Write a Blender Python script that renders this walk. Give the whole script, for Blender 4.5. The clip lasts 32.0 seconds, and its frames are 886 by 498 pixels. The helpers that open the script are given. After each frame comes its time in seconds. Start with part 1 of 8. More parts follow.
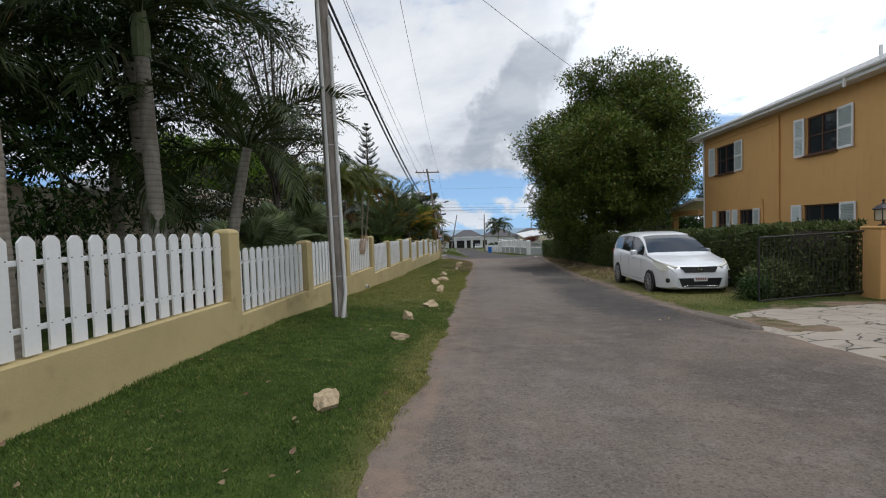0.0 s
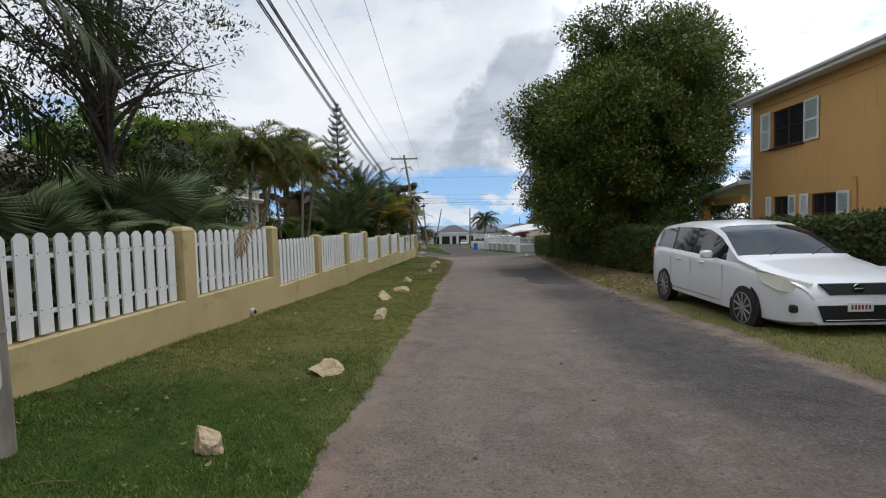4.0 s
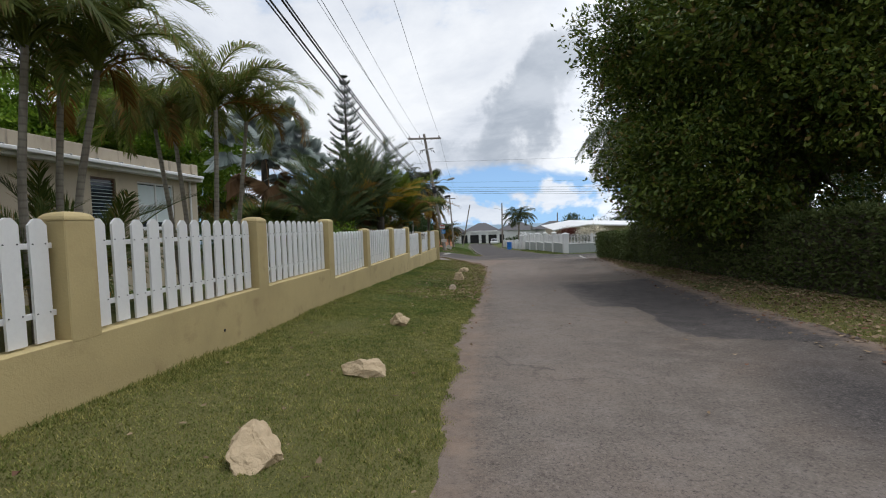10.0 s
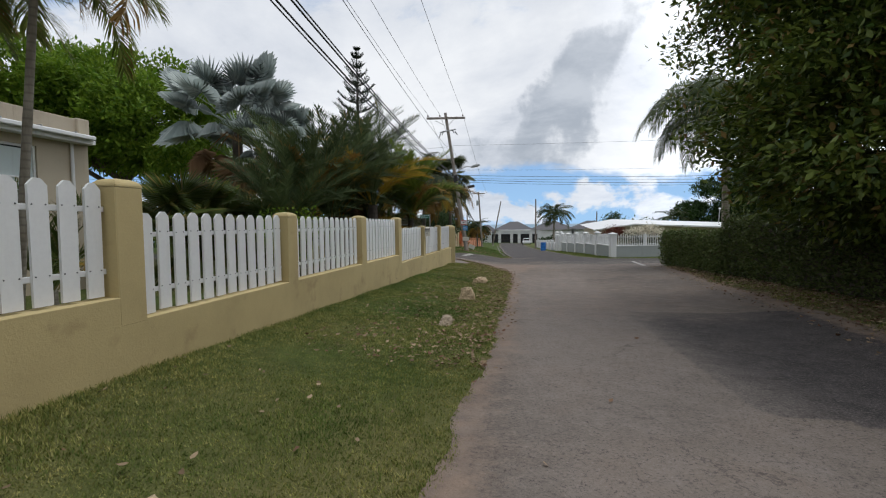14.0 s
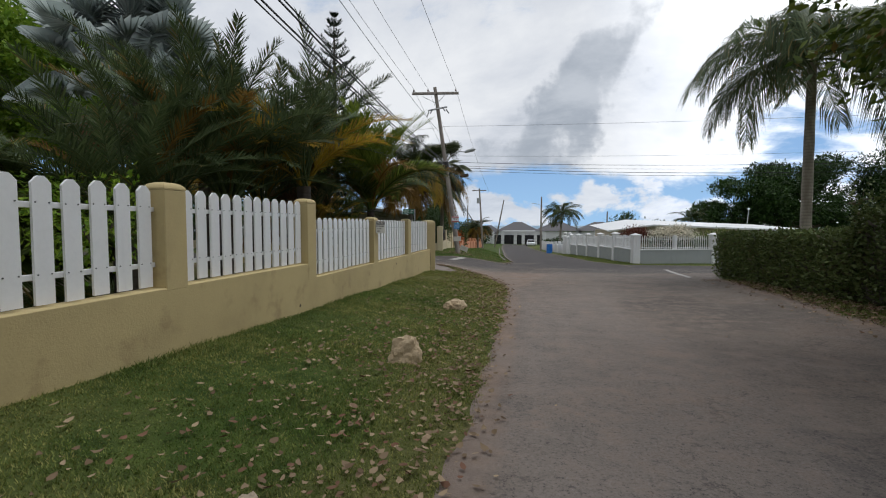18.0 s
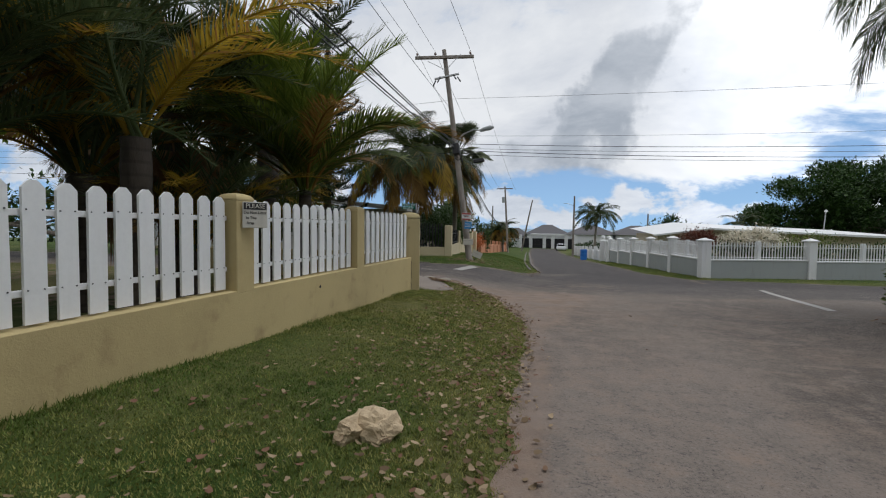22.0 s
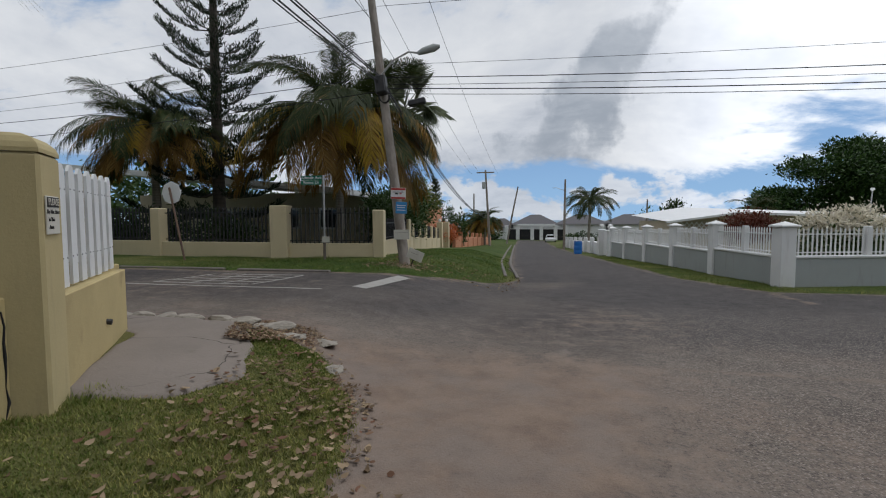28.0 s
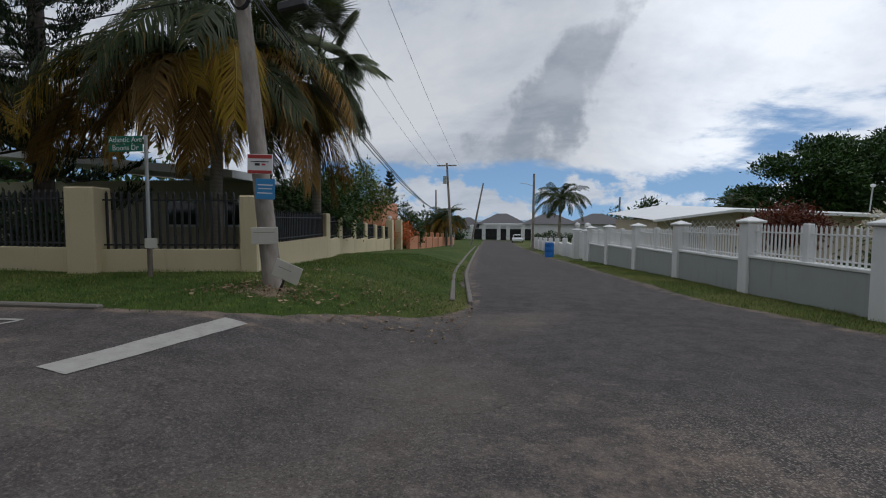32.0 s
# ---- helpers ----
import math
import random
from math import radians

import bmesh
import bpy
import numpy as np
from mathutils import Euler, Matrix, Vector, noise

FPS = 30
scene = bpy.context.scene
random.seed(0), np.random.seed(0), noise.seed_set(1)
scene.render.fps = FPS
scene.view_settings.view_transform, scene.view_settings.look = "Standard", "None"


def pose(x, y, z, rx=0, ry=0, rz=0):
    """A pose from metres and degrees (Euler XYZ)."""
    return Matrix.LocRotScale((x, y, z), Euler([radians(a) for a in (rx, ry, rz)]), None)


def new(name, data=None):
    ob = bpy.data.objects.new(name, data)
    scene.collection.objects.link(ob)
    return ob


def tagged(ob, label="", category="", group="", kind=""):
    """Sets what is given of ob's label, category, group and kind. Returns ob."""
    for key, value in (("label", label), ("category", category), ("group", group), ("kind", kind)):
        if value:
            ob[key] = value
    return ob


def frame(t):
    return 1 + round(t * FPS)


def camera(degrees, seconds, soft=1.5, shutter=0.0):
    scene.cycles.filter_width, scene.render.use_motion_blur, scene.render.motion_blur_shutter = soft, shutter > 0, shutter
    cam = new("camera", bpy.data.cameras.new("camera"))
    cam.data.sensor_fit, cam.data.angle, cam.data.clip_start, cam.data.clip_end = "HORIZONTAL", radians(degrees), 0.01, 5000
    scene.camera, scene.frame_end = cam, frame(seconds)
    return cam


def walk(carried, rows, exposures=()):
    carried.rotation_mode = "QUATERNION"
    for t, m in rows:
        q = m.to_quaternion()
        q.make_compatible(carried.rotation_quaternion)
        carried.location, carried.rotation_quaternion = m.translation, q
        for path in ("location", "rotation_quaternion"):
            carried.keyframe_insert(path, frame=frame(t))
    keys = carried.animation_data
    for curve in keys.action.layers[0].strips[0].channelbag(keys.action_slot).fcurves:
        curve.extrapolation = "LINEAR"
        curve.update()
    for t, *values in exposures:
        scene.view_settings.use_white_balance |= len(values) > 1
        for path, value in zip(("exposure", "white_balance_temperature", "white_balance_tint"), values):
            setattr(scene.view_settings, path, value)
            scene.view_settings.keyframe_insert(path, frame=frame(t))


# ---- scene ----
# ---- camera ----
cam = camera(86.4, 32.0, 1.1)
METRES, EYE, TILT, LEAN, TURN = 44.53, 1.38, 0.0, 0.0, 3.6
ROWS = [
    (0.0, 0.0, 0.0, 0.0, -0.07, -2.35, 1.75),
    (0.5, 0.0011, 0.016, -0.0006, -0.87, -2.28, 1.77),
    (1.0, 0.0023, 0.0332, -0.0009, -1.13, -2.18, 1.83),
    (1.5, 0.0042, 0.0495, -0.0014, -1.62, -2.13, 1.85),
    (2.0, 0.0054, 0.0654, -0.0026, -2.02, -2.18, 1.86),
    (2.5, 0.0092, 0.081, -0.0032, -2.53, -2.49, 1.91),
    (4.5, 0.0201, 0.1459, -0.0055, -0.89, -3.0, 1.51),
    (5.0, 0.0213, 0.161, -0.0064, 0.06, -3.23, 1.57),
    (5.5, 0.0204, 0.1777, -0.0073, 1.23, -3.5, 1.53),
    (6.0, 0.02, 0.1937, -0.0082, 1.62, -3.64, 1.67),
    (6.5, 0.018, 0.2098, -0.0093, 1.63, -3.58, 1.75),
    (7.0, 0.0184, 0.2279, -0.0098, 1.59, -3.37, 1.81),
    (7.5, 0.0171, 0.2431, -0.0105, 1.31, -3.09, 1.78),
    (8.0, 0.018, 0.2604, -0.0102, 1.03, -2.97, 1.66),
    (8.5, 0.019, 0.276, -0.0108, 0.86, -2.89, 1.56),
    (9.0, 0.02, 0.2934, -0.0106, 1.24, -2.81, 1.67),
    (9.5, 0.0215, 0.3087, -0.0113, 1.52, -2.83, 1.89),
    (10.0, 0.0218, 0.3247, -0.0127, 1.82, -2.87, 1.8),
    (10.5, 0.0252, 0.3416, -0.0138, 2.38, -2.77, 1.69),
    (11.0, 0.0258, 0.3562, -0.0148, 2.93, -2.86, 1.32),
    (11.5, 0.0293, 0.3738, -0.0146, 3.84, -2.91, 1.17),
    (12.0, 0.0302, 0.3886, -0.0155, 4.12, -2.72, 1.14),
    (12.5, 0.0321, 0.4057, -0.0147, 4.69, -2.69, 1.15),
    (13.0, 0.0328, 0.4209, -0.0153, 5.03, -2.73, 0.97),
    (13.5, 0.0323, 0.4375, -0.0163, 5.63, -2.83, 0.81),
    (14.0, 0.033, 0.4535, -0.0176, 5.74, -2.99, 0.68),
    (14.5, 0.0328, 0.4684, -0.0187, 5.69, -2.99, 0.78),
    (16.5, 0.0398, 0.5259, -0.0196, 5.87, -2.75, 0.35),
    (17.0, 0.0403, 0.5435, -0.02, 6.04, -2.87, 0.2),
    (17.5, 0.0421, 0.5599, -0.021, 5.98, -2.97, 0.14),
    (18.0, 0.0424, 0.5757, -0.0222, 6.29, -2.93, -0.01),
    (18.5, 0.044, 0.5924, -0.0229, 6.94, -3.0, -0.22),
    (19.0, 0.044, 0.607, -0.0239, 7.45, -2.92, -0.53),
    (19.5, 0.0451, 0.6239, -0.0233, 8.17, -2.91, -0.58),
    (20.0, 0.0459, 0.6394, -0.0237, 8.53, -2.89, -0.62),
    (20.5, 0.0458, 0.6562, -0.0241, 9.26, -2.84, -0.62),
    (21.0, 0.0471, 0.6718, -0.0248, 9.62, -2.76, -0.5),
    (21.5, 0.0461, 0.687, -0.0253, 9.71, -2.71, -0.74),
    (22.0, 0.0482, 0.7033, -0.0256, 9.73, -2.66, -0.74),
    (22.5, 0.049, 0.7172, -0.0263, 9.59, -2.61, -0.63),
    (23.0, 0.0499, 0.7335, -0.0259, 9.83, -2.6, -0.45),
    (23.5, 0.0509, 0.7482, -0.0263, 9.83, -2.72, -0.45),
    (24.0, 0.051, 0.7641, -0.0267, 10.0, -2.81, -0.29),
    (24.5, 0.0537, 0.7791, -0.0275, 10.02, -2.83, -0.18),
    (25.0, 0.0539, 0.7931, -0.0284, 10.1, -2.88, -0.22),
    (25.5, 0.0562, 0.8082, -0.029, 10.35, -2.97, -0.16),
    (27.5, 0.0585, 0.8639, -0.0297, 9.03, -3.45, 0.19),
    (28.0, 0.0604, 0.8785, -0.0307, 8.42, -3.53, 0.19),
    (28.5, 0.0605, 0.8919, -0.0317, 7.99, -3.63, 0.2),
    (29.0, 0.062, 0.9067, -0.0319, 7.63, -3.78, 0.19),
    (29.5, 0.0631, 0.9203, -0.0326, 6.91, -3.91, 0.07),
    (30.0, 0.0647, 0.9363, -0.032, 6.56, -3.87, 0.06),
    (30.5, 0.0664, 0.9505, -0.0321, 5.92, -3.85, 0.02),
    (31.0, 0.0664, 0.9655, -0.0325, 5.42, -3.9, -0.11),
    (31.5, 0.0686, 0.9806, -0.0332, 5.09, -3.79, -0.19),
    (32.0, 0.0678, 0.9939, -0.0335, 4.53, -3.61, -0.13),
]
EXPOSURES = ((0.0, -0.05, 6200, 9), (2.0, -0.1, 6200, 9), (6.0, 0.1, 6150, 9), (13.0, 0.0, 6250, 9), (20.0, -0.15, 6250, 9), (25.0, -0.2, 6250, 9), (28.0, -0.32, 6200, 9), (32.0, -0.58, 6050, 9))
walk(cam, [(t, pose(0, 0, EYE, TILT, LEAN, TURN) @ pose(METRES * x, METRES * y, METRES * z, 90 + pitch, roll, yaw)) for t, x, y, z, yaw, pitch, roll in ROWS], EXPOSURES)

# ---- sky and sun ----
SUN_EL, SUN_ROT = radians(70), radians(70)
world = bpy.data.worlds.new("sky")
scene.world = world
world.use_nodes = True
wn, wl = world.node_tree.nodes, world.node_tree.links
wn.clear()


def wnode(kind, **kw):
    n = wn.new(kind)
    for k, v in kw.items():
        if k == "op":
            n.operation = v
        else:
            n.inputs[k.replace("_", " ")].default_value = v
    return n


def wmath(op, a, b=None, clamp=False):
    n = wn.new("ShaderNodeMath")
    n.operation, n.use_clamp = op, clamp
    for i, v in enumerate((a, b)):
        if v is None:
            continue
        if isinstance(v, (int, float)):
            n.inputs[i].default_value = v
        else:
            wl.new(v, n.inputs[i])
    return n.outputs[0]


sky = wn.new("ShaderNodeTexSky")
sky.sky_type, sky.sun_disc, sky.sun_elevation, sky.sun_rotation = "NISHITA", False, SUN_EL, SUN_ROT
sky.air_density, sky.dust_density, sky.ozone_density = 1.0, 0.0, 3.0
skyc = wn.new("ShaderNodeVectorMath")
skyc.operation = "SCALE"
skyc.inputs["Scale"].default_value = 0.15
wl.new(sky.outputs[0], skyc.inputs[0])
wtc = wn.new("ShaderNodeTexCoord")
lift = wn.new("ShaderNodeVectorMath")
lift.inputs[1].default_value = (0, 0, 0.22)
wl.new(wtc.outputs["Generated"], lift.inputs[0])
norm = wn.new("ShaderNodeVectorMath")
norm.operation = "NORMALIZE"
wl.new(lift.outputs[0], norm.inputs[0])
wl.new(norm.outputs[0], sky.inputs[0])
wsep = wn.new("ShaderNodeSeparateXYZ")
wl.new(wtc.outputs["Generated"], wsep.inputs[0])
el = wsep.outputs["Z"]
# the cloud deck is a flat layer seen in perspective
den = wmath("ADD", wmath("MAXIMUM", el, 0.0), 0.30)
plane = wn.new("ShaderNodeCombineXYZ")
wl.new(wmath("DIVIDE", wsep.outputs["X"], den), plane.inputs[0])
wl.new(wmath("DIVIDE", wsep.outputs["Y"], den), plane.inputs[1])


def cloud_noise(scale, detail, rough, shift, distort=0.0, source=None, stretch=(1, 1, 1)):
    mp = wn.new("ShaderNodeMapping")
    mp.inputs["Location"].default_value = shift
    mp.inputs["Scale"].default_value = stretch
    wl.new(source or plane.outputs[0], mp.inputs[0])
    n = wnode("ShaderNodeTexNoise", Scale=scale, Detail=detail, Roughness=rough, Distortion=distort)
    wl.new(mp.outputs[0], n.inputs["Vector"])
    return n.outputs["Fac"]


def wramp(v, lo, hi, a=0.0, b=1.0):
    n = wn.new("ShaderNodeMapRange")
    n.interpolation_type = "SMOOTHSTEP"
    wl.new(v, n.inputs[0])
    for k, q in enumerate((lo, hi, a, b)):
        n.inputs[k + 1].default_value = q
    return n.outputs[0]


def wcolour(fac, a, b):
    n = wn.new("ShaderNodeMix")
    n.data_type = "RGBA"
    wl.new(fac, n.inputs["Factor"])
    for k, v in (("A", a), ("B", b)):
        if isinstance(v, tuple):
            n.inputs[k].default_value = (*v, 1)
        else:
            wl.new(v, n.inputs[k])
    return n.outputs["Result"]


big = cloud_noise(0.7, 6, 0.55, (3.1, 0.4, 0), 0.3)
fine = cloud_noise(1.9, 10, 0.62, (0.7, 5.2, 0), 0.35)
ripple = cloud_noise(3.4, 8, 0.62, (2.7, 1.2, 0), 0.5, None, (1.0, 1.9, 1))
cover = wmath("ADD", wmath("ADD", wmath("MULTIPLY", big, 0.55), wmath("MULTIPLY", fine, 0.35)), wmath("MULTIPLY", ripple, 0.20))
# bearing: 0 straight down the road, growing to the side where the sun stands
bearing = wmath("DIVIDE", wsep.outputs["X"], wmath("MAXIMUM", wsep.outputs["Y"], 0.15))
ahead = wramp(wsep.outputs["Y"], 0.2, 0.5)
sunward = wramp(bearing, 0.08, 0.40)
gaps = wmath("MULTIPLY", wramp(bearing, 0.3, 0.65), 0.035)
deck = wramp(wmath("SUBTRACT", cover, gaps), 0.395, 0.50)
# open blue beneath the deck's edge, with heaps of cloud standing on the horizon
edge = wramp(wmath("ADD", wmath("ADD", el, wmath("MULTIPLY", sunward, 0.03)), wmath("MULTIPLY", wmath("SUBTRACT", fine, 0.5), 0.13)), 0.098, 0.125)
cum = cloud_noise(6.5, 9, 0.56, (1.7, 0.3, 0.4), 0.15, wtc.outputs["Generated"], (1, 1, 1.5))
low = wramp(wmath("SUBTRACT", cum, wmath("MULTIPLY", wmath("ABSOLUTE", wmath("SUBTRACT", el, 0.035)), 1.9)), 0.455, 0.52)
mask = wmath("MAXIMUM", wmath("MULTIPLY", deck, edge), wmath("MULTIPLY", low, 0.92), True)
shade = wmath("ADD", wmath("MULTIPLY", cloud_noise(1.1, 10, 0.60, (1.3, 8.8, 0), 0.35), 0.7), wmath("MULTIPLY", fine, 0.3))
tone = wn.new("ShaderNodeValToRGB")
tone.color_ramp.elements[0].position, tone.color_ramp.elements[0].color = 0.36, (0.56, 0.60, 0.67, 1)
tone.color_ramp.elements[1].position, tone.color_ramp.elements[1].color = 0.58, (1.04, 1.04, 1.05, 1)
mid = tone.color_ramp.elements.new(0.46)
mid.color = (0.83, 0.85, 0.90, 1)
wl.new(shade, tone.inputs[0])
# one heavy grey cloud leaning over the end of the road, ragged at its rim
puff = cloud_noise(9.0, 8, 0.55, (4.4, 1.9, 2.0), 0.1, wtc.outputs["Generated"])
puff2 = cloud_noise(8.0, 8, 0.55, (9.1, 5.3, 0.7), 0.1, wtc.outputs["Generated"])
lean_axis = wmath("SUBTRACT", bearing, wmath("MULTIPLY", wmath("SUBTRACT", el, 0.15), 0.62))
gx_ = wmath("DIVIDE", wmath("ADD", wmath("SUBTRACT", lean_axis, 0.035), wmath("MULTIPLY", wmath("SUBTRACT", puff, 0.5), 0.42)), 0.085)
gz_ = wmath("DIVIDE", wmath("ADD", wmath("SUBTRACT", el, 0.26), wmath("MULTIPLY", wmath("SUBTRACT", puff2, 0.5), 0.40)), 0.14)
far_off = wmath("ADD", wmath("POWER", wmath("ABSOLUTE", gx_), 2.0), wmath("POWER", wmath("ABSOLUTE", gz_), 2.0))
heavy = wmath("MULTIPLY", wmath("SUBTRACT", 1.0, wramp(far_off, 0.30, 1.7)), wmath("MULTIPLY", ahead, 0.92))
glow = wmath("ADD", 0.93, wmath("MULTIPLY", wmath("MULTIPLY", sunward, ahead), 0.50))
lit = wn.new("ShaderNodeVectorMath")
lit.operation = "SCALE"
wl.new(tone.outputs[0], lit.inputs[0])
wl.new(glow, lit.inputs["Scale"])
grey = wcolour(wramp(fine, 0.40, 0.62), (0.42, 0.46, 0.52), (0.62, 0.65, 0.70))
cloudmix = wcolour(heavy, lit.outputs[0], grey)
# the blue pales towards the horizon
blue = wcolour(wramp(el, 0.0, 0.14, 0.80, 0.38), skyc.outputs[0], (0.42, 0.67, 0.95))
wmix = wcolour(mask, blue, cloudmix)
bg, wout = wn.new("ShaderNodeBackground"), wn.new("ShaderNodeOutputWorld")
bg.inputs[1].default_value = 0.95
wl.new(wmix, bg.inputs[0])
wl.new(bg.outputs[0], wout.inputs[0])

sun = new("sun", bpy.data.lights.new("sun", "SUN"))
sun.data.energy, sun.data.angle, sun.data.color = 1.5, radians(28), (1.0, 0.97, 0.93)
sun.matrix_world = pose(0, 0, 30, 90 - math.degrees(SUN_EL), 0, 180 - math.degrees(SUN_ROT))

# ---- building helpers ----
rng = np.random.default_rng(7)


def np_mesh(name, V, Q=None, T=None, smooth=False):
    me = bpy.data.meshes.new(name)
    V = np.asarray(V, np.float32).reshape(-1, 3)
    Q = np.zeros((0, 4), np.int32) if Q is None else np.asarray(Q, np.int32).reshape(-1, 4)
    T = np.zeros((0, 3), np.int32) if T is None else np.asarray(T, np.int32).reshape(-1, 3)
    me.vertices.add(len(V))
    me.vertices.foreach_set("co", V.ravel())
    me.loops.add(Q.size + T.size)
    me.loops.foreach_set("vertex_index", np.concatenate([Q.ravel(), T.ravel()]).astype(np.int32))
    me.polygons.add(len(Q) + len(T))
    starts = np.concatenate([np.arange(len(Q)) * 4, Q.size + np.arange(len(T)) * 3]).astype(np.int32)
    me.polygons.foreach_set("loop_start", starts)
    if smooth:
        me.polygons.foreach_set("use_smooth", np.ones(len(starts), bool))
    me.update(calc_edges=True)
    return me


class Shape:
    """Vertices and faces, collected from simple solids."""

    def __init__(self):
        self.v, self.f = [], []

    def add(self, V, F, m=None):
        n = len(self.v)
        self.v += [tuple(m @ Vector(p)) for p in V] if m is not None else [tuple(p) for p in V]
        self.f += [tuple(i + n for i in q) for q in F]
        return self

    def box(self, c, s, bev=0.0, m=None):
        V, F = BOX_V, BOX_F
        h = [a / 2 for a in s]
        b = min(bev, min(h) * 0.9)
        if b <= 0:
            V = [(x, y, z) for x in (-1, 1) for y in (-1, 1) for z in (-1, 1)]
            F = [(0, 1, 3, 2), (4, 6, 7, 5), (0, 4, 5, 1), (2, 3, 7, 6), (0, 2, 6, 4), (1, 5, 7, 3)]
            P = [tuple(c[i] + p[i] * h[i] for i in range(3)) for p in V]
        else:
            P = [tuple(c[i] + math.copysign(h[i] if abs(p[i]) > 0.75 else h[i] - b, p[i]) for i in range(3)) for p in V]
        return self.add(P, F, m)

    def tube(self, pts, radii, n=8, cap=True, m=None):
        pts = [Vector(p) for p in pts]
        if isinstance(radii, (int, float)):
            radii = [radii] * len(pts)
        V, F, up = [], [], None
        for i, p in enumerate(pts):
            d = (pts[min(i + 1, len(pts) - 1)] - pts[max(i - 1, 0)]).normalized()
            if up is None:
                up = d.orthogonal().normalized()
            up = (up - d * up.dot(d)).normalized()
            w = d.cross(up)
            for k in range(n):
                a = 2 * math.pi * k / n
                V.append(p + (up * math.cos(a) + w * math.sin(a)) * radii[i])
        for i in range(len(pts) - 1):
            for k in range(n):
                a, b = i * n + k, i * n + (k + 1) % n
                F.append((a, b, b + n, a + n))
        if cap:
            F.append(tuple(range(n - 1, -1, -1)))
            F.append(tuple(range((len(pts) - 1) * n, len(pts) * n)))
        return self.add(V, F, m)

    def lathe(self, prof, n=16, m=None, cap=True):
        V = [(r * math.cos(2 * math.pi * k / n), r * math.sin(2 * math.pi * k / n), z) for r, z in prof for k in range(n)]
        F = [(i * n + k, i * n + (k + 1) % n, (i + 1) * n + (k + 1) % n, (i + 1) * n + k) for i in range(len(prof) - 1) for k in range(n)]
        if cap:
            F.append(tuple(range(n - 1, -1, -1)))
            F.append(tuple(range((len(prof) - 1) * n, len(prof) * n)))
        return self.add(V, F, m)

    def prism(self, poly, z0, z1, m=None):
        n = len(poly)
        V = [(x, y, z0) for x, y in poly] + [(x, y, z1) for x, y in poly]
        F = [tuple(range(n - 1, -1, -1)), tuple(range(n, 2 * n))] + [(i, (i + 1) % n, n + (i + 1) % n, n + i) for i in range(n)]
        return self.add(V, F, m)

    def mesh(self, name, smooth=False):
        me = bpy.data.meshes.new(name)
        me.from_pydata(self.v, [], self.f)
        if smooth:
            me.polygons.foreach_set("use_smooth", np.ones(len(me.polygons), bool))
            me.set_sharp_from_angle(angle=radians(38))
        me.update()
        return me


def _bevel_cube():
    bm = bmesh.new()
    bmesh.ops.create_cube(bm, size=2)
    bmesh.ops.bevel(bm, geom=bm.edges[:], offset=0.5, segments=1, affect="EDGES")
    bm.verts.index_update()
    V, F = [tuple(v.co) for v in bm.verts], [tuple(v.index for v in f.verts) for f in bm.faces]
    bm.free()
    return V, F


BOX_V, BOX_F = _bevel_cube()


def thing(name, at=(0, 0, 0), label="", category="", group="", kind="", turn=0.0):
    ob = new(name)
    ob.empty_display_size = 0.1
    ob.matrix_basis = pose(*at, 0, 0, turn)
    return tagged(ob, label, category, group, kind)


def part(name, me, material, parent=None, label="", smooth=False, m=None):
    if isinstance(me, Shape):
        me = me.mesh(name, smooth)
    ob = new(name, me)
    if material is not None and not me.materials:
        me.materials.append(material)
    if parent is not None:
        ob.parent = parent
    if m is not None:
        ob.matrix_basis = m
    if label:
        ob["label"] = label
    return ob


def solo(name, me, material, label, category, group="", kind="", m=None, smooth=False):
    return tagged(part(name, me, material, None, "", smooth, m), label, category, group, kind)


# ---- the lie of the land ----
YC = (-60, 0, 5.8, 8.7, 14.5, 20, 25.7, 31.4, 36.7, 44, 52, 60, 83, 110, 160, 300)
ZC = (1.8, 0, -.2, -.36, -.57, -.78, -.97, -1.14, -1.29, -1.5, -1.72, -1.95, -2.85, -3.7, -4.6, -5.5)
YL = (-30, 2, 8, 12, 20, 24, 37, 42, 48, 53, 62, 80, 110)
ZL = (0, 0, .18, .16, .13, .22, .22, .24, .4, .62, .55, .3, .1)


def sstep(v):
    v = np.clip(v, 0, 1)
    return v * v * (3 - 2 * v)


def land(x, y):
    """Height of the road's surface, and of the ground beside it."""
    z = np.interp(y, YC, ZC) + np.interp(y, YL, ZL) * sstep((-.6 - np.asarray(x, float)) / 2.9)
    return z + np.interp(y, (10, 20, 40, 46, 52), (0, .1, .2, .05, 0)) * sstep((np.asarray(x, float) - 3.5) / 3)


def lz(x, y):
    return float(land(x, y))


def fence_x(y):
    return -3.4 + 0.012 * y


# left and right edges of the asphalt along the walk, and past the crossing
EL_Y, EL_X = (-60, 3, 5, 10, 18, 24, 29, 36, 39.5, 41.2, 42.6, 43.6, 44.2), (-.88, -.45, -.36, -.30, -.16, -.12, .03, .06, -.10, -.55, -1.0, -1.9, -3.2)
ER_Y, ER_X = (-60, 5, 12, 18, 24, 29, 37, 41.5), (4.4, 4.2, 4.15, 4.35, 4.6, 5.0, 5.6, 5.95)
FL_Y, FL_X = (49.2, 49.7, 51.3, 53, 58.8, 76, 95, 134), (-3.4, -2.3, -1.2, -.3, -.95, -1.9, -2.9, -4.6)
FR_Y, FR_X = (51.4, 54.6, 62.8, 76, 95, 134), (5.2, 4.1, 3.3, 2.6, 1.6, .2)


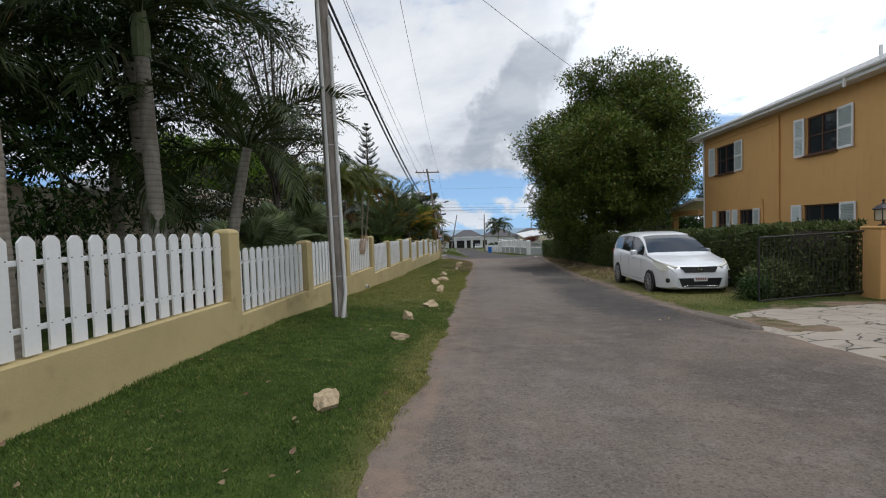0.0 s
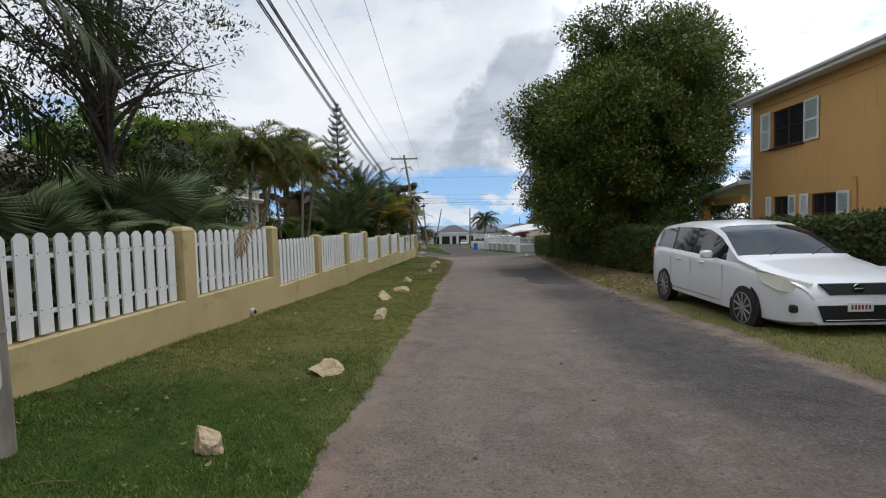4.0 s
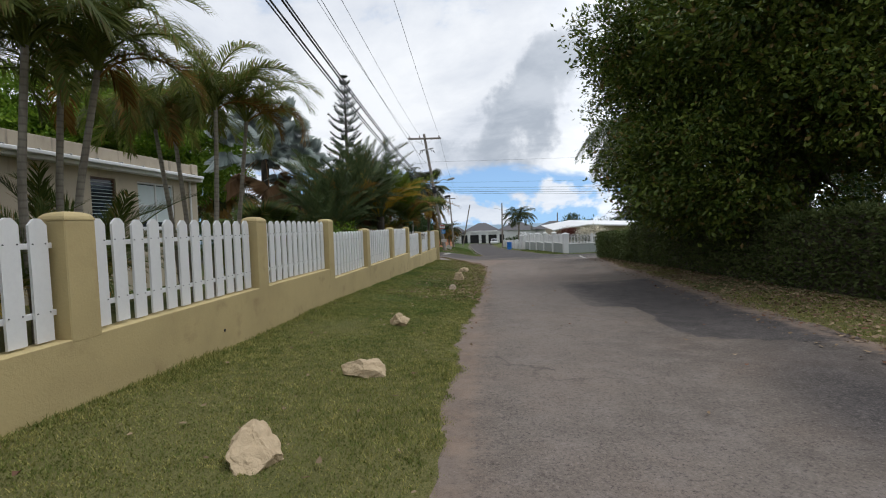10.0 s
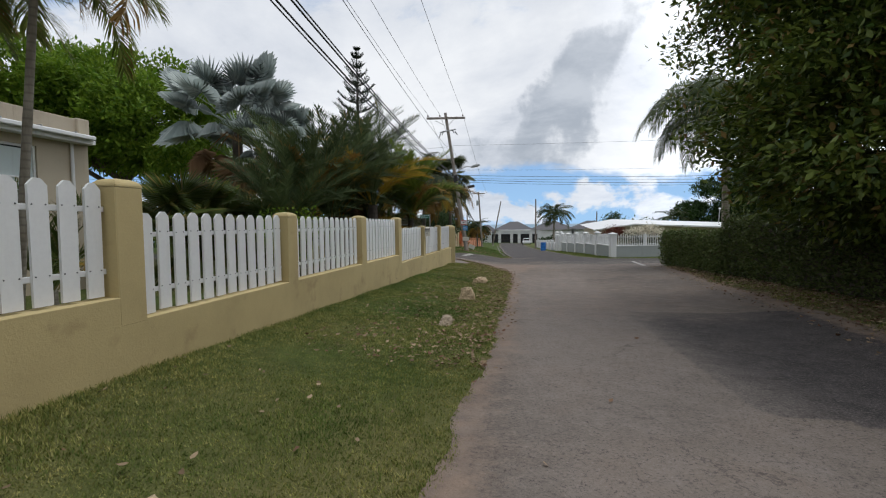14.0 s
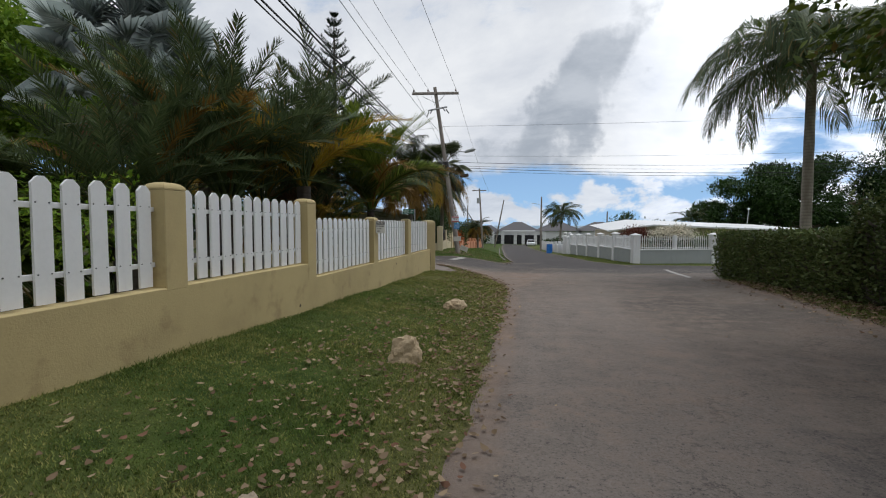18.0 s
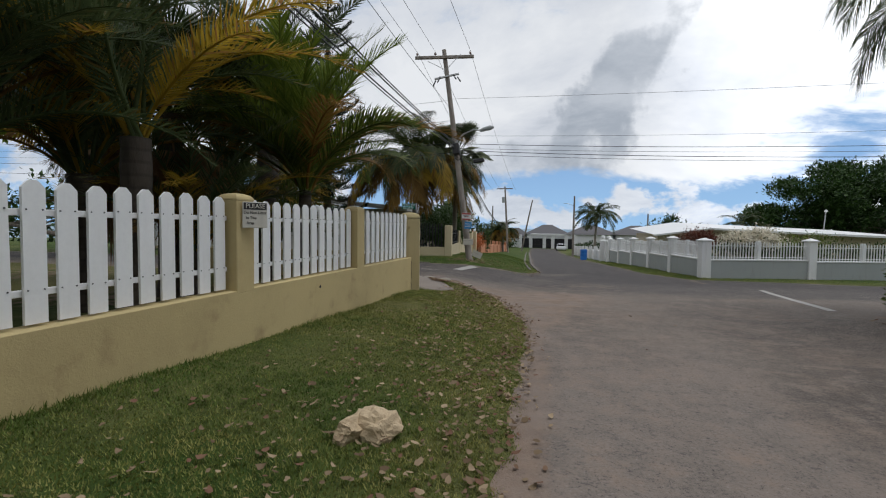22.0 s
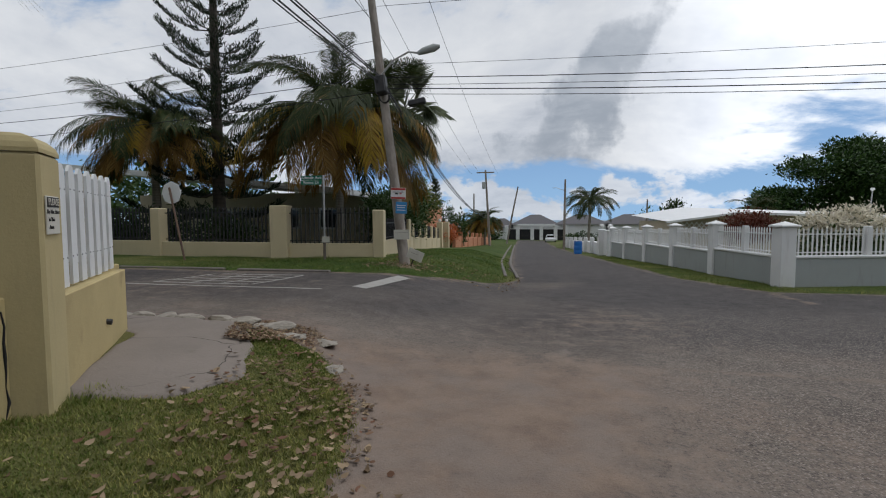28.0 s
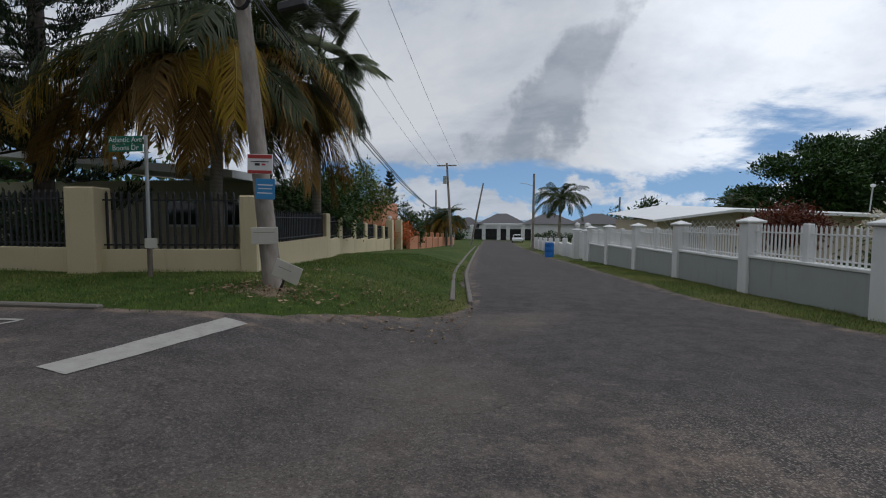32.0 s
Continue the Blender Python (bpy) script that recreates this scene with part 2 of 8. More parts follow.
def fbm(x, y, s, seed=0):
    """A smooth random field made of sines, one number per place."""
    r = np.random.default_rng(seed)
    out = np.zeros(np.broadcast(x, y).shape)
    for k in range(9):
        a, w, p = r.uniform(0, 6.28), s * r.uniform(.6, 3.0), r.uniform(0, 6.28)
        out += np.sin((x * np.cos(a) + y * np.sin(a)) * w + p) / (w / s) ** .7
    return out / 4.0


def on_asphalt(x, y):
    """Signed distance, about, to the nearest edge of asphalt: above 0 on it."""
    x, y = np.asarray(x, float), np.asarray(y, float)
    near = np.minimum(x - np.interp(y, EL_Y, EL_X), np.interp(y, ER_Y, ER_X) - x)
    near = np.where(y < 44.2, near, -9)
    cross_l = np.minimum(y - 44.2, 49.2 + .02 * (x + 3) - y)
    cross_r = np.minimum(y - 42.6, 51.2 - y)
    cross = np.where(x < -2.4, cross_l, np.where(x > 5.4, cross_r, np.minimum(y - 41.0, np.minimum(x + 2.4, 53 - y))))
    cross = np.where((x >= -2.4) & (x <= 5.4), np.minimum(y - 44.2, 49.4 - y), cross)
    far = np.minimum(x - np.interp(y, FL_Y, FL_X), np.interp(y, FR_Y, FR_X) - x)
    far = np.where((y > 49.2) & (y < 134), far, -9)
    fillet = np.where((y > 41.4) & (y < 43.0) & (x > 5.0), np.minimum((y - 41.2) - (x - 5.95) * .9, 2.0), -9)
    return np.maximum(np.maximum(near, cross), np.maximum(far, fillet))

# ---- materials ----
def shader(name):
    ma = bpy.data.materials.new(name)
    ma.use_nodes = True
    nt = ma.node_tree
    return ma, nt, nt.nodes, nt.links, nt.nodes["Principled BSDF"]


def put(nt, node, key, v):
    if isinstance(v, bpy.types.NodeSocket):
        nt.links.new(v, node.inputs[key])
    else:
        node.inputs[key].default_value = v


def tex(nt, scale, detail=4, rough=0.6, space="Object", stretch=None, distort=0.0):
    n = nt.nodes
    if space == "World":
        src = n.new("ShaderNodeNewGeometry").outputs["Position"]
    else:
        src = n.new("ShaderNodeTexCoord").outputs[space]
    if stretch:
        mp = n.new("ShaderNodeMapping")
        mp.inputs["Scale"].default_value = stretch
        nt.links.new(src, mp.inputs[0])
        src = mp.outputs[0]
    t = n.new("ShaderNodeTexNoise")
    t.inputs["Scale"].default_value, t.inputs["Detail"].default_value, t.inputs["Roughness"].default_value = scale, detail, rough
    t.inputs["Distortion"].default_value = distort
    nt.links.new(src, t.inputs["Vector"])
    return t.outputs["Fac"]


def rampf(nt, fac, lo, hi, a=0.0, b=1.0):
    n = nt.nodes.new("ShaderNodeMapRange")
    n.interpolation_type = "SMOOTHSTEP"
    put(nt, n, 0, fac)
    for i, v in enumerate((lo, hi, a, b)):
        n.inputs[i + 1].default_value = v
    return n.outputs[0]


def mixc(nt, fac, a, b, kind="MIX"):
    n = nt.nodes.new("ShaderNodeMix")
    n.data_type, n.blend_type = "RGBA", kind
    put(nt, n, "Factor", fac)
    for k, v in (("A", a), ("B", b)):
        put(nt, n, k, v if isinstance(v, bpy.types.NodeSocket) else (*v, 1))
    return n.outputs["Result"]


def mathn(nt, op, a, b):
    n = nt.nodes.new("ShaderNodeMath")
    n.operation = op
    put(nt, n, 0, a), put(nt, n, 1, b)
    return n.outputs[0]


def bump(nt, bsdf, height, strength, dist=0.02):
    n = nt.nodes.new("ShaderNodeBump")
    n.inputs["Strength"].default_value, n.inputs["Distance"].default_value = strength, dist
    nt.links.new(height, n.inputs["Height"])
    nt.links.new(n.outputs[0], bsdf.inputs["Normal"])


def paint(name, col, rough=0.7, grime=0.25, scale=3.0, grain=60, relief=0.15, metal=0.0, dirt=(0.16, 0.13, 0.09), streak=True, spec=0.4):
    """Painted, rendered or plain surfaces: colour, soft stains, streaks and fine grain."""
    ma, nt, n, l, b = shader(name)
    stain = tex(nt, scale, 6, 0.65, "World")
    run = tex(nt, 7, 5, 0.6, "World", (1, 1, 0.12)) if streak else tex(nt, scale * 3, 4, 0.6, "World")
    g = tex(nt, grain, 3, 0.7, "World")
    c = mixc(nt, rampf(nt, stain, 0.35, 0.75, 0, grime), col, tuple(a * 0.72 + d * 0.15 for a, d in zip(col, dirt)))
    c = mixc(nt, rampf(nt, run, 0.55, 0.8, 0, grime * 0.9), c, dirt)
    c = mixc(nt, rampf(nt, g, 0.3, 0.8, 0, 0.25), c, tuple(a * 0.8 for a in col))
    l.new(c, b.inputs["Base Color"])
    b.inputs["Roughness"].default_value, b.inputs["Metallic"].default_value = rough, metal
    b.inputs["Specular IOR Level"].default_value = spec
    bump(nt, b, mathn(nt, "ADD", g, mathn(nt, "MULTIPLY", stain, 2.0)), relief, 0.01)
    return ma


def leafy(name, col, col2, through_light=0.3, rough=0.55, dry=None, dry_part=0.0, gloss=0.14):
    """Leaves: the hue changes from leaf to leaf and from plant to plant; some light comes through."""
    ma, nt, n, l, b = shader(name)
    isl = n.new("ShaderNodeNewGeometry").outputs["Random Per Island"]
    per = n.new("ShaderNodeObjectInfo").outputs["Random"]
    c = mixc(nt, isl, col, col2)
    if dry:
        c = mixc(nt, rampf(nt, mathn(nt, "FRACT", mathn(nt, "MULTIPLY", isl, 7.31), 0.0), 1 - dry_part, 1 - dry_part * 0.5), c, dry)
    c = mixc(nt, rampf(nt, tex(nt, 0.9, 3, 0.5, "World"), 0.35, 0.7, 0, 0.45), c, tuple(a * 0.65 for a in col))
    hs = n.new("ShaderNodeHueSaturation")
    put(nt, hs, "Value", mathn(nt, "ADD", mathn(nt, "MULTIPLY", per, 0.35), 0.82))
    l.new(c, hs.inputs["Color"])
    l.new(hs.outputs[0], b.inputs["Base Color"])
    b.inputs["Roughness"].default_value, b.inputs["Specular IOR Level"].default_value = rough, gloss
    tr = n.new("ShaderNodeBsdfTranslucent")
    l.new(hs.outputs[0], tr.inputs[0])
    mx = n.new("ShaderNodeMixShader")
    mx.inputs[0].default_value = through_light
    l.new(b.outputs[0], mx.inputs[1]), l.new(tr.outputs[0], mx.inputs[2])
    l.new(mx.outputs[0], n["Material Output"].inputs[0])
    return ma


def bark(name, col, col2, rings=0.0):
    ma, nt, n, l, b = shader(name)
    a = tex(nt, 5, 6, 0.65, "Object", (1, 1, 0.25))
    g = tex(nt, 30, 4, 0.7, "Object", (1, 1, 0.3))
    c = mixc(nt, rampf(nt, a, 0.35, 0.65), col, col2)
    h = mathn(nt, "ADD", a, mathn(nt, "MULTIPLY", g, 0.6))
    if rings:
        w = n.new("ShaderNodeTexWave")
        w.wave_type, w.bands_direction = "BANDS", "Z"
        w.inputs["Scale"].default_value, w.inputs["Distortion"].default_value, w.inputs["Detail"].default_value = rings, 1.2, 3
        l.new(n.new("ShaderNodeTexCoord").outputs["Object"], w.inputs[0])
        c = mixc(nt, rampf(nt, w.outputs["Fac"], 0.0, 0.3, 0.35, 0.0), c, tuple(v * 0.45 for v in col))
        h = mathn(nt, "ADD", h, mathn(nt, "MULTIPLY", w.outputs["Fac"], 0.4))
    l.new(c, b.inputs["Base Color"])
    b.inputs["Roughness"].default_value = 0.9
    bump(nt, b, h, 0.5, 0.02)
    return ma


def n_col(nt, vor):
    s = nt.nodes.new("ShaderNodeSeparateColor")
    nt.links.new(vor.outputs["Color"], s.inputs[0])
    return s.outputs[0]


def dry_share(nt, patchy):
    """How dry the grass is: lush at the start of the verge, patchy and yellower further on."""
    sp = nt.nodes.new("ShaderNodeSeparateXYZ")
    nt.links.new(nt.nodes.new("ShaderNodeNewGeometry").outputs["Position"], sp.inputs[0])
    far = mathn(nt, "SUBTRACT", rampf(nt, sp.outputs["Y"], 8.0, 14.0, 0.05, 0.46), mathn(nt, "ADD", rampf(nt, sp.outputs["Y"], 20.0, 26.0, 0.0, 0.24), mathn(nt, "ADD", rampf(nt, sp.outputs["Y"], 36.0, 41.0, 0.0, -0.16), rampf(nt, sp.outputs["Y"], 44.0, 48.0, 0.0, 0.26))))
    edge = mathn(nt, "MULTIPLY", rampf(nt, sp.outputs["X"], -1.15, -0.55, 0.0, 0.42), rampf(nt, sp.outputs["Y"], 6.0, 9.0, 1.0, 0.2))
    far = mathn(nt, "ADD", far, edge)
    return mathn(nt, "MULTIPLY", rampf(nt, mathn(nt, "ADD", patchy, far), 0.55, 0.95), 0.85)


def ground_material(name, asphalt):
    """Asphalt with dirt and patches, or turf with bare soil; 'worn' on the mesh says how much bare earth shows."""
    ma, nt, n, l, b = shader(name)
    at = n.new("ShaderNodeAttribute")
    at.attribute_name = "worn"
    worn = at.outputs["Fac"]
    at2 = n.new("ShaderNodeAttribute")
    at2.attribute_name = "patch_shade"
    at3, at4 = n.new("ShaderNodeAttribute"), n.new("ShaderNodeAttribute")
    at3.attribute_name, at4.attribute_name = "coarse", "dust"
    broad, medium, grain = tex(nt, 0.35, 5, 0.6, "World"), tex(nt, 3.2, 6, 0.65, "World"), tex(nt, 70, 3, 0.7, "World")
    vor = n.new("ShaderNodeTexVoronoi")
    vor.inputs["Scale"].default_value = 62
    l.new(n.new("ShaderNodeNewGeometry").outputs["Position"], vor.inputs["Vector"])
    soil = mixc(nt, rampf(nt, medium, 0.3, 0.7), (0.185, 0.126, 0.092), (0.265, 0.192, 0.142))
    soil = mixc(nt, rampf(nt, grain, 0.35, 0.75, 0, 0.5), soil, (0.16, 0.12, 0.09))
    if asphalt:
        c = mixc(nt, rampf(nt, broad, 0.3, 0.7), (0.098, 0.082, 0.070), (0.176, 0.146, 0.121))
        c = mixc(nt, rampf(nt, medium, 0.45, 0.72, 0, 0.55), c, (0.215, 0.185, 0.170))
        c = mixc(nt, rampf(nt, tex(nt, 0.8, 5, 0.6, "World", None, 0.5), 0.45, 0.7, 0, 0.5), c, (0.20, 0.150, 0.118))
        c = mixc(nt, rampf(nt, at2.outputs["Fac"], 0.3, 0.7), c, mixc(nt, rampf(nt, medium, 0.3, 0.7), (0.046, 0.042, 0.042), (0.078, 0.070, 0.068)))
        c = mixc(nt, mathn(nt, "MULTIPLY", at4.outputs["Fac"], rampf(nt, medium, 0.3, 0.6, 0.6, 1.0)), c, (0.222, 0.190, 0.166))
        stone = mixc(nt, n_col(nt, vor), (0.034, 0.030, 0.028), (0.40, 0.345, 0.295))
        c = mixc(nt, mathn(nt, "MULTIPLY", rampf(nt, vor.outputs["Distance"], 0.30, 0.62, 0.9, 0.0), at3.outputs["Fac"]), c, stone)
        chips = tex(nt, 15, 5, 0.8, "World")
        c = mixc(nt, rampf(nt, chips, 0.55, 0.70, 0, 0.4), c, (0.27, 0.225, 0.195))
        c = mixc(nt, rampf(nt, chips, 0.46, 0.32, 0, 0.5), c, (0.042, 0.037, 0.035))
        speck = tex(nt, 42, 6, 0.85, "World")
        c = mixc(nt, rampf(nt, speck, 0.53, 0.70, 0, 0.6), c, (0.32, 0.28, 0.255))
        c = mixc(nt, rampf(nt, speck, 0.48, 0.34, 0, 0.85), c, (0.030, 0.027, 0.026))
        c = mixc(nt, rampf(nt, tex(nt, 9, 5, 0.7, "World", None, 0.6), 0.62, 0.75, 0, 0.35), c, (0.07, 0.064, 0.062))
        net = n.new("ShaderNodeTexVoronoi")
        net.feature = "DISTANCE_TO_EDGE"
        net.inputs["Scale"].default_value = 0.42
        warp = n.new("ShaderNodeVectorMath")
        warp.operation = "MULTIPLY_ADD"
        wob = n.new("ShaderNodeTexNoise")
        wob.inputs["Scale"].default_value, wob.inputs["Detail"].default_value, wob.inputs["Roughness"].default_value = 1.6, 6, 0.65
        pos = n.new("ShaderNodeNewGeometry").outputs["Position"]
        l.new(pos, wob.inputs["Vector"]), l.new(wob.outputs["Color"], warp.inputs[0]), l.new(pos, warp.inputs[2])
        warp.inputs[1].default_value = (1.3, 1.3, 0)
        l.new(warp.outputs[0], net.inputs["Vector"])
        crack = mathn(nt, "MULTIPLY", rampf(nt, net.outputs["Distance"], 0.002, 0.008, 0.42, 0.0), rampf(nt, broad, 0.50, 0.60))
        c = mixc(nt, crack, c, (0.035, 0.031, 0.030))
        w = rampf(nt, mathn(nt, "ADD", worn, mathn(nt, "MULTIPLY", mathn(nt, "ADD", mathn(nt, "SUBTRACT", medium, 0.5), mathn(nt, "MULTIPLY", mathn(nt, "SUBTRACT", chips, 0.5), 0.7)), 1.0)), 0.26, 0.84, 0.0, 0.94)
        soil = mixc(nt, rampf(nt, tex(nt, 1.3, 5, 0.7, "World"), 0.38, 0.66, 0.15, 0.65), soil, (0.205, 0.172, 0.150))
        soil = mixc(nt, mathn(nt, "MULTIPLY", rampf(nt, speck, 0.56, 0.72, 0, 0.7), rampf(nt, chips, 0.42, 0.55)), soil, (0.33, 0.28, 0.24))
        soil = mixc(nt, rampf(nt, speck, 0.44, 0.30, 0, 0.6), soil, (0.075, 0.062, 0.052))
        c = mixc(nt, w, c, soil)
        b.inputs["Roughness"].default_value = 0.85
        bump(nt, b, mathn(nt, "ADD", mathn(nt, "MULTIPLY", mathn(nt, "MULTIPLY", vor.outputs["Distance"], at3.outputs["Fac"]), 1.2), mathn(nt, "ADD", grain, mathn(nt, "MULTIPLY", medium, 1.5))), 0.55, 0.012)
    else:
        turf = mixc(nt, rampf(nt, medium, 0.3, 0.72), (0.030, 0.058, 0.010), (0.075, 0.110, 0.022))
        turf = mixc(nt, dry_share(nt, broad), turf, (0.185, 0.165, 0.065))
        turf = mixc(nt, rampf(nt, grain, 0.35, 0.7, 0, 0.55), turf, (0.035, 0.045, 0.014))
        w = rampf(nt, mathn(nt, "ADD", worn, mathn(nt, "MULTIPLY", mathn(nt, "SUBTRACT", medium, 0.5), 1.1)), 0.35, 0.7)
        c = mixc(nt, w, turf, soil)
        b.inputs["Roughness"].default_value = 0.95
        bump(nt, b, mathn(nt, "ADD", grain, medium), 0.8, 0.02)
    b.inputs["Specular IOR Level"].default_value = 0.12
    l.new(c, b.inputs["Base Color"])
    return ma


def glassy(name, tint=(0.02, 0.025, 0.03), rough=0.04, spec=0.35):
    ma, nt, n, l, b = shader(name)
    b.inputs["Base Color"].default_value = (*tint, 1)
    b.inputs["Roughness"].default_value, b.inputs["Specular IOR Level"].default_value = rough, spec
    return ma


M_ROAD, M_TURF = ground_material("asphalt", True), ground_material("turf", False)
M_WALL = paint("ochre_render", (0.515, 0.41, 0.20), 0.85, 0.95, 0.85, 45, 0.3, dirt=(0.30, 0.215, 0.105), streak=False)
M_POST = paint("ochre_post", (0.49, 0.400, 0.210), 0.85, 0.35, 1.6, 45, 0.2)
M_PICKET = paint("white_vinyl", (0.78, 0.78, 0.77), 0.4, 0.14, 2.5, 25, 0.05, dirt=(0.3, 0.28, 0.24))
M_METAL = paint("galvanised", (0.42, 0.42, 0.41), 0.45, 0.3, 6, 40, 0.1, 0.7)
M_SCREW = paint("dark_screw", (0.05, 0.05, 0.05), 0.5, 0.1)
M_ORANGE = paint("apricot_render", (0.66, 0.385, 0.145), 0.85, 0.28, 0.8, 50, 0.25)
M_WHITE = paint("white_paint", (0.74, 0.74, 0.73), 0.6, 0.25, 1.5, 40, 0.15)
M_SHUT = paint("shutter_blue_white", (0.56, 0.63, 0.62), 0.55, 0.25, 2, 40, 0.1)
M_FRAME = paint("bronze_frame", (0.10, 0.045, 0.025), 0.5, 0.2)
M_PANE = glassy("window_glass")
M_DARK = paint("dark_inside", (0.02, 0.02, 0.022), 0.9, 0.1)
M_BLACK = paint("black_iron", (0.022, 0.022, 0.024), 0.5, 0.2, 6, 40, 0.1)
M_CONC = paint("concrete", (0.30, 0.27, 0.23), 0.9, 0.85, 1.6, 35, 0.5)


def cracked(name, col, cell, width=0.02):
    """Old stained concrete broken by a net of cracks."""
    ma = paint(name, col, 0.9, 0.95, 1.1, 35, 0.5, dirt=(0.15, 0.125, 0.10), streak=False)
    nt = ma.node_tree
    b = nt.nodes["Principled BSDF"]
    vor = nt.nodes.new("ShaderNodeTexVoronoi")
    vor.feature = "DISTANCE_TO_EDGE"
    vor.inputs["Scale"].default_value = cell
    mp = nt.nodes.new("ShaderNodeVectorMath")
    mp.operation = "MULTIPLY_ADD"
    warp = nt.nodes.new("ShaderNodeTexNoise")
    warp.inputs["Scale"].default_value, warp.inputs["Detail"].default_value = 2.2, 5
    pos = nt.nodes.new("ShaderNodeNewGeometry").outputs["Position"]
    nt.links.new(pos, warp.inputs["Vector"])
    nt.links.new(warp.outputs["Color"], mp.inputs[0])
    mp.inputs[1].default_value = (0.5, 0.5, 0)
    nt.links.new(pos, mp.inputs[2])
    nt.links.new(mp.outputs[0], vor.inputs["Vector"])
    old = b.inputs["Base Color"].links[0].from_socket
    gap = mathn(nt, "MULTIPLY", rampf(nt, vor.outputs["Distance"], width * 0.4, width * 1.6, 1.0, 0.0), rampf(nt, tex(nt, 0.9, 4, 0.6, "World"), 0.35, 0.55))
    nt.links.new(mixc(nt, gap, old, (0.045, 0.038, 0.03)), b.inputs["Base Color"])
    return ma


M_DRIVE = cracked("cracked_drive", (0.37, 0.32, 0.265), 1.7, 0.02)
M_KERB = paint("old_kerb", (0.34, 0.305, 0.255), 0.9, 0.8, 5, 60, 0.7, dirt=(0.09, 0.08, 0.065), streak=False)
M_SLAB = cracked("worn_slab", (0.225, 0.188, 0.160), 0.75, 0.005)
M_APRON = paint("stained_apron", (0.175, 0.155, 0.135), 0.9, 1.0, 1.7, 35, 0.5, dirt=(0.10, 0.09, 0.08), streak=False)
M_CREAM = paint("cream_render", (0.62, 0.52, 0.33), 0.85, 0.28, 1.0, 45, 0.3)
M_GREYW = paint("grey_render", (0.36, 0.38, 0.37), 0.85, 0.3, 1.0, 45, 0.25)
M_BEIGE = paint("beige_render", (0.50, 0.43, 0.32), 0.85, 0.4, 0.9, 45, 0.25)
M_ROOFW = paint("white_metal_roof", (0.72, 0.72, 0.71), 0.4, 0.35, 0.9, 30, 0.1)
M_PINK = paint("coral_render", (0.60, 0.27, 0.15), 0.85, 0.3, 1.0, 45, 0.2)
M_ROOFG = paint("grey_shingle", (0.105, 0.10, 0.105), 0.8, 0.3, 2, 30, 0.5)
M_MARK = paint("road_paint", (0.36, 0.34, 0.31), 0.8, 0.9, 7, 60, 0.3, dirt=(0.14, 0.125, 0.12), streak=False)
M_STONE = paint("limestone", (0.52, 0.40, 0.255), 0.9, 0.45, 7, 60, 0.7, dirt=(0.25, 0.19, 0.12), streak=False)
M_STONE2 = paint("weathered_stone", (0.36, 0.29, 0.205), 0.9, 1.0, 11, 60, 0.8, dirt=(0.08, 0.075, 0.06), streak=False)
M_WOODP = bark("pole_wood", (0.165, 0.14, 0.115), (0.29, 0.255, 0.22))
M_PVC = paint("grey_conduit", (0.60, 0.59, 0.56), 0.5, 0.3)
M_WIRE = paint("cable_black", (0.015, 0.015, 0.016), 0.6, 0.0)

# ---- ground: one sheet to the horizon ----
def axis_steps(stops):
    out = []
    for (a, s), (b, _) in zip(stops, stops[1:]):
        out += list(np.arange(a, b, s))
    return np.array(out + [stops[-1][0]])


def sheet(xs, ys, zf, attrs, keep=None):
    X, Y = np.meshgrid(xs, ys)
    Z = zf(X, Y)
    n = len(xs)
    i, j = np.meshgrid(np.arange(len(xs) - 1), np.arange(len(ys) - 1))
    Q = np.stack([j * n + i, j * n + i + 1, (j + 1) * n + i + 1, (j + 1) * n + i], -1).reshape(-1, 4)
    V = np.stack([X, Y, Z], -1).reshape(-1, 3)
    vals = {k: f(X, Y).ravel() for k, f in attrs.items()}
    if keep is not None:
        ok = keep(X, Y).ravel()
        Q = Q[ok[Q].any(1)]
        used = np.unique(Q)
        back = np.zeros(len(V), np.int32)
        back[used] = np.arange(len(used))
        V, Q = V[used], back[Q]
        vals = {k: a[used] for k, a in vals.items()}
    me = np_mesh("sheet", V, Q, None, True)
    for k, a in vals.items():
        me.attributes.new(k, "FLOAT", "POINT").data.foreach_set("value", a.astype(np.float32))
    return me


def edge_dist(X, Y):
    return on_asphalt(X, Y) + 0.07 * fbm(X, Y, 1.7, 3) + 0.06 * fbm(X, Y, 7, 4) + 0.03 * fbm(X, Y, 19, 6)


def ground_z(X, Y):
    d = edge_dist(X, Y)
    z = land(X, Y) - .035 + .075 * sstep((.05 - d) / .5)
    z += np.where(d < 0, .012 * fbm(X, Y, 3, 5), 0)
    away = np.hypot(X, Y - 40)
    return z - np.where(away > 160, np.minimum((away - 160) * .02, 6), 0)


def ground_worn(X, Y):
    d = on_asphalt(X, Y)
    w = np.exp(-np.maximum(-d, 0) / np.where((X > 3) & (Y < 42), .42 + .25 * fbm(X, Y, 1.1, 15), .13 + .09 * fbm(X, Y, 1.1, 15)).clip(.04)) * .85
    yard = ((X < fence_x(Y) - .2) & (Y < 43) & (Y > -10)) * (.30 + .3 * fbm(X, Y, .8, 8))
    hedge = ((X > 5.2) & (X < 8) & (Y > 8) & (Y < 41)) * (.35 + .25 * fbm(X, Y, 1.5, 9))
    drive = ((X > 4.2) & (Y < 8.2 + 1.0 * (X - 4.3)) & (Y < 10.4) & (Y > -20)) * (.62 + .25 * fbm(X, Y, 1.6, 18))
    mound = .95 * np.exp(-np.hypot(X + 3.2, Y - 50.7) / .55)
    return np.clip(np.maximum.reduce([w, yard, hedge, drive, mound]), 0, 1)


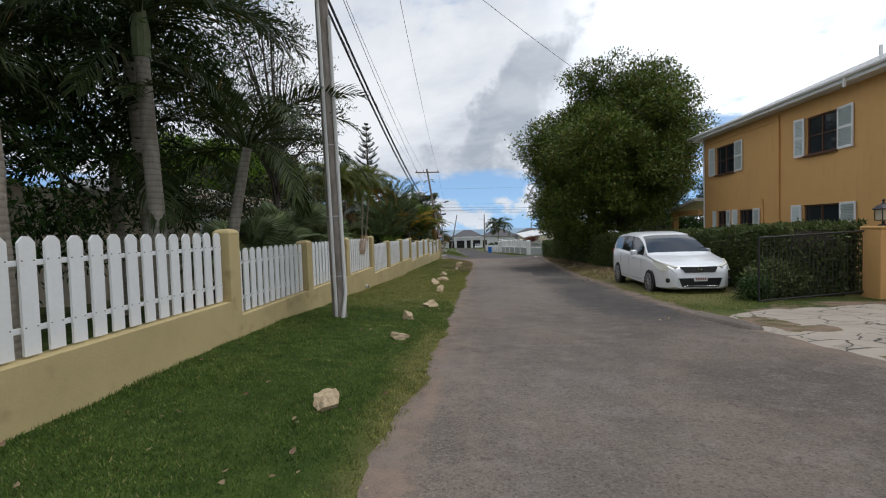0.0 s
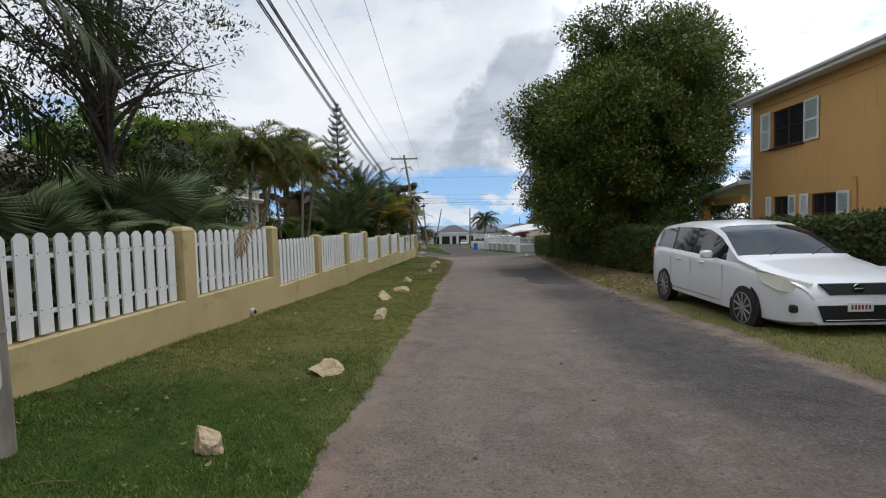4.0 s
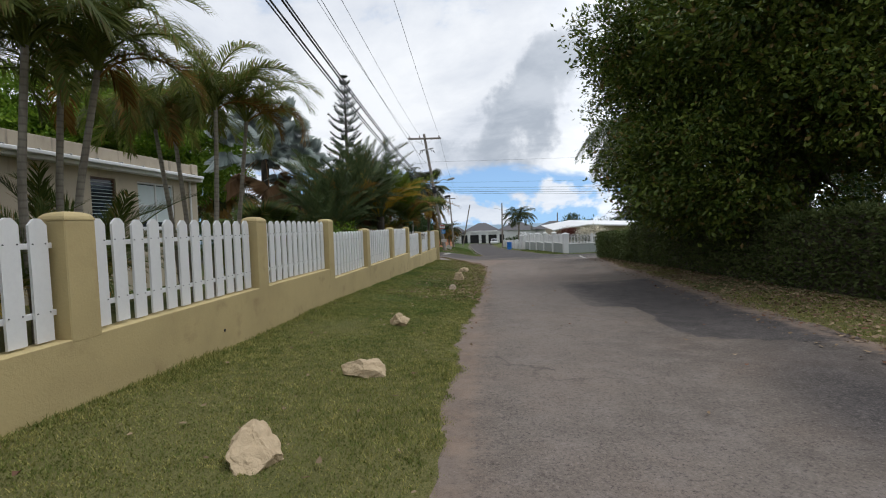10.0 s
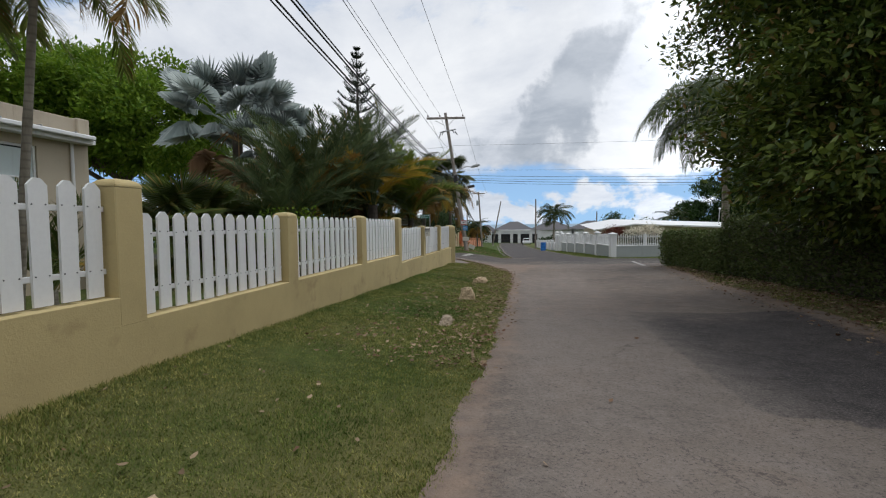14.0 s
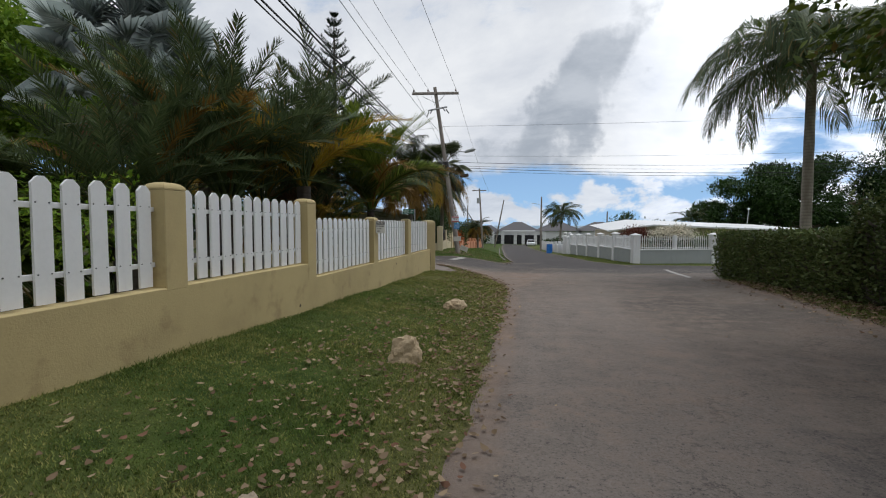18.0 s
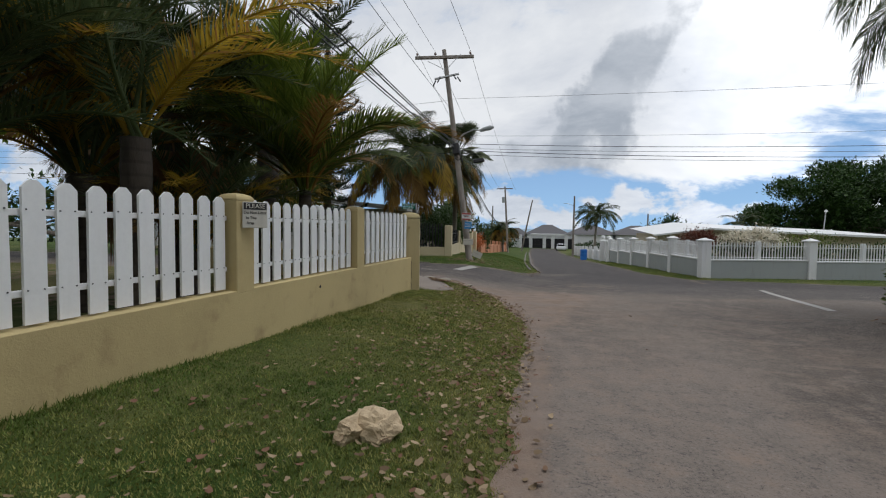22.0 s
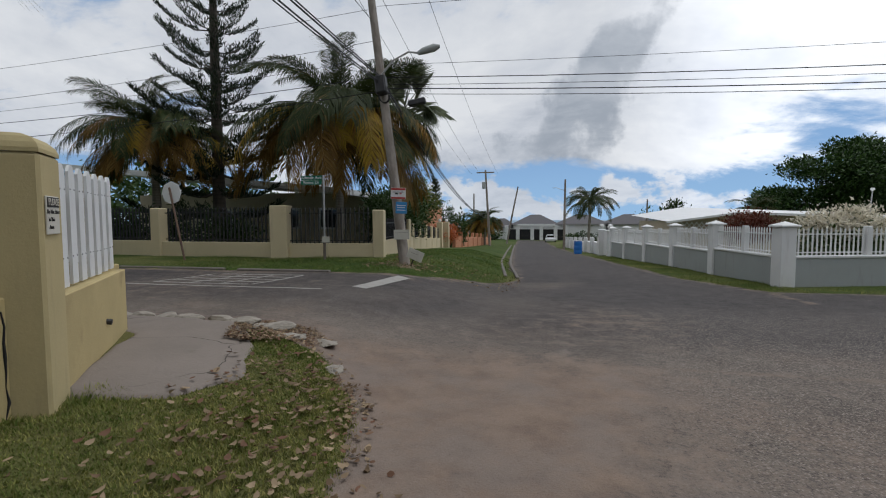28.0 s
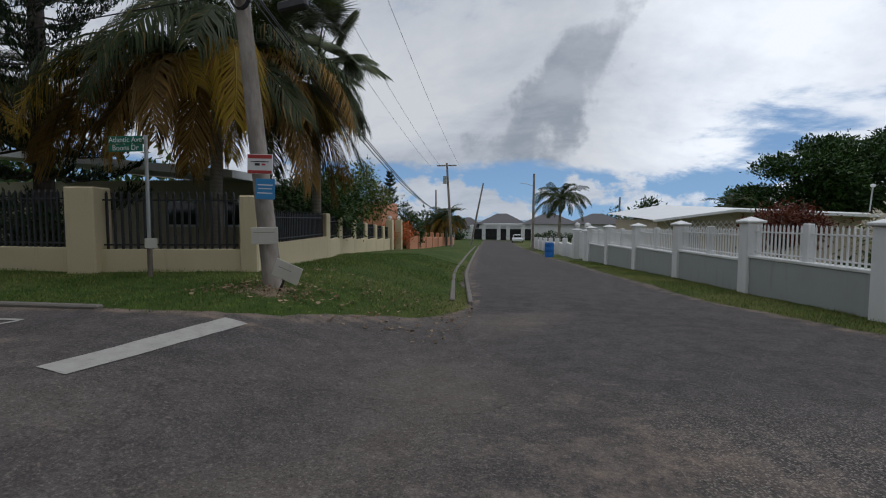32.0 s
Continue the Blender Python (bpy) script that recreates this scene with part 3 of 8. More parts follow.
gx = axis_steps([(-2500, 600), (-700, 150), (-250, 50), (-60, 8), (-20, 1.5), (-6, .3), (-4, .12), (1, .4), (4, .15), (7, .5), (14, 3), (40, 20), (120, 80), (700, 600), (2500, 1)])
gy = axis_steps([(-2500, 600), (-600, 150), (-100, 30), (-20, 2), (-2, .25), (52, .35), (62, 1.2), (100, 5), (200, 40), (600, 300), (2500, 1)])
solo("ground", sheet(gx, gy, ground_z, {"worn": ground_worn, "patch_shade": lambda X, Y: X * 0}), M_TURF, "short patchy grass and bare earth sloping gently down", "ground", kind="structure")


def road_worn(X, Y):
    d = on_asphalt(X, Y)
    w = np.exp(-np.maximum(d, 0) / np.maximum(.24 + .2 * fbm(X, Y, 1.3, 16), .05)) * np.interp(Y, (25, 30, 46, 50), (.68, .85, .85, .5))
    w = np.maximum(w, .84 * np.exp(-(np.maximum(X - .35 - .25 * (Y - 42), 0) / .8) ** 2) * sstep((Y - 35.5) / 4) * sstep((45.6 - Y) / 2.2))
    w = np.maximum(w, .42 * sstep((Y - 44) / 1.5) * sstep((50 - Y) / 1.5) * (.5 + .5 * fbm(X, Y, .7, 14)))
    w = np.maximum(w, .42 * np.exp(-((X + .1) / .35) ** 2) * sstep((Y + 2) / 3) * sstep((40 - Y) / 10))
    w = np.maximum(w, (.40 + .12 * fbm(X, Y, .6, 17)) * sstep((Y - 26) / 4) * sstep((47 - Y) / 4) * sstep((5.6 - X) / 2))
    return w


def road_patch_shade(X, Y):
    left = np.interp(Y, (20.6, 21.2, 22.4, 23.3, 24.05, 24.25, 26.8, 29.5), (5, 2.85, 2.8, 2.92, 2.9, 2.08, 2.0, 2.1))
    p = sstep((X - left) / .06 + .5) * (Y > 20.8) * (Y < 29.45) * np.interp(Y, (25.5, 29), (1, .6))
    p = np.maximum(p, np.interp(Y, (43.8, 44.9, 46.2, 52), (0, .5, .82, .95)) * (.75 + .25 * sstep((X - 1.4 - .4 * fbm(X, Y, .8, 31)) / .5)))
    for px_, py_, pr_ in ((1.35, 5.9, .14), (1.5, 6.6, .09), (2.9, 9.2, .14)):
        p = np.maximum(p, .5 * sstep((pr_ * (1 + .4 * fbm(X, Y, 9, 33)) - np.hypot(X - px_, Y - py_)) / .08))
    # right side: darker asphalt, with shade beside hedge and tree put into the colour
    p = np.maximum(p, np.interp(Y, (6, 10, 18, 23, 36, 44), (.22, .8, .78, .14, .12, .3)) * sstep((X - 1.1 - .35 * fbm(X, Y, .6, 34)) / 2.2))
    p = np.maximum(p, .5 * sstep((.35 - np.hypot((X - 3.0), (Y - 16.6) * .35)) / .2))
    p = p * (.92 + .22 * fbm(X, Y, 1.4, 35))
    return np.maximum(p, .9 * sstep((Y - 51.5) / 1.5) * (1 - .3 * np.exp(-((X - 1) / .8) ** 2)))


def road_coarse(X, Y):
    """Where the binder has worn off and the stones stand out."""
    c = .16 + .10 * fbm(X, Y, .9, 36)
    c = np.maximum(c, .62 * np.exp(-np.maximum(X - np.interp(Y, EL_Y, EL_X), 0) / .55) * sstep((13 - Y) / 5) * (.75 + .4 * fbm(X, Y, 1.2, 37)))
    c = np.maximum(c, .85 * sstep((Y - 37) / 4) * sstep((X - .6 - .5 * fbm(X, Y, .8, 38)) / 1.2) * sstep((49.5 - Y) / 2.5))
    return np.clip(c, 0, 1)


def road_dust(X, Y):
    """Pale polished dust along the wheel track nearer the verge."""
    d = np.interp(Y, (8, 12, 22, 26), (0, .45, .40, .75)) * sstep((40 - Y) / 4) * sstep((X + .2) / .6) * sstep((2.9 + .4 * fbm(X, Y, .5, 39) - X) / 1.0)
    d = np.maximum(d, .35 * sstep((8 - Y) / 4) * sstep((2.4 - X) / 1.2) * (.6 + .4 * fbm(X, Y, 1.1, 40)))
    return np.clip(d, 0, 1)


rx = axis_steps([(-60, 3), (-14, .5), (-4, .12), (6.4, .4), (16, 3), (70, 1)])
ry = axis_steps([(-40, 1.5), (0, .12), (56, .4), (70, 1.5), (135, 1)])
rough_road = lambda X, Y: land(X, Y) + .012 * fbm(X, Y, .7, 12) + .004 * fbm(X, Y, 4, 13) + .012 * road_patch_shade(X, Y)
solo("road", sheet(rx, ry, rough_road, {"worn": road_worn, "patch_shade": road_patch_shade, "coarse": road_coarse, "dust": road_dust}, lambda X, Y: edge_dist(X, Y) > -.28), M_ROAD, "worn grey-brown asphalt road with dusty edges and darker patches", "road", kind="structure")

# ---- sea and distance ----
sea = bpy.data.materials.new("sea_water")
sea.use_nodes = True
sb = sea.node_tree.nodes["Principled BSDF"]
sb.inputs["Base Color"].default_value, sb.inputs["Roughness"].default_value = (0.05, 0.16, 0.24, 1), 0.3
bump(sea.node_tree, sb, tex(sea.node_tree, 0.6, 5, 0.6, "World"), 0.4, 0.5)
sh = Shape()
sh.add([(-4000, 150, -7.2), (4000, 150, -7.2), (4000, 4600, -7.2), (-4000, 4600, -7.2)], [(0, 1, 2, 3)])
solo("water", sh, sea, "calm blue sea beyond the houses", "water", kind="structure")

# ---- ochre wall with white picket panels ----
POSTS = [-6.6, -3.4, -.2, 2.95, 6.4, 9.34, 12.18, 15.1, 17.98, 20.95, 23.82, 26.68, 29.75, 32.62, 35.72, 38.66, 41.72]
FD = Vector((0.012, 1, 0)).normalized()


def wall_top(y):
    return (0.48, 0.245, 0.015, -0.205, -0.44)[0 if y < 6.4 else 1 if y < 15.1 else 2 if y < 23.82 else 3 if y < 32.62 else 4]


def along(y, back=0.0, z=0.0):
    return Vector((fence_x(y), y, z)) + Vector((-FD.y, FD.x, 0)) * back


def fence_frame(y):
    return Matrix.Translation(along(y)) @ Matrix.Rotation(-math.atan(0.012), 4, "Z")


wall_thing = thing("boundary_wall", along(20, 0, lz(-3.2, 20)), "low ochre-painted rendered wall with stained base and square posts", "wall", kind="structure")
inv = wall_thing.matrix_basis.inverted()
for a, b in zip(POSTS, POSTS[1:]):
    t = wall_top((a + b) / 2)
    z0 = lz(-3.4, b) - .35
    s = Shape()
    m = inv @ fence_frame((a + b) / 2)
    h = (b - a) / 2
    ring = [(-.2, z0), (0, z0), (0, t - .008), (-.008, t), (-.192, t), (-.2, t - .008)]
    s.add([(x, y, z) for y in (-h, h) for x, z in ring], [(k, (k + 1) % 6, 6 + (k + 1) % 6, 6 + k) for k in range(6)], m)
    part("wall_length", s, M_WALL, wall_thing)


def post_cap(s, c, w, d, z, m, high=1.0):
    """A rounded cap on a square post."""
    prof = [(1.0, 0), (1.0, .015), (.93, .035), (.75, .056), (.45, .07), (.12, .075)]
    V = []
    for k, h in prof:
        V += [(c[0] + sx * w / 2 * k, c[1] + sy * d / 2 * (k if k > .9 else k * .9 + .1), z + h) for sx, sy in ((-1, -1), (1, -1), (1, 1), (-1, 1))]
    V = [(x, y, z + (q - z) * high) for x, y, q in V]
    F = [(i * 4 + j, i * 4 + (j + 1) % 4, i * 4 + 4 + (j + 1) % 4, i * 4 + 4 + j) for i in range(len(prof) - 1) for j in range(4)]
    F.append(tuple(range(len(V) - 4, len(V))))
    s.add(V, F, m)


for i, y in enumerate(POSTS[:-1]):
    t = max(wall_top(y - .2), wall_top(y + .2)) + .93
    s = Shape()
    m = inv @ fence_frame(y)
    z0 = min(wall_top(y - .2), wall_top(y + .2)) - .03
    s.box((-.116, 0, (t + z0) / 2), (.236, .285, t - z0), .008, m)
    post_cap(s, (-.115, 0), .236, .285, t, m)
    part("post", s, M_WALL, wall_thing)

pk = Shape()
W, PH = .142, .93
prof = [(-W / 2, 0), (W / 2, 0), (W / 2, PH - .05), (W / 2 - .035, PH - .012), (.02, PH), (-.02, PH), (-W / 2 + .035, PH - .012), (-W / 2, PH - .05)]
pk.add([(d, x, z) for d in (-.011, .011) for x, z in prof], [tuple(range(8)), tuple(range(15, 7, -1))] + [(i, 8 + i, 8 + (i + 1) % 8, (i + 1) % 8) for i in range(8)])
ME_PICKET = pk.mesh("picket")
ME_PICKET.materials.append(M_PICKET)
ME_RAIL = {}
ME_SCREW = Shape().tube([(.011, 0, 0), (.0145, 0, 0)], .006, 6).mesh("screw")
ME_SCREW.materials.append(M_SCREW)


def picket_panel(m, length, count, z, group="fence panels"):
    ob = thing("picket_panel", label="white vinyl picket fence panel standing on the ochre wall", category="fence", group=group)
    ob.matrix_basis = m @ Matrix.Translation((0, 0, z + .02))
    key = round(length, 2)
    if key not in ME_RAIL:
        r = Shape().box((-.03, 0, 0), (.034, length, .045), .004)
        ME_RAIL[key] = r.mesh("rail")
        ME_RAIL[key].materials.append(M_PICKET)
    for h in (.20, .72):
        part("rail", ME_RAIL[key], None, ob, m=Matrix.Translation((0, 0, h)))
    pitch = (length - .04) / count
    for k in range(count):
        o = part("picket", ME_PICKET, None, ob, m=Matrix.Translation((0, -length / 2 + .02 + pitch * (k + .5), rng.normal(0, .004))) @ Matrix.Rotation(rng.normal(0, .004), 4, "X"))
        for y in (-.05, .05):
            for z in (.22, .74):
                part("screw", ME_SCREW, None, o, m=Matrix.Translation((0, y, z)))
    return ob


for a, b in zip(POSTS, POSTS[1:]):
    L = b - a - .285
    picket_panel(fence_frame((a + b) / 2) @ Matrix.Translation((-.10, 0, 0)), L, 12 if L < 2.8 else 13 if L < 3 else 14, wall_top((a + b) / 2))

# ---- plants: leaves, fronds, trunks ----
L_TREE = leafy("broad_leaf", (0.040, 0.078, 0.012), (0.215, 0.265, 0.046), 0.20, 0.40, (0.27, 0.18, 0.06), 0.10, 0.2)
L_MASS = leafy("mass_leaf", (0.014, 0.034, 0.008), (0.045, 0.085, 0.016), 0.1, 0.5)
L_NORF = leafy("pine_needle", (0.012, 0.023, 0.010), (0.032, 0.048, 0.022), 0.06, 0.5)
L_HEDGE = leafy("hedge_leaf", (0.062, 0.092, 0.026), (0.175, 0.210, 0.075), 0.2, 0.5, (0.12, 0.10, 0.05), 0.06)
L_FAR = leafy("far_leaf", (0.024, 0.050, 0.014), (0.055, 0.090, 0.022), 0.2, 0.5)
L_FINE = leafy("fine_leaf", (0.040, 0.060, 0.026), (0.085, 0.100, 0.045), 0.2, 0.5, (0.15, 0.12, 0.06), 0.15)
L_LIGHT = leafy("light_leaf", (0.10, 0.20, 0.018), (0.27, 0.38, 0.040), 0.40, 0.5)
F_GREEN = leafy("frond_green", (0.058, 0.090, 0.018), (0.130, 0.165, 0.036), 0.35, 0.5, (0.30, 0.22, 0.06), 0.12)
F_VEIT = leafy("frond_olive", (0.095, 0.135, 0.028), (0.255, 0.275, 0.070), 0.5, 0.45, (0.24, 0.14, 0.05), 0.14)
F_DATE = leafy("frond_greygreen_dark", (0.050, 0.078, 0.030), (0.140, 0.178, 0.076), 0.25, 0.45, (0.26, 0.18, 0.06), 0.10)
F_BROWN = leafy("frond_brown", (0.13, 0.075, 0.020), (0.33, 0.185, 0.040), 0.3, 0.6, (0.30, 0.20, 0.06), 0.25)
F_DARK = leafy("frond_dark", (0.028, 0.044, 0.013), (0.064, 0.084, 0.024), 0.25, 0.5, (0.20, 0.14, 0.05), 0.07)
F_GOLD = leafy("frond_gold", (0.28, 0.205, 0.022), (0.52, 0.33, 0.040), 0.45, 0.45, (0.30, 0.15, 0.05), 0.2)
F_SILVER = leafy("frond_silver", (0.26, 0.31, 0.285), (0.50, 0.55, 0.52), 0.12, 0.45)
F_DRY = leafy("frond_dry", (0.23, 0.13, 0.065), (0.34, 0.22, 0.12), 0.25, 0.8)
B_PALM = bark("palm_bark", (0.21, 0.185, 0.145), (0.33, 0.30, 0.245), 3.2)
B_TREE = bark("tree_bark", (0.085, 0.068, 0.052), (0.15, 0.125, 0.10))
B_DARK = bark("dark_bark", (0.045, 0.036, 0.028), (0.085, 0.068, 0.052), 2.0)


def unit(a):
    return a / np.maximum(np.linalg.norm(a, axis=-1, keepdims=True), 1e-9)


def leaf_faces(P, D, size, ratio=0.45, spread=0.8, droop=0.2, r=rng, level=1.1):
    """One folded, pointed leaf at each place P, growing roughly along D; level turns its face to the sky."""
    n = len(P)
    A = unit(D + r.normal(0, spread, (n, 3)) + np.array([0, 0, -droop]))
    S = unit(np.cross(A, np.array([0, 0, level]) + .55 * unit(D) + r.normal(0, .6, (n, 3))))
    N = np.cross(A, S)
    L = (size * r.uniform(.6, 1.3, (n, 1)))
    V = np.stack([P, P + A * L * .45 + S * L * ratio / 2 + N * L * .06, P + A * L, P + A * L * .45 - S * L * ratio / 2 + N * L * .06], 1).reshape(-1, 3)
    i = np.arange(n)[:, None] * 4
    T = np.concatenate([i + np.array([0, 1, 2]), i + np.array([0, 2, 3])], 1).reshape(-1, 3)
    return V, T


def crown_points(lumps, n, shell=0.55, r=rng, sprig=0.30, bough=0.0):
    """Places in a crown made of lumps (x, y, z, rx, ry, rz), gathered into sprigs near its outside."""
    vol = np.array([b[3] * b[4] + b[3] * b[5] for b in lumps])
    k = max(1, n // 14)
    pick = r.choice(len(lumps), k, p=vol / vol.sum())
    B = np.array(lumps)[pick]
    D = unit(r.normal(0, 1, (k, 3)))
    rad = (1 - shell * r.random((k, 1)) ** 1.6) * (1 + .10 * r.normal(0, 1, (k, 1)))
    C = B[:, :3] + D * B[:, 3:] * rad
    if bough:
        # gather the sprigs round boughs, leaving gaps between them
        nb = max(8, int(vol.sum() * 2.0 / bough ** 2))
        pb_ = r.choice(len(lumps), nb, p=vol / vol.sum())
        Bb = np.array(lumps)[pb_]
        Db = unit(r.normal(0, 1, (nb, 3)))
        Cb = Bb[:, :3] + Db * Bb[:, 3:] * (1 - shell * .55 * r.random((nb, 1)))
        w = r.integers(0, nb, k)
        off = unit(r.normal(0, 1, (k, 3))) * bough * r.uniform(.35, 1.0, (k, 1)) ** .5 * np.array([1, 1, .6])
        C = Cb[w] + off
        D = unit(Db[w] + off / bough + np.array([0, 0, .3]))
    C, D = np.repeat(C, 14, 0), np.repeat(D, 14, 0)
    return C + r.normal(0, sprig, C.shape) * np.array([1, 1, .7]), D


def limb_tree(s, base, top, r0, lumps, r, forks=9, n=8):
    """A bent, tapered trunk and limbs that reach into the crown's lumps."""
    base, top = Vector(base), Vector(top)
    mid = base.lerp(top, .5) + Vector((r.normal(0, .12), r.normal(0, .12), 0))
    s.tube([base - Vector((0, 0, .2)), base + Vector((0, 0, .12)), mid, top], [r0 * 1.45, r0 * 1.05, r0 * .85, r0 * .6], n)
    for k in range(forks):
        b = lumps[k % len(lumps)]
        d = unit(r.normal(0, 1, 3))
        tip = Vector((b[0] + d[0] * b[3] * .8, b[1] + d[1] * b[4] * .8, b[2] + d[2] * b[5] * .8))
        st = mid.lerp(top, r.uniform(.1, 1.0))
        c = st.lerp(tip, .5) + Vector((0, 0, r.uniform(.1, .6)))
        s.tube([st, st.lerp(c, .5) + Vector((0, 0, .1)), c, tip], [r0 * .42, r0 * .33, r0 * .22, r0 * .05], 6)
        for _ in range(3):
            e = c.lerp(tip, r.uniform(0, .7))
            d2 = Vector(unit(r.normal(0, 1, 3))) * b[3] * .45
            s.tube([e, e + d2 * .5 + Vector((0, 0, .1)), e + d2], [r0 * .14, r0 * .09, r0 * .03], 5)


def broad_tree(name, at, lumps, leaves, size, material, label, trunk=0.2, top=None, ratio=.45, shell=.55, seed=1, group="", category="tree", sprig=.3, forks=9, barkm=None, droop=.2, bough=0.0):
    r = np.random.default_rng(seed)
    ob = thing(name, at, label, category, group)
    rel = [(b[0] - at[0], b[1] - at[1], b[2] - at[2], *b[3:]) for b in lumps]
    if trunk:
        t = Shape()
        tp = top if top is not None else (rel[0][0] * .5, rel[0][1] * .5, max(rel[0][2] * .8, .4))
        limb_tree(t, (0, 0, 0), tp, trunk, rel, r, forks)
        part("trunk", t, barkm or B_TREE, ob, smooth=True)
    P, D = crown_points(rel, leaves, shell, r, sprig, bough)
    V, T = leaf_faces(P, D, size, ratio, .8, droop, r)
    part("crown", np_mesh("crown", V, None, T), material, ob)
    return ob


def frond_mesh(name, length, e0, e1, leaflet, pairs=34, droop=.5, vee=25, width=.035, sway=0.0, seed=0, sweep=40):
    """A feather palm frond growing along +x: a bent rib with paired leaflets."""
    r = np.random.default_rng(seed)
    n = 12
    ang = np.radians(np.linspace(e0, e1, n) )
    seg = length / (n - 1)
    pts = np.zeros((n, 3))
    for i in range(1, n):
        pts[i] = pts[i - 1] + seg * np.array([math.cos(ang[i - 1]), 0, math.sin(ang[i - 1])])
    pts[:, 1] += sway * np.linspace(0, 1, n) ** 2
    s = Shape().tube(pts.tolist(), list(np.linspace(.022, .004, n) * (length / 2.2) ** .5), 5)
    V, Q = [np.array(s.v)], [f for f in s.f if len(f) == 4]
    base = len(s.v)
    u = np.linspace(.14, .995, pairs)
    u = np.concatenate([u, u + .4 / pairs])[:, None].clip(0, 1)
    side = np.concatenate([np.ones(pairs), -np.ones(pairs)])[:, None]
    idx = (u[:, 0] * (n - 1)).clip(0, n - 1.001)
    i0 = idx.astype(int)
    fr = (idx - i0)[:, None]
    P = pts[i0] * (1 - fr) + pts[i0 + 1] * fr
    T = unit(pts[i0 + 1] - pts[i0])
    up = unit(np.stack([-T[:, 2], np.zeros(len(T)), T[:, 0]], 1))
    lat = np.array([[0, 1.0, 0]]) * side
    ln = leaflet * (np.sin(np.pi * (u * .82 + .12)) ** .6) * r.uniform(.8, 1.12, u.shape)
    a = np.radians(sweep) + .25 * u
    v = np.radians(vee) * r.uniform(.4, 1.4, u.shape)
    D = unit(T * np.sin(a) + (lat * np.cos(v) + up * np.sin(v)) * np.cos(a) + r.normal(0, .07, P.shape))
    W = unit(np.cross(D, up)) * width
    M = P + D * ln * .5 + np.array([0, 0, -1.0]) * ln * droop * .12
    E = P + D * ln * (1 - .25 * droop) + np.array([0, 0, -1.0]) * ln * droop * .55
    k = len(P)
    V.append(np.stack([P - W * .25, P + W * .25, M + W * .5, M - W * .5, E], 1).reshape(-1, 3))
    j = base + np.arange(k)[:, None] * 5
    Qa = np.array(Q)
    Qb = (j + np.array([0, 1, 2, 3]))
    Tb = (j + np.array([3, 2, 4]))
    return np_mesh(name, np.concatenate(V), np.concatenate([Qa, Qb]), Tb)


def fan_mesh(name, petiole, radius, blades=34, open_to=125, e0=55, droop=.35, seed=0, fold=.16, split=.42, fill=.34):
    """A fan palm leaf along +x: a stalk and pleated blades spread round its end."""
    r = np.random.default_rng(seed)
    e = math.radians(e0)
    d = np.array([math.cos(e), 0, math.sin(e)])
    tip = d * petiole + np.array([0, 0, -.06 * petiole])
    s = Shape().tube([(0, 0, 0), tuple(d * petiole * .5), tuple(tip)], [.026, .02, .014], 5)
    V, Q, T = list(s.v), [f for f in s.f if len(f) == 4], []
    up = np.array([-math.sin(e), 0, math.cos(e)])
    da = 2 * math.radians(open_to) / blades
    for k in range(blades):
        a = -math.radians(open_to) + da * (k + .5)
        L = radius * (1 - .28 * (abs(a) / math.radians(open_to)) ** 2) * r.uniform(.92, 1.06)
        lat = np.array([0, 1, 0])

        def at(ang, rad, lift):
            q = tip + (d * math.cos(ang) + lat * math.sin(ang)) * rad + up * lift
            return tuple(q + np.array([0, 0, -droop * (rad / radius) ** 2.2 * radius * .6]))
        b = len(V)
        f = fold * radius * .08
        V += [at(a, .02, 0), at(a - da * fill, L * split, -f), at(a, L * split, f), at(a + da * fill, L * split, -f), at(a + r.normal(0, .02), L, -.3 * f)]
        T += [(b, b + 1, b + 2), (b, b + 2, b + 3), (b + 1, b + 4, b + 2), (b + 2, b + 4, b + 3)]
    return np_mesh(name, V, Q, T)


def trunk_shape(pts, r0, r1, n=10, flare=1.4, steps=14):
    pts = [Vector(p) for p in pts]
    out, rad = [], []
    for i in range(steps + 1):
        u = i / steps
        k = u * (len(pts) - 1)
        a = min(int(k), len(pts) - 2)
        out.append(pts[a].lerp(pts[a + 1], k - a))
        rad.append((r0 + (r1 - r0) * u) * (1 + (flare - 1) * max(0, 1 - u * 8)) * (1 + .03 * math.sin(i * 2.3)))
    # ease the bends
    for _ in range(3):
        out = [out[0]] + [(out[i - 1] + out[i] * 2 + out[i + 1]) / 4 for i in range(1, len(out) - 1)] + [out[-1]]
    return Shape().tube(out, rad, n)


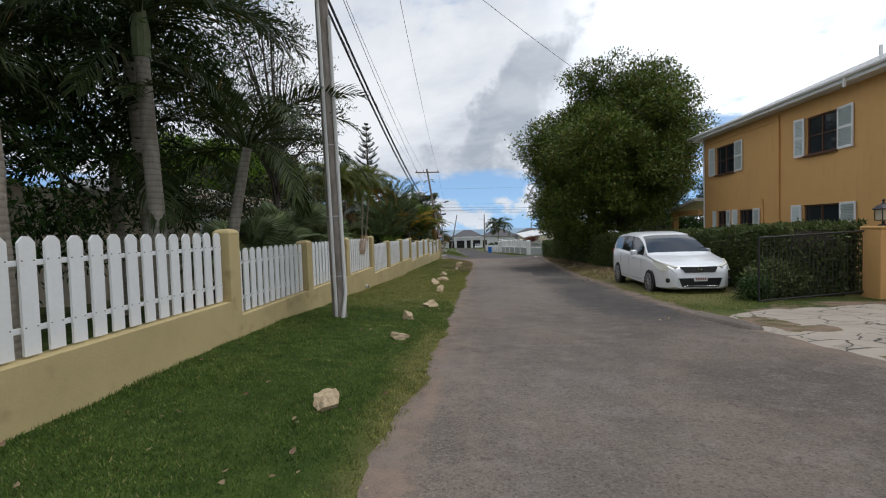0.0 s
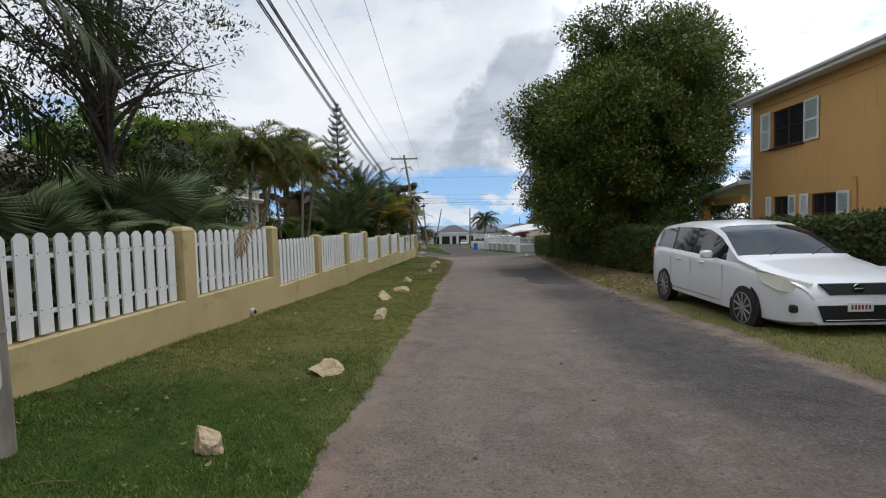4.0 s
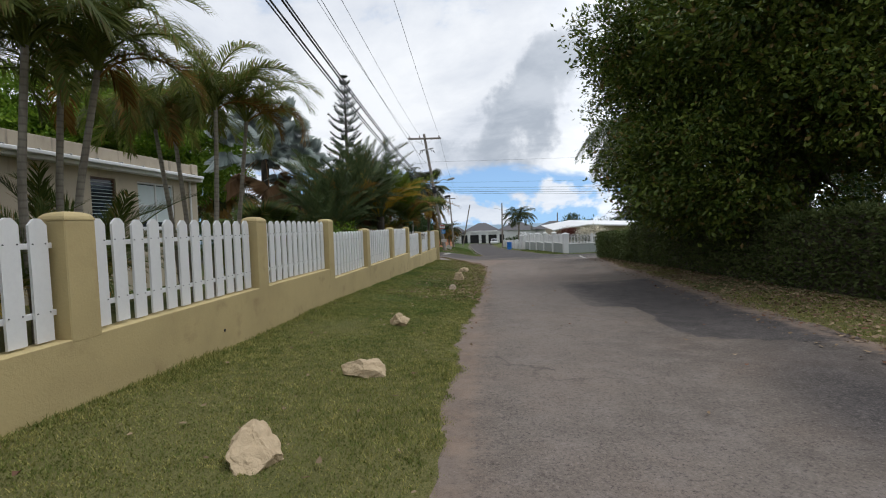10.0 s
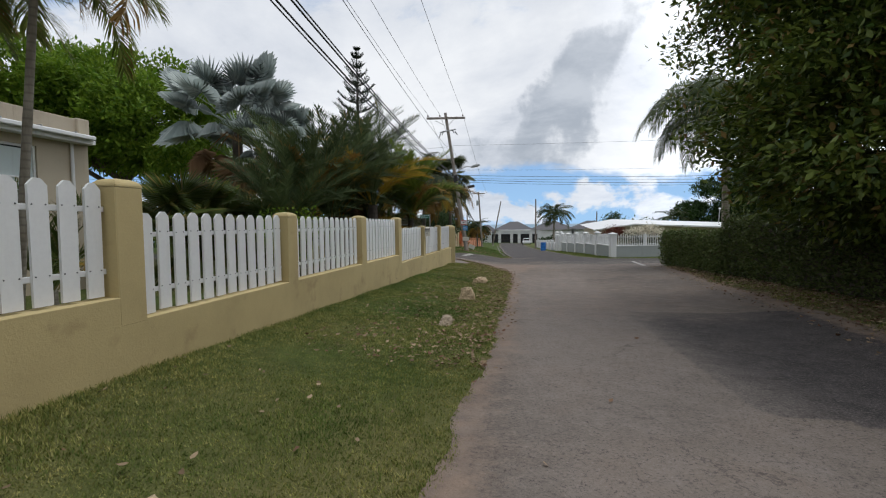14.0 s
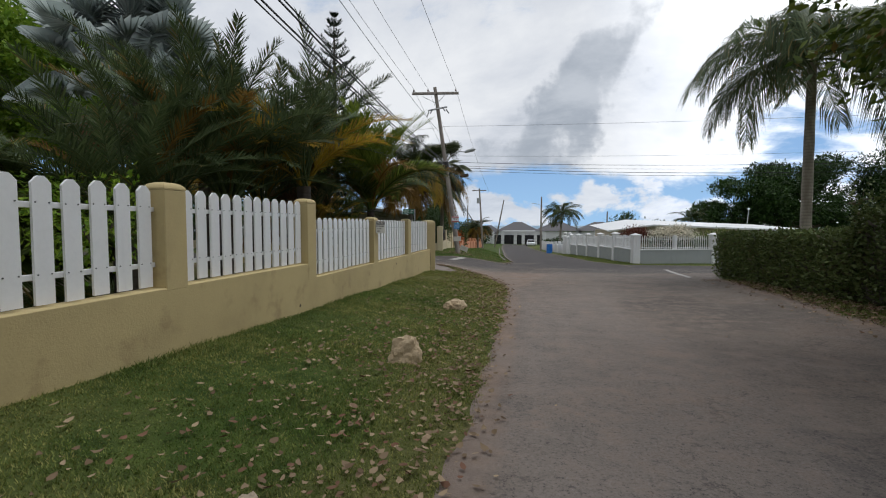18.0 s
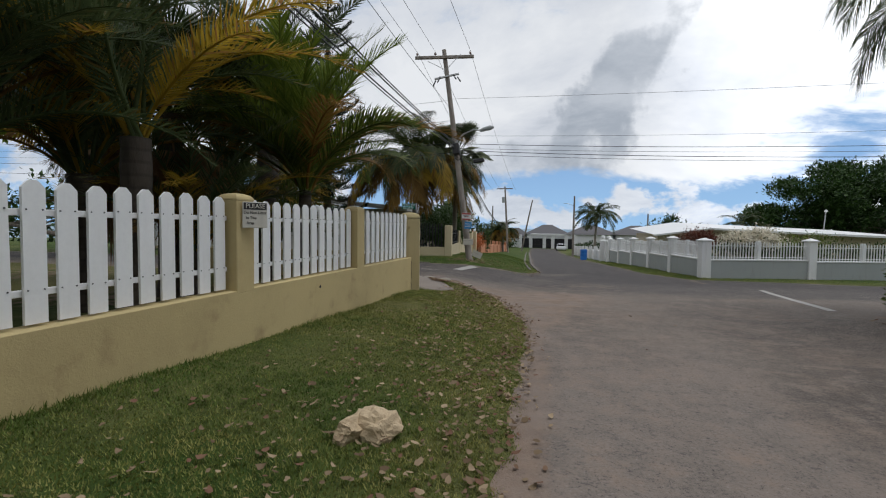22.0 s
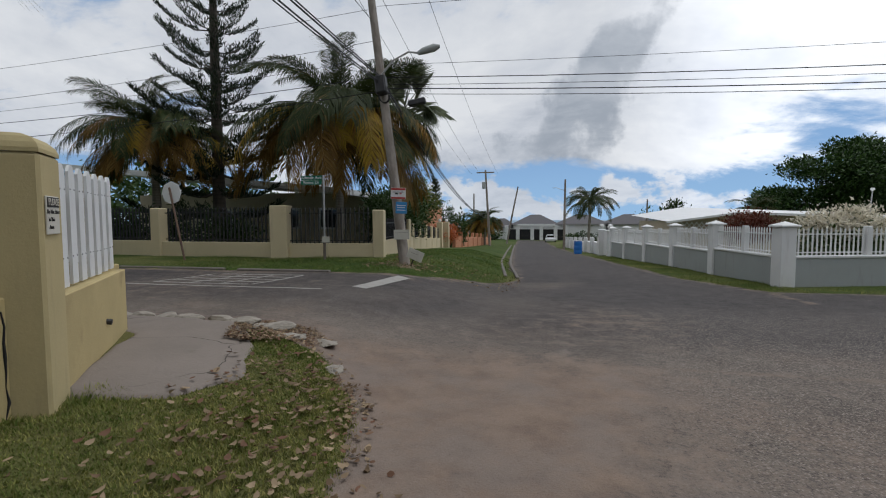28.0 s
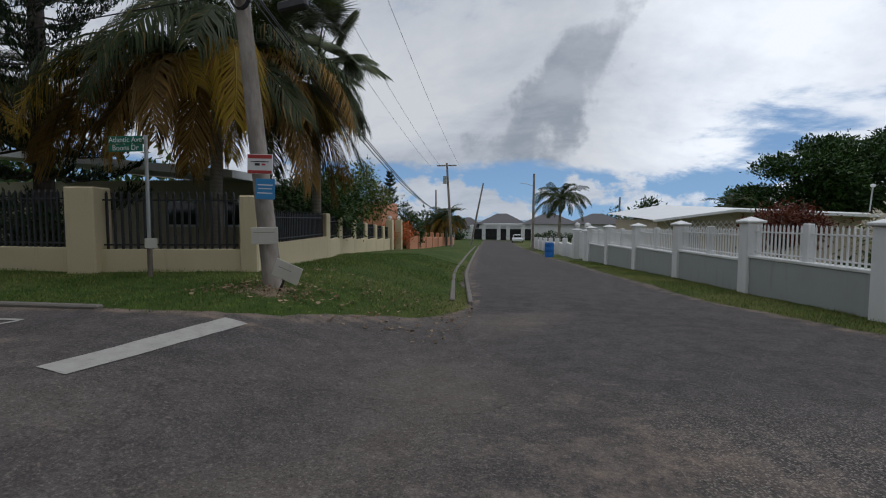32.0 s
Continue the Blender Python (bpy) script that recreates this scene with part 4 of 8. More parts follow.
def palm(name, at, top, fronds, label, r0=.13, r1=.09, seed=0, trunk=True, scale=1.0, barkm=None, bend=(0, 0), group="", twist=0.0, shaft=None, trunk_from=-.15, category="palm tree"):
    """fronds: list of (mesh, material, count, tilt); each leaf is an object of its own on a shared mesh."""
    r = np.random.default_rng(seed)
    ob = thing(name, at, label, category, group)
    tp = Vector(top)
    if trunk:
        mid = Vector((tp.x * .5 + bend[0], tp.y * .5 + bend[1], tp.z * .5))
        part("trunk", trunk_shape([(0, 0, trunk_from), mid, tp], r0, r1), barkm or B_PALM, ob, smooth=True)
    if shaft:
        part("crownshaft", Shape().tube([tp - Vector((0, 0, .1)), tp + Vector((0, 0, .35)), tp + Vector((0, 0, .8))], [r1 * 1.25, r1 * 1.3, r1 * .7], 9), shaft, ob, smooth=True)
        tp = tp + Vector((0, 0, .62))
    ga = r.uniform(0, 6.28)
    for me, ma, count, tilt in fronds:
        for k in range(count):
            ga += 2.39996
            m = Matrix.Translation(tp + Vector((0, 0, r.normal(0, .04)))) @ Matrix.Rotation(ga + r.normal(0, .15), 4, "Z") @ Matrix.Rotation(-radians(tilt + r.normal(0, 7)), 4, "Y") @ Matrix.Rotation(r.normal(0, .25) + twist, 4, "X") @ Matrix.Scale(scale * r.uniform(.85, 1.12), 4)
            part("frond", me, None, ob, m=m @ Matrix.Translation((r1 * .5, 0, 0)))
    return ob


def dressed(me, ma):
    """The mesh in a material of its own."""
    c = me if not me.materials else me.copy()
    c.materials.clear()
    c.materials.append(ma)
    return c


# frond meshes shared by all the palms
FR_UP = frond_mesh("frond", 2.3, 68, -8, .62, 36, .35, 30, .034, 0, 1)
FR_MID = frond_mesh("frond", 2.5, 48, -48, .62, 36, .55, 22, .034, .1, 2)
FR_LOW = frond_mesh("frond", 2.4, 12, -70, .60, 34, .7, 10, .034, -.1, 3)
CO_UP = frond_mesh("frond", 3.2, 72, -22, .80, 96, .75, 14, .022, .25, 4)
CO_MID = frond_mesh("frond", 3.4, 40, -72, .85, 96, 1.05, 8, .022, -.3, 5)
CO_LOW = frond_mesh("frond", 3.2, -5, -88, .80, 92, 1.1, 4, .022, .15, 6)
DA_UP = frond_mesh("frond", 3.1, 80, 20, .44, 72, .15, 36, .021, .15, 7)
DA_MID = frond_mesh("frond", 2.9, 60, -28, .44, 70, .2, 30, .021, -.15, 8)
DA_LOW = frond_mesh("frond", 2.6, 30, -55, .42, 66, .25, 24, .021, 0, 9)
QU_MID = frond_mesh("frond", 2.7, 55, -74, .80, 110, 1.3, 12, .014, .3, 10)
QU_LOW = frond_mesh("frond", 2.6, 25, -88, .80, 110, 1.35, 6, .014, -.2, 11)
AR_UP = frond_mesh("frond", 2.1, 84, 28, .52, 84, .25, 40, .016, .1, 12, 48)
AR_MID = frond_mesh("frond", 2.1, 60, -40, .52, 84, .40, 32, .016, -.1, 13, 44)
FAN_A = fan_mesh("frond", 1.15, 1.0, 52, 125, 58, .40, 21, .5, .40, .44)
FAN_B = fan_mesh("frond", 1.15, 1.0, 52, 125, 25, .65, 22, .5, .40, .44)
FAN_C = fan_mesh("frond", 1.0, .95, 52, 120, -20, .95, 23, .5, .36, .44)
BIS_A = fan_mesh("frond", 1.8, 1.1, 26, 130, 64, .10, 24, 2.2, .45, .38)
BIS_B = fan_mesh("frond", 1.9, 1.1, 26, 130, 34, .25, 25, 2.2, .45, .38)
BIS_C = fan_mesh("frond", 1.5, 1.0, 26, 125, -8, .5, 26, 2.2, .45, .38)


def kit(ma, *rows):
    """Fronds dressed in one material: rows of (mesh, count, tilt)."""
    return [(dressed(me, ma), None, n, t) for me, n, t in rows]


VE_UP = frond_mesh("frond", 2.4, 80, -46, .66, 72, .60, 40, .024, .12, 14)
VE_MID = frond_mesh("frond", 2.4, 62, -84, .66, 72, .70, 34, .024, -.15, 15)
K_ARECA = kit(F_GREEN, (AR_UP, 5, 0), (AR_MID, 7, 0)) + kit(F_GOLD, (AR_MID, 1, -15))
K_VEIT = kit(F_VEIT, (VE_UP, 8, 0), (VE_MID, 8, 0)) + kit(F_BROWN, (VE_MID, 1, -15))
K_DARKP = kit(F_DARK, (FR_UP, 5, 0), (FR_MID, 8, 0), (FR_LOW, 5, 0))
K_COCO = kit(F_DARK, (CO_UP, 20, 4), (CO_MID, 22, 0), (CO_LOW, 5, 18)) + kit(F_BROWN, (CO_LOW, 16, 6), (CO_MID, 9, -14)) + kit(F_GOLD, (CO_LOW, 4, 15), (CO_MID, 4, -8))
K_DATE = kit(F_DATE, (DA_UP, 24, 0), (DA_MID, 18, 6), (DA_LOW, 5, 16)) + kit(F_BROWN, (DA_MID, 2, 10), (DA_UP, 1, 0))
K_DATEG = kit(F_DATE, (DA_UP, 10, 0), (DA_MID, 9, 0)) + kit(F_GOLD, (DA_LOW, 6, 22), (DA_MID, 5, 0)) + kit(F_BROWN, (DA_LOW, 3, 10))
K_DATEU = kit(F_DATE, (DA_UP, 5, 0), (DA_MID, 2, 8)) + kit(F_GOLD, (DA_MID, 5, 5), (DA_LOW, 2, 22))
K_QUEEN = kit(F_DATE, (QU_MID, 22, 0), (QU_LOW, 16, 0))
K_FAN = kit(F_GREEN, (FAN_A, 12, 0), (FAN_B, 12, 0), (FAN_C, 4, 0))
K_FANG = kit(leafy("frond_greygreen", (0.085, 0.125, 0.045), (0.32, 0.37, 0.19), .3, .5), (FAN_A, 14, 0), (FAN_B, 15, 0), (FAN_C, 6, 0))
K_BIS = kit(F_SILVER, (BIS_A, 9, 0), (BIS_B, 11, 0), (BIS_C, 7, 0)) + kit(F_DRY, (BIS_C, 5, -40))
K_FANDRY = kit(F_DARK, (FAN_A, 10, 0), (FAN_B, 10, 0)) + kit(F_DRY, (FAN_C, 8, -30))

# ---- yard behind the picket fence ----
Z = lz
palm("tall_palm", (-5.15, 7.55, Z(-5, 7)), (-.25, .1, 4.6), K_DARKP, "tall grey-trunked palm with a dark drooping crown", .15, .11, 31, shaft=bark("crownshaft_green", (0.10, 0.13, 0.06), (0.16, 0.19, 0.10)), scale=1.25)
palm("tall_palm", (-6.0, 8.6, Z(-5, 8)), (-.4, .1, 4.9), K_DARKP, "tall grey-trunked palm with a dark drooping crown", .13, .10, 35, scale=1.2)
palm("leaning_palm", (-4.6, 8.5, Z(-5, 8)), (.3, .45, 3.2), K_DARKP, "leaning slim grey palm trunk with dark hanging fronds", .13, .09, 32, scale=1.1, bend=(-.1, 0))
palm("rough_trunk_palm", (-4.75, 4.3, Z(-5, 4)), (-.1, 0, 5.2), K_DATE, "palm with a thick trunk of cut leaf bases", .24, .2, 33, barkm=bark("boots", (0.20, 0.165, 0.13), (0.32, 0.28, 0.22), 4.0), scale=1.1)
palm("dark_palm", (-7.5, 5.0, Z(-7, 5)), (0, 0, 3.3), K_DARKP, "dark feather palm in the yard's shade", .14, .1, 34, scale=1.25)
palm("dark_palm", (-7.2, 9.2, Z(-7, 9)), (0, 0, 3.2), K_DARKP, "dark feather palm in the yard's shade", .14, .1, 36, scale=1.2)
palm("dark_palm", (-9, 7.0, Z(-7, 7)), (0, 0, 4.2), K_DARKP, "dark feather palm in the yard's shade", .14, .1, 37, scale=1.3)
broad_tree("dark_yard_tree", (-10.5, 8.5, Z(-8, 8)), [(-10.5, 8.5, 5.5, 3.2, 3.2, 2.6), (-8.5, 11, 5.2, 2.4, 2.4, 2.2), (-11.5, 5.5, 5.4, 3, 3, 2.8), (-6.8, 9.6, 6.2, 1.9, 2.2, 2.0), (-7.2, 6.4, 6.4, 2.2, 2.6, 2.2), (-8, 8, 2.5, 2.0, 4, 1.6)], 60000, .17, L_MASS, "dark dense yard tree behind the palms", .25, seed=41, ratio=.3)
broad_tree("feathery_tree", (-6.2, 14.6, Z(-6, 15)), [(-6.1, 13.6, 5.6, 2.0, 2.2, 2.4), (-5.4, 16.0, 5.0, 1.5, 1.6, 1.6), (-7.5, 15.8, 6.0, 2.2, 2.0, 1.9), (-6.2, 14.0, 8.0, 1.4, 1.4, 1.2)], 15000, .12, L_FINE, "sparse feathery tree with bare twigs", .11, (0.1, .1, 4.6), .3, .8, 42, sprig=.13, forks=44, barkm=B_DARK, bough=.55)
broad_tree("dark_shrub", (-7.0, 16.2, Z(-7, 16)), [(-7.0, 16.2, 2.5, 1.5, 1.5, 1.0), (-6.2, 17.6, 2.2, 1.2, 1.2, .9), (-8.4, 15.0, 2.9, 1.6, 1.6, 1.1), (-7.0, 16.4, 1.2, 1.3, 1.5, 1.0)], 9000, .15, L_FINE, "dark rounded shrub below the feathery tree", .07, seed=143, sprig=.18, category="shrub", forks=7)
palm("fan_palm", (-5.5, 11.4, Z(-5, 11)), (0, 0, .75), K_FANG, "low grey-green fan palm spilling over the fence", .12, .1, 43, scale=.92)
palm("fan_palm", (-5.5, 14.3, Z(-5, 14)), (0, 0, 1.2), K_FANG, "grey-green fan palm spilling over the fence", .12, .1, 44, scale=.95)
palm("fan_palm", (-6.3, 16.6, Z(-6, 16)), (0, 0, 1.1), K_FANG, "grey-green fan palm in the yard", .12, .1, 45, scale=.95)
palm("low_palm", (-4.9, 9.7, Z(-5, 9)), (0, 0, .35), K_ARECA, "low yellow-green palm behind the pickets", .08, .06, 46, scale=.75)
palm("low_palm", (-5.0, 12.6, Z(-5, 13)), (0, 0, .35), K_ARECA, "low yellow-green palm behind the pickets", .08, .06, 47, scale=.75)
for k, (x, y, h, tx, ty) in enumerate([(-6.0, 20.25, 3.95, .2, -.1), (-6.35, 21.2, 3.7, 0, 0), (-6.06, 20.9, 3.85, .6, .0), (-6.67, 20.0, 3.9, -.75, 0)]):
    palm("slender_palm", (x, y, Z(x, y)), (tx, ty, h), K_VEIT, "slender ringed palm trunk with arching fronds", .058, .042, 50 + k, group="slender palms by the house", bend=(-.12, -.05), scale=.84)
for k, (x, y, h, tx, ty) in enumerate([(-6.95, 24.7, 3.9, -.4, -.1), (-6.73, 24.8, 3.9, -.25, -.1), (-5.84, 24.1, 4.15, .25, 0), (-6.1, 25.2, 4.1, .65, -.1)]):
    palm("slender_palm", (x, y, Z(x, y)), (tx, ty, h), K_VEIT, "slender ringed palm trunk with arching fronds", .058, .042, 60 + k, group="slender palms by the house", bend=(.06, -.05), scale=.86)
palm("low_palm", (-6.2, 19.8, Z(-6, 20)), (0, 0, .5), K_ARECA, "low yellow-green palm behind the pickets", .08, .06, 66, scale=1.0)
palm("low_palm", (-6.6, 17.9, Z(-6, 18)), (0, 0, .5), K_ARECA, "low yellow-green palm behind the pickets", .08, .06, 67, scale=1.0)
for k, (x, y, s_) in enumerate(((-7.0, 21.6, 1.05), (-7.4, 22.9, 1.1), (-7.2, 19.2, 1.1), (-6.8, 26.3, .9))):
    palm("low_palm", (x, y, Z(x, y)), (0, 0, .5), K_ARECA, "low yellow-green palm behind the pickets", .08, .06, 260 + k, scale=s_)
palm("low_palm", (-8.0, 31.0, Z(-6, 31)), (0, 0, 1.3), K_FAN, "bushy fan palm by the house corner", .1, .08, 68, scale=1.0)
palm("low_palm", (-7.4, 32.3, Z(-6, 32)), (0, 0, .9), K_FAN, "bushy fan palm by the house corner", .1, .08, 69, scale=1.0)
palm("silver_palm", (-11.8, 38.9, Z(-8, 38)), (.1, 0, 6.0), K_BIS, "stout silver-blue fan palm with dry hanging leaves", .24, .2, 70, barkm=B_DARK, scale=1.12)
palm("silver_palm", (-10.6, 40.4, Z(-8, 40)), (0, 0, 5.0), K_BIS, "stout silver-blue fan palm with dry hanging leaves", .24, .2, 71, barkm=B_DARK, scale=.85)
palm("date_palm", (-6.2, 32.5, Z(-5, 32)), (0, 0, 1.1), K_DATE, "bushy dark date palm with stiff feather fronds", .22, .2, 72, barkm=B_DARK, scale=.92)
palm("date_palm", (-5.9, 34.8, Z(-5, 35)), (0, 0, 1.9), K_DATE, "bushy dark date palm with stiff feather fronds", .22, .2, 73, barkm=B_DARK, scale=1.12)
palm("date_palm", (-6.4, 36.8, Z(-6, 37)), (0, 0, 2.0), K_DATEG, "date palm with yellowing feather fronds", .22, .2, 74, barkm=B_DARK, scale=1.15)
palm("date_palm", (-5.5, 37.9, Z(-5, 38)), (0, 0, .9), K_DATEG, "date palm with yellowing feather fronds", .2, .18, 75, barkm=B_DARK, scale=.9)
palm("areca_palm", (-4.35, 39.2, Z(-5, 39)), (.1, 0, 2.0), kit(leafy("frond_new", (0.10, 0.155, 0.020), (0.25, 0.30, 0.050), .45, .5), (AR_UP, 22, 4), (AR_MID, 5, 10)) + kit(F_BROWN, (AR_MID, 6, 6)) + kit(F_GREEN, (AR_MID, 8, 0)), "clumping palm with upright bright new fronds", .14, .11, 76, barkm=B_DARK, scale=1.45)
palm("areca_palm", (-5.6, 40.2, Z(-5, 40)), (0, 0, .9), K_ARECA, "clumping palm with upright bright new fronds", .12, .1, 77, barkm=B_DARK, scale=1.0)
palm("thick_trunk_palm", (-7.3, 42.4, Z(-7, 42)), (.15, .1, 4.4), K_DATE, "tall palm with a thick dark trunk", .36, .25, 78, barkm=B_DARK, scale=1.1)
palm("date_palm", (-4.95, 36.3, Z(-5, 36)), (0, 0, 2.35), K_DATEU, "date palm with yellowing feather fronds", .2, .17, 175, barkm=B_DARK, scale=1.2)
palm("date_palm", (-6.6, 34.2, Z(-6, 34)), (0, 0, 2.1), K_DATE, "bushy dark date palm with stiff feather fronds", .22, .2, 177, barkm=B_DARK, scale=1.02)
for k, (x, y, h, kt, s_) in enumerate(((-6.4, 39.9, 2.7, K_DATEG, 1.1), (-7.4, 41.2, 1.6, K_DATEG, .9))):
    palm("date_palm", (x, y, Z(x, y)), (0, 0, h), kt, "crowded date palm with yellowing feather fronds", .22, .2, 270 + k, barkm=B_DARK, scale=s_)
palm("skirted_fan_palm", (-6.6, 38.6, Z(-6, 38)), (0, 0, 3.3), K_FANDRY, "fan palm with a skirt of dead brown leaves", .22, .2, 79, barkm=B_DARK, scale=1.2)
broad_tree("spreading_tree", (-20.5, 42, Z(-9, 42)), [(-20.0, 42, 6.6, 4.6, 4.6, 2.9), (-24.5, 40, 7.2, 4.6, 5, 2.8), (-17.2, 41, 5.4, 2.9, 3.6, 2.3), (-22, 46, 7.0, 5, 4, 2.8), (-25, 37, 5.6, 4, 3.5, 2.4)], 110000, .27, L_LIGHT, "broad bright-green tree behind the beige house", .35, seed=80, sprig=.22, bough=1.0, forks=16)
broad_tree("yellow_shrub", (-5.2, 30.9, Z(-5, 31)), [(-5.2, 30.9, .45, .8, .8, .6)], 1600, .09, L_LIGHT, "low yellow-green shrub behind the fence", .03, seed=81, sprig=.12, category="shrub", forks=4)
pale = thing("pale_whorled_shrub", (-6.05, 17.5, Z(-6, 17.5)), "leggy shrub with pale grey-green leaf whorls", "shrub")
r_ = np.random.default_rng(82)
L_PALE = leafy("pale_leaf", (0.15, 0.19, 0.12), (0.46, 0.49, 0.38), .2, .5)
stems, tips = Shape(), []
for k in range(9):
    tip = Vector((r_.uniform(-1.2, .9), r_.uniform(-1.1, 1.1), r_.uniform(1.2, 3.6)))
    mid_ = tip * .5 + Vector((r_.normal(0, .15), r_.normal(0, .15), .2))
    stems.tube([(r_.normal(0, .1), r_.normal(0, .1), -.1), mid_, tip], [.04, .028, .015], 6)
    tips += [tip, mid_.lerp(tip, .55)]
    for _ in range(3):
        w_ = mid_.lerp(tip, r_.uniform(.3, .9))
        e_ = w_ + Vector((r_.normal(0, .35), r_.normal(0, .35), r_.uniform(.1, .4)))
        stems.tube([w_, e_], [.014, .008], 5)
        tips.append(e_)
part("stems", stems, B_TREE, pale, smooth=True)
P = np.repeat(np.array([tuple(t_) for t_ in tips]), 46, 0)
D = unit(r_.normal(0, 1, P.shape) + np.array([0, 0, .35]))
V, T = leaf_faces(P + D * .04, D, .26, .16, .15, 0, r_, .3)
part("whorls", np_mesh("whorls", V, None, T), L_PALE, pale)

# ---- right-hand side trees ----
broad_tree("big_tree", (8.9, 29.2, Z(8.9, 29)), [(8.6, 28.6, 5.4, 4.3, 4.2, 4.0), (6.2, 29.6, 6.4, 2.9, 3.1, 2.6), (10.0, 27.5, 7.0, 2.7, 3.0, 2.8), (7.9, 28.4, 9.0, 1.9, 1.9, 1.7), (10.2, 28.6, 9.2, 1.7, 1.7, 1.5), (7.6, 28.6, 2.4, 3.3, 4.2, 2.1), (11.2, 30, 6.6, 2.2, 2.6, 2.2), (5.6, 27.6, 4.2, 2.2, 2.2, 1.8), (6.6, 25.8, 5.6, 2.0, 2.0, 1.6), (8.3, 25.4, 4.4, 2.1, 2.0, 2.2), (9.6, 27.6, 4.2, 1.5, 2.0, 2.0), (8.6, 30, 6.2, 3.8, 4.0, 3.4), (5.6, 28.6, 2.9, 1.6, 1.8, 1.3), (5.4, 29.5, 5.6, 1.8, 2.0, 1.8), (6.0, 31.6, 4.4, 2.0, 2.0, 2.2)], 280000, .155, L_TREE, "large dense broadleaf tree with glossy dark leaves", .34, (0, 0, 3.4), .48, .5, 90, sprig=.20, forks=34, bough=1.05)
palm("queen_palm", (8.75, 41.9, Z(8.7, 42)), (-.2, -.4, 6.5), K_QUEEN, "queen palm with drooping windblown fronds", .16, .12, 91, scale=1.4)


# ---- clipped hedge ----
def hedge(name, y0, y1, xa, xb, ztop, label, n, seed, ends=.07, bend=lambda y: 0.0 * y):
    r = np.random.default_rng(seed)
    x0, x1 = xa, xb
    ob = thing(name, ((x0 + x1) / 2, (y0 + y1) / 2, Z(x0, (y0 + y1) / 2)), label, "hedge")
    o = np.array(ob.matrix_basis.translation)
    ys = np.linspace(y0 + .12, y1 - .12, max(6, int((y1 - y0) / .4)))
    s = Shape()
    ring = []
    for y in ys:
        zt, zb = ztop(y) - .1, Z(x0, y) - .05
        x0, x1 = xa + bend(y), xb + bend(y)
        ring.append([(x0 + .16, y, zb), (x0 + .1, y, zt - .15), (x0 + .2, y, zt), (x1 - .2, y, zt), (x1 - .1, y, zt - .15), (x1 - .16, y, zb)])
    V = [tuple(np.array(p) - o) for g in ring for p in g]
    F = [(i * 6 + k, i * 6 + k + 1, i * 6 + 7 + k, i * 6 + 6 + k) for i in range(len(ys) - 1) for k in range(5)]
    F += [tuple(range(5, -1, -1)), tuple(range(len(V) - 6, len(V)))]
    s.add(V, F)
    # solid dark filling stands in for the shaded depth between the leaves
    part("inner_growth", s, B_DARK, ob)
    x0, x1 = xa, xb
    u = r.random(n)
    W_ = x1 - x0
    kind = r.random(n)
    y = y0 + u * (y1 - y0)
    zt = np.array([ztop(v) for v in y])
    zb = land(x0, y)
    wob = .055 * fbm(y, kind * 2, 2.2, seed)
    front, top, back = kind < .56, (kind >= .56) & (kind < .92), kind >= .92
    q = r.random(n)
    X = np.where(front, x0 + .02 + wob - .05 * np.sin(q * 3.1), np.where(top, x0 + q * W_, x1))
    Zz = np.where(top, zt + wob * .8, zb + .03 + q ** .85 * (zt - zb - .03))
    D = np.stack([np.where(front, -1, np.where(back, 1, 0)), np.zeros(n), np.where(top, 1.0, .35)], 1)
    end = r.random(n) < ends
    y = np.where(end, np.where(r.random(n) < .5, y0, y1), y)
    X = np.where(end, x0 + r.random(n) * W_, X)
    Zz = np.where(end, zb + r.random(n) * (zt - zb), Zz)
    D[end] = np.stack([np.zeros(end.sum()), np.where(y[end] <= y0, -1, 1), np.full(end.sum(), .3)], 1)
    P = np.stack([X + bend(y), y, Zz], 1) - o + r.normal(0, .035, (n, 3)) - D * r.random((n, 1)) * .12
    V, T = leaf_faces(P, D, .09, .55, .75, 0, r, .5)
    part("foliage", np_mesh("foliage", V, None, T), L_HEDGE, ob)
    return ob


hedge("tall_hedge", 11.2, 35.5, 6.35, 7.6, lambda y: np.interp(y, (11, 21, 25, 32, 35.5), (1.22, .93, .82, .72, .62)) + .03 * math.sin(y * 1.9) + .02 * math.sin(y * 4.3), "long clipped dark-green hedge beside the road", 66000, 101, bend=lambda y: np.interp(y, (11, 21, 28, 35.5), (.80, .62, .10, -.22)))
hedge("low_hedge", 35.4, 41.5, 6.2, 7.5, lambda y: np.interp(y, (35, 41.5), (.26, .12)) + .02 * math.sin(y * 2.7), "lower clipped hedge ending at the crossing", 17000, 102, bend=lambda y: -.12 + 0 * y)
hedge("return_hedge", 11.5, 12.6, 7.2, 9.1, lambda y: 1.2 + .02 * math.sin(y * 5), "clipped hedge behind the open gate", 14000, 104, .5)
broad_tree("dark_bush", (6.15, 10.75, Z(6, 10.7)), [(6.15, 10.75, -.12, .32, .3, .3)], 2600, .06, L_FAR, "small dark round bush by the gate", .02, seed=203, sprig=.07, category="shrub", forks=3)
broad_tree("low_bush", (6.9, 11.2, Z(6.9, 11.2)), [(6.72, 11.2, .0, .42, .3, .40), (7.1, 11.2, .0, .42, .3, .38)], 5200, .08, L_HEDGE, "low rounded bush beside the parked car", .03, seed=103, sprig=.1, category="shrub", forks=4)

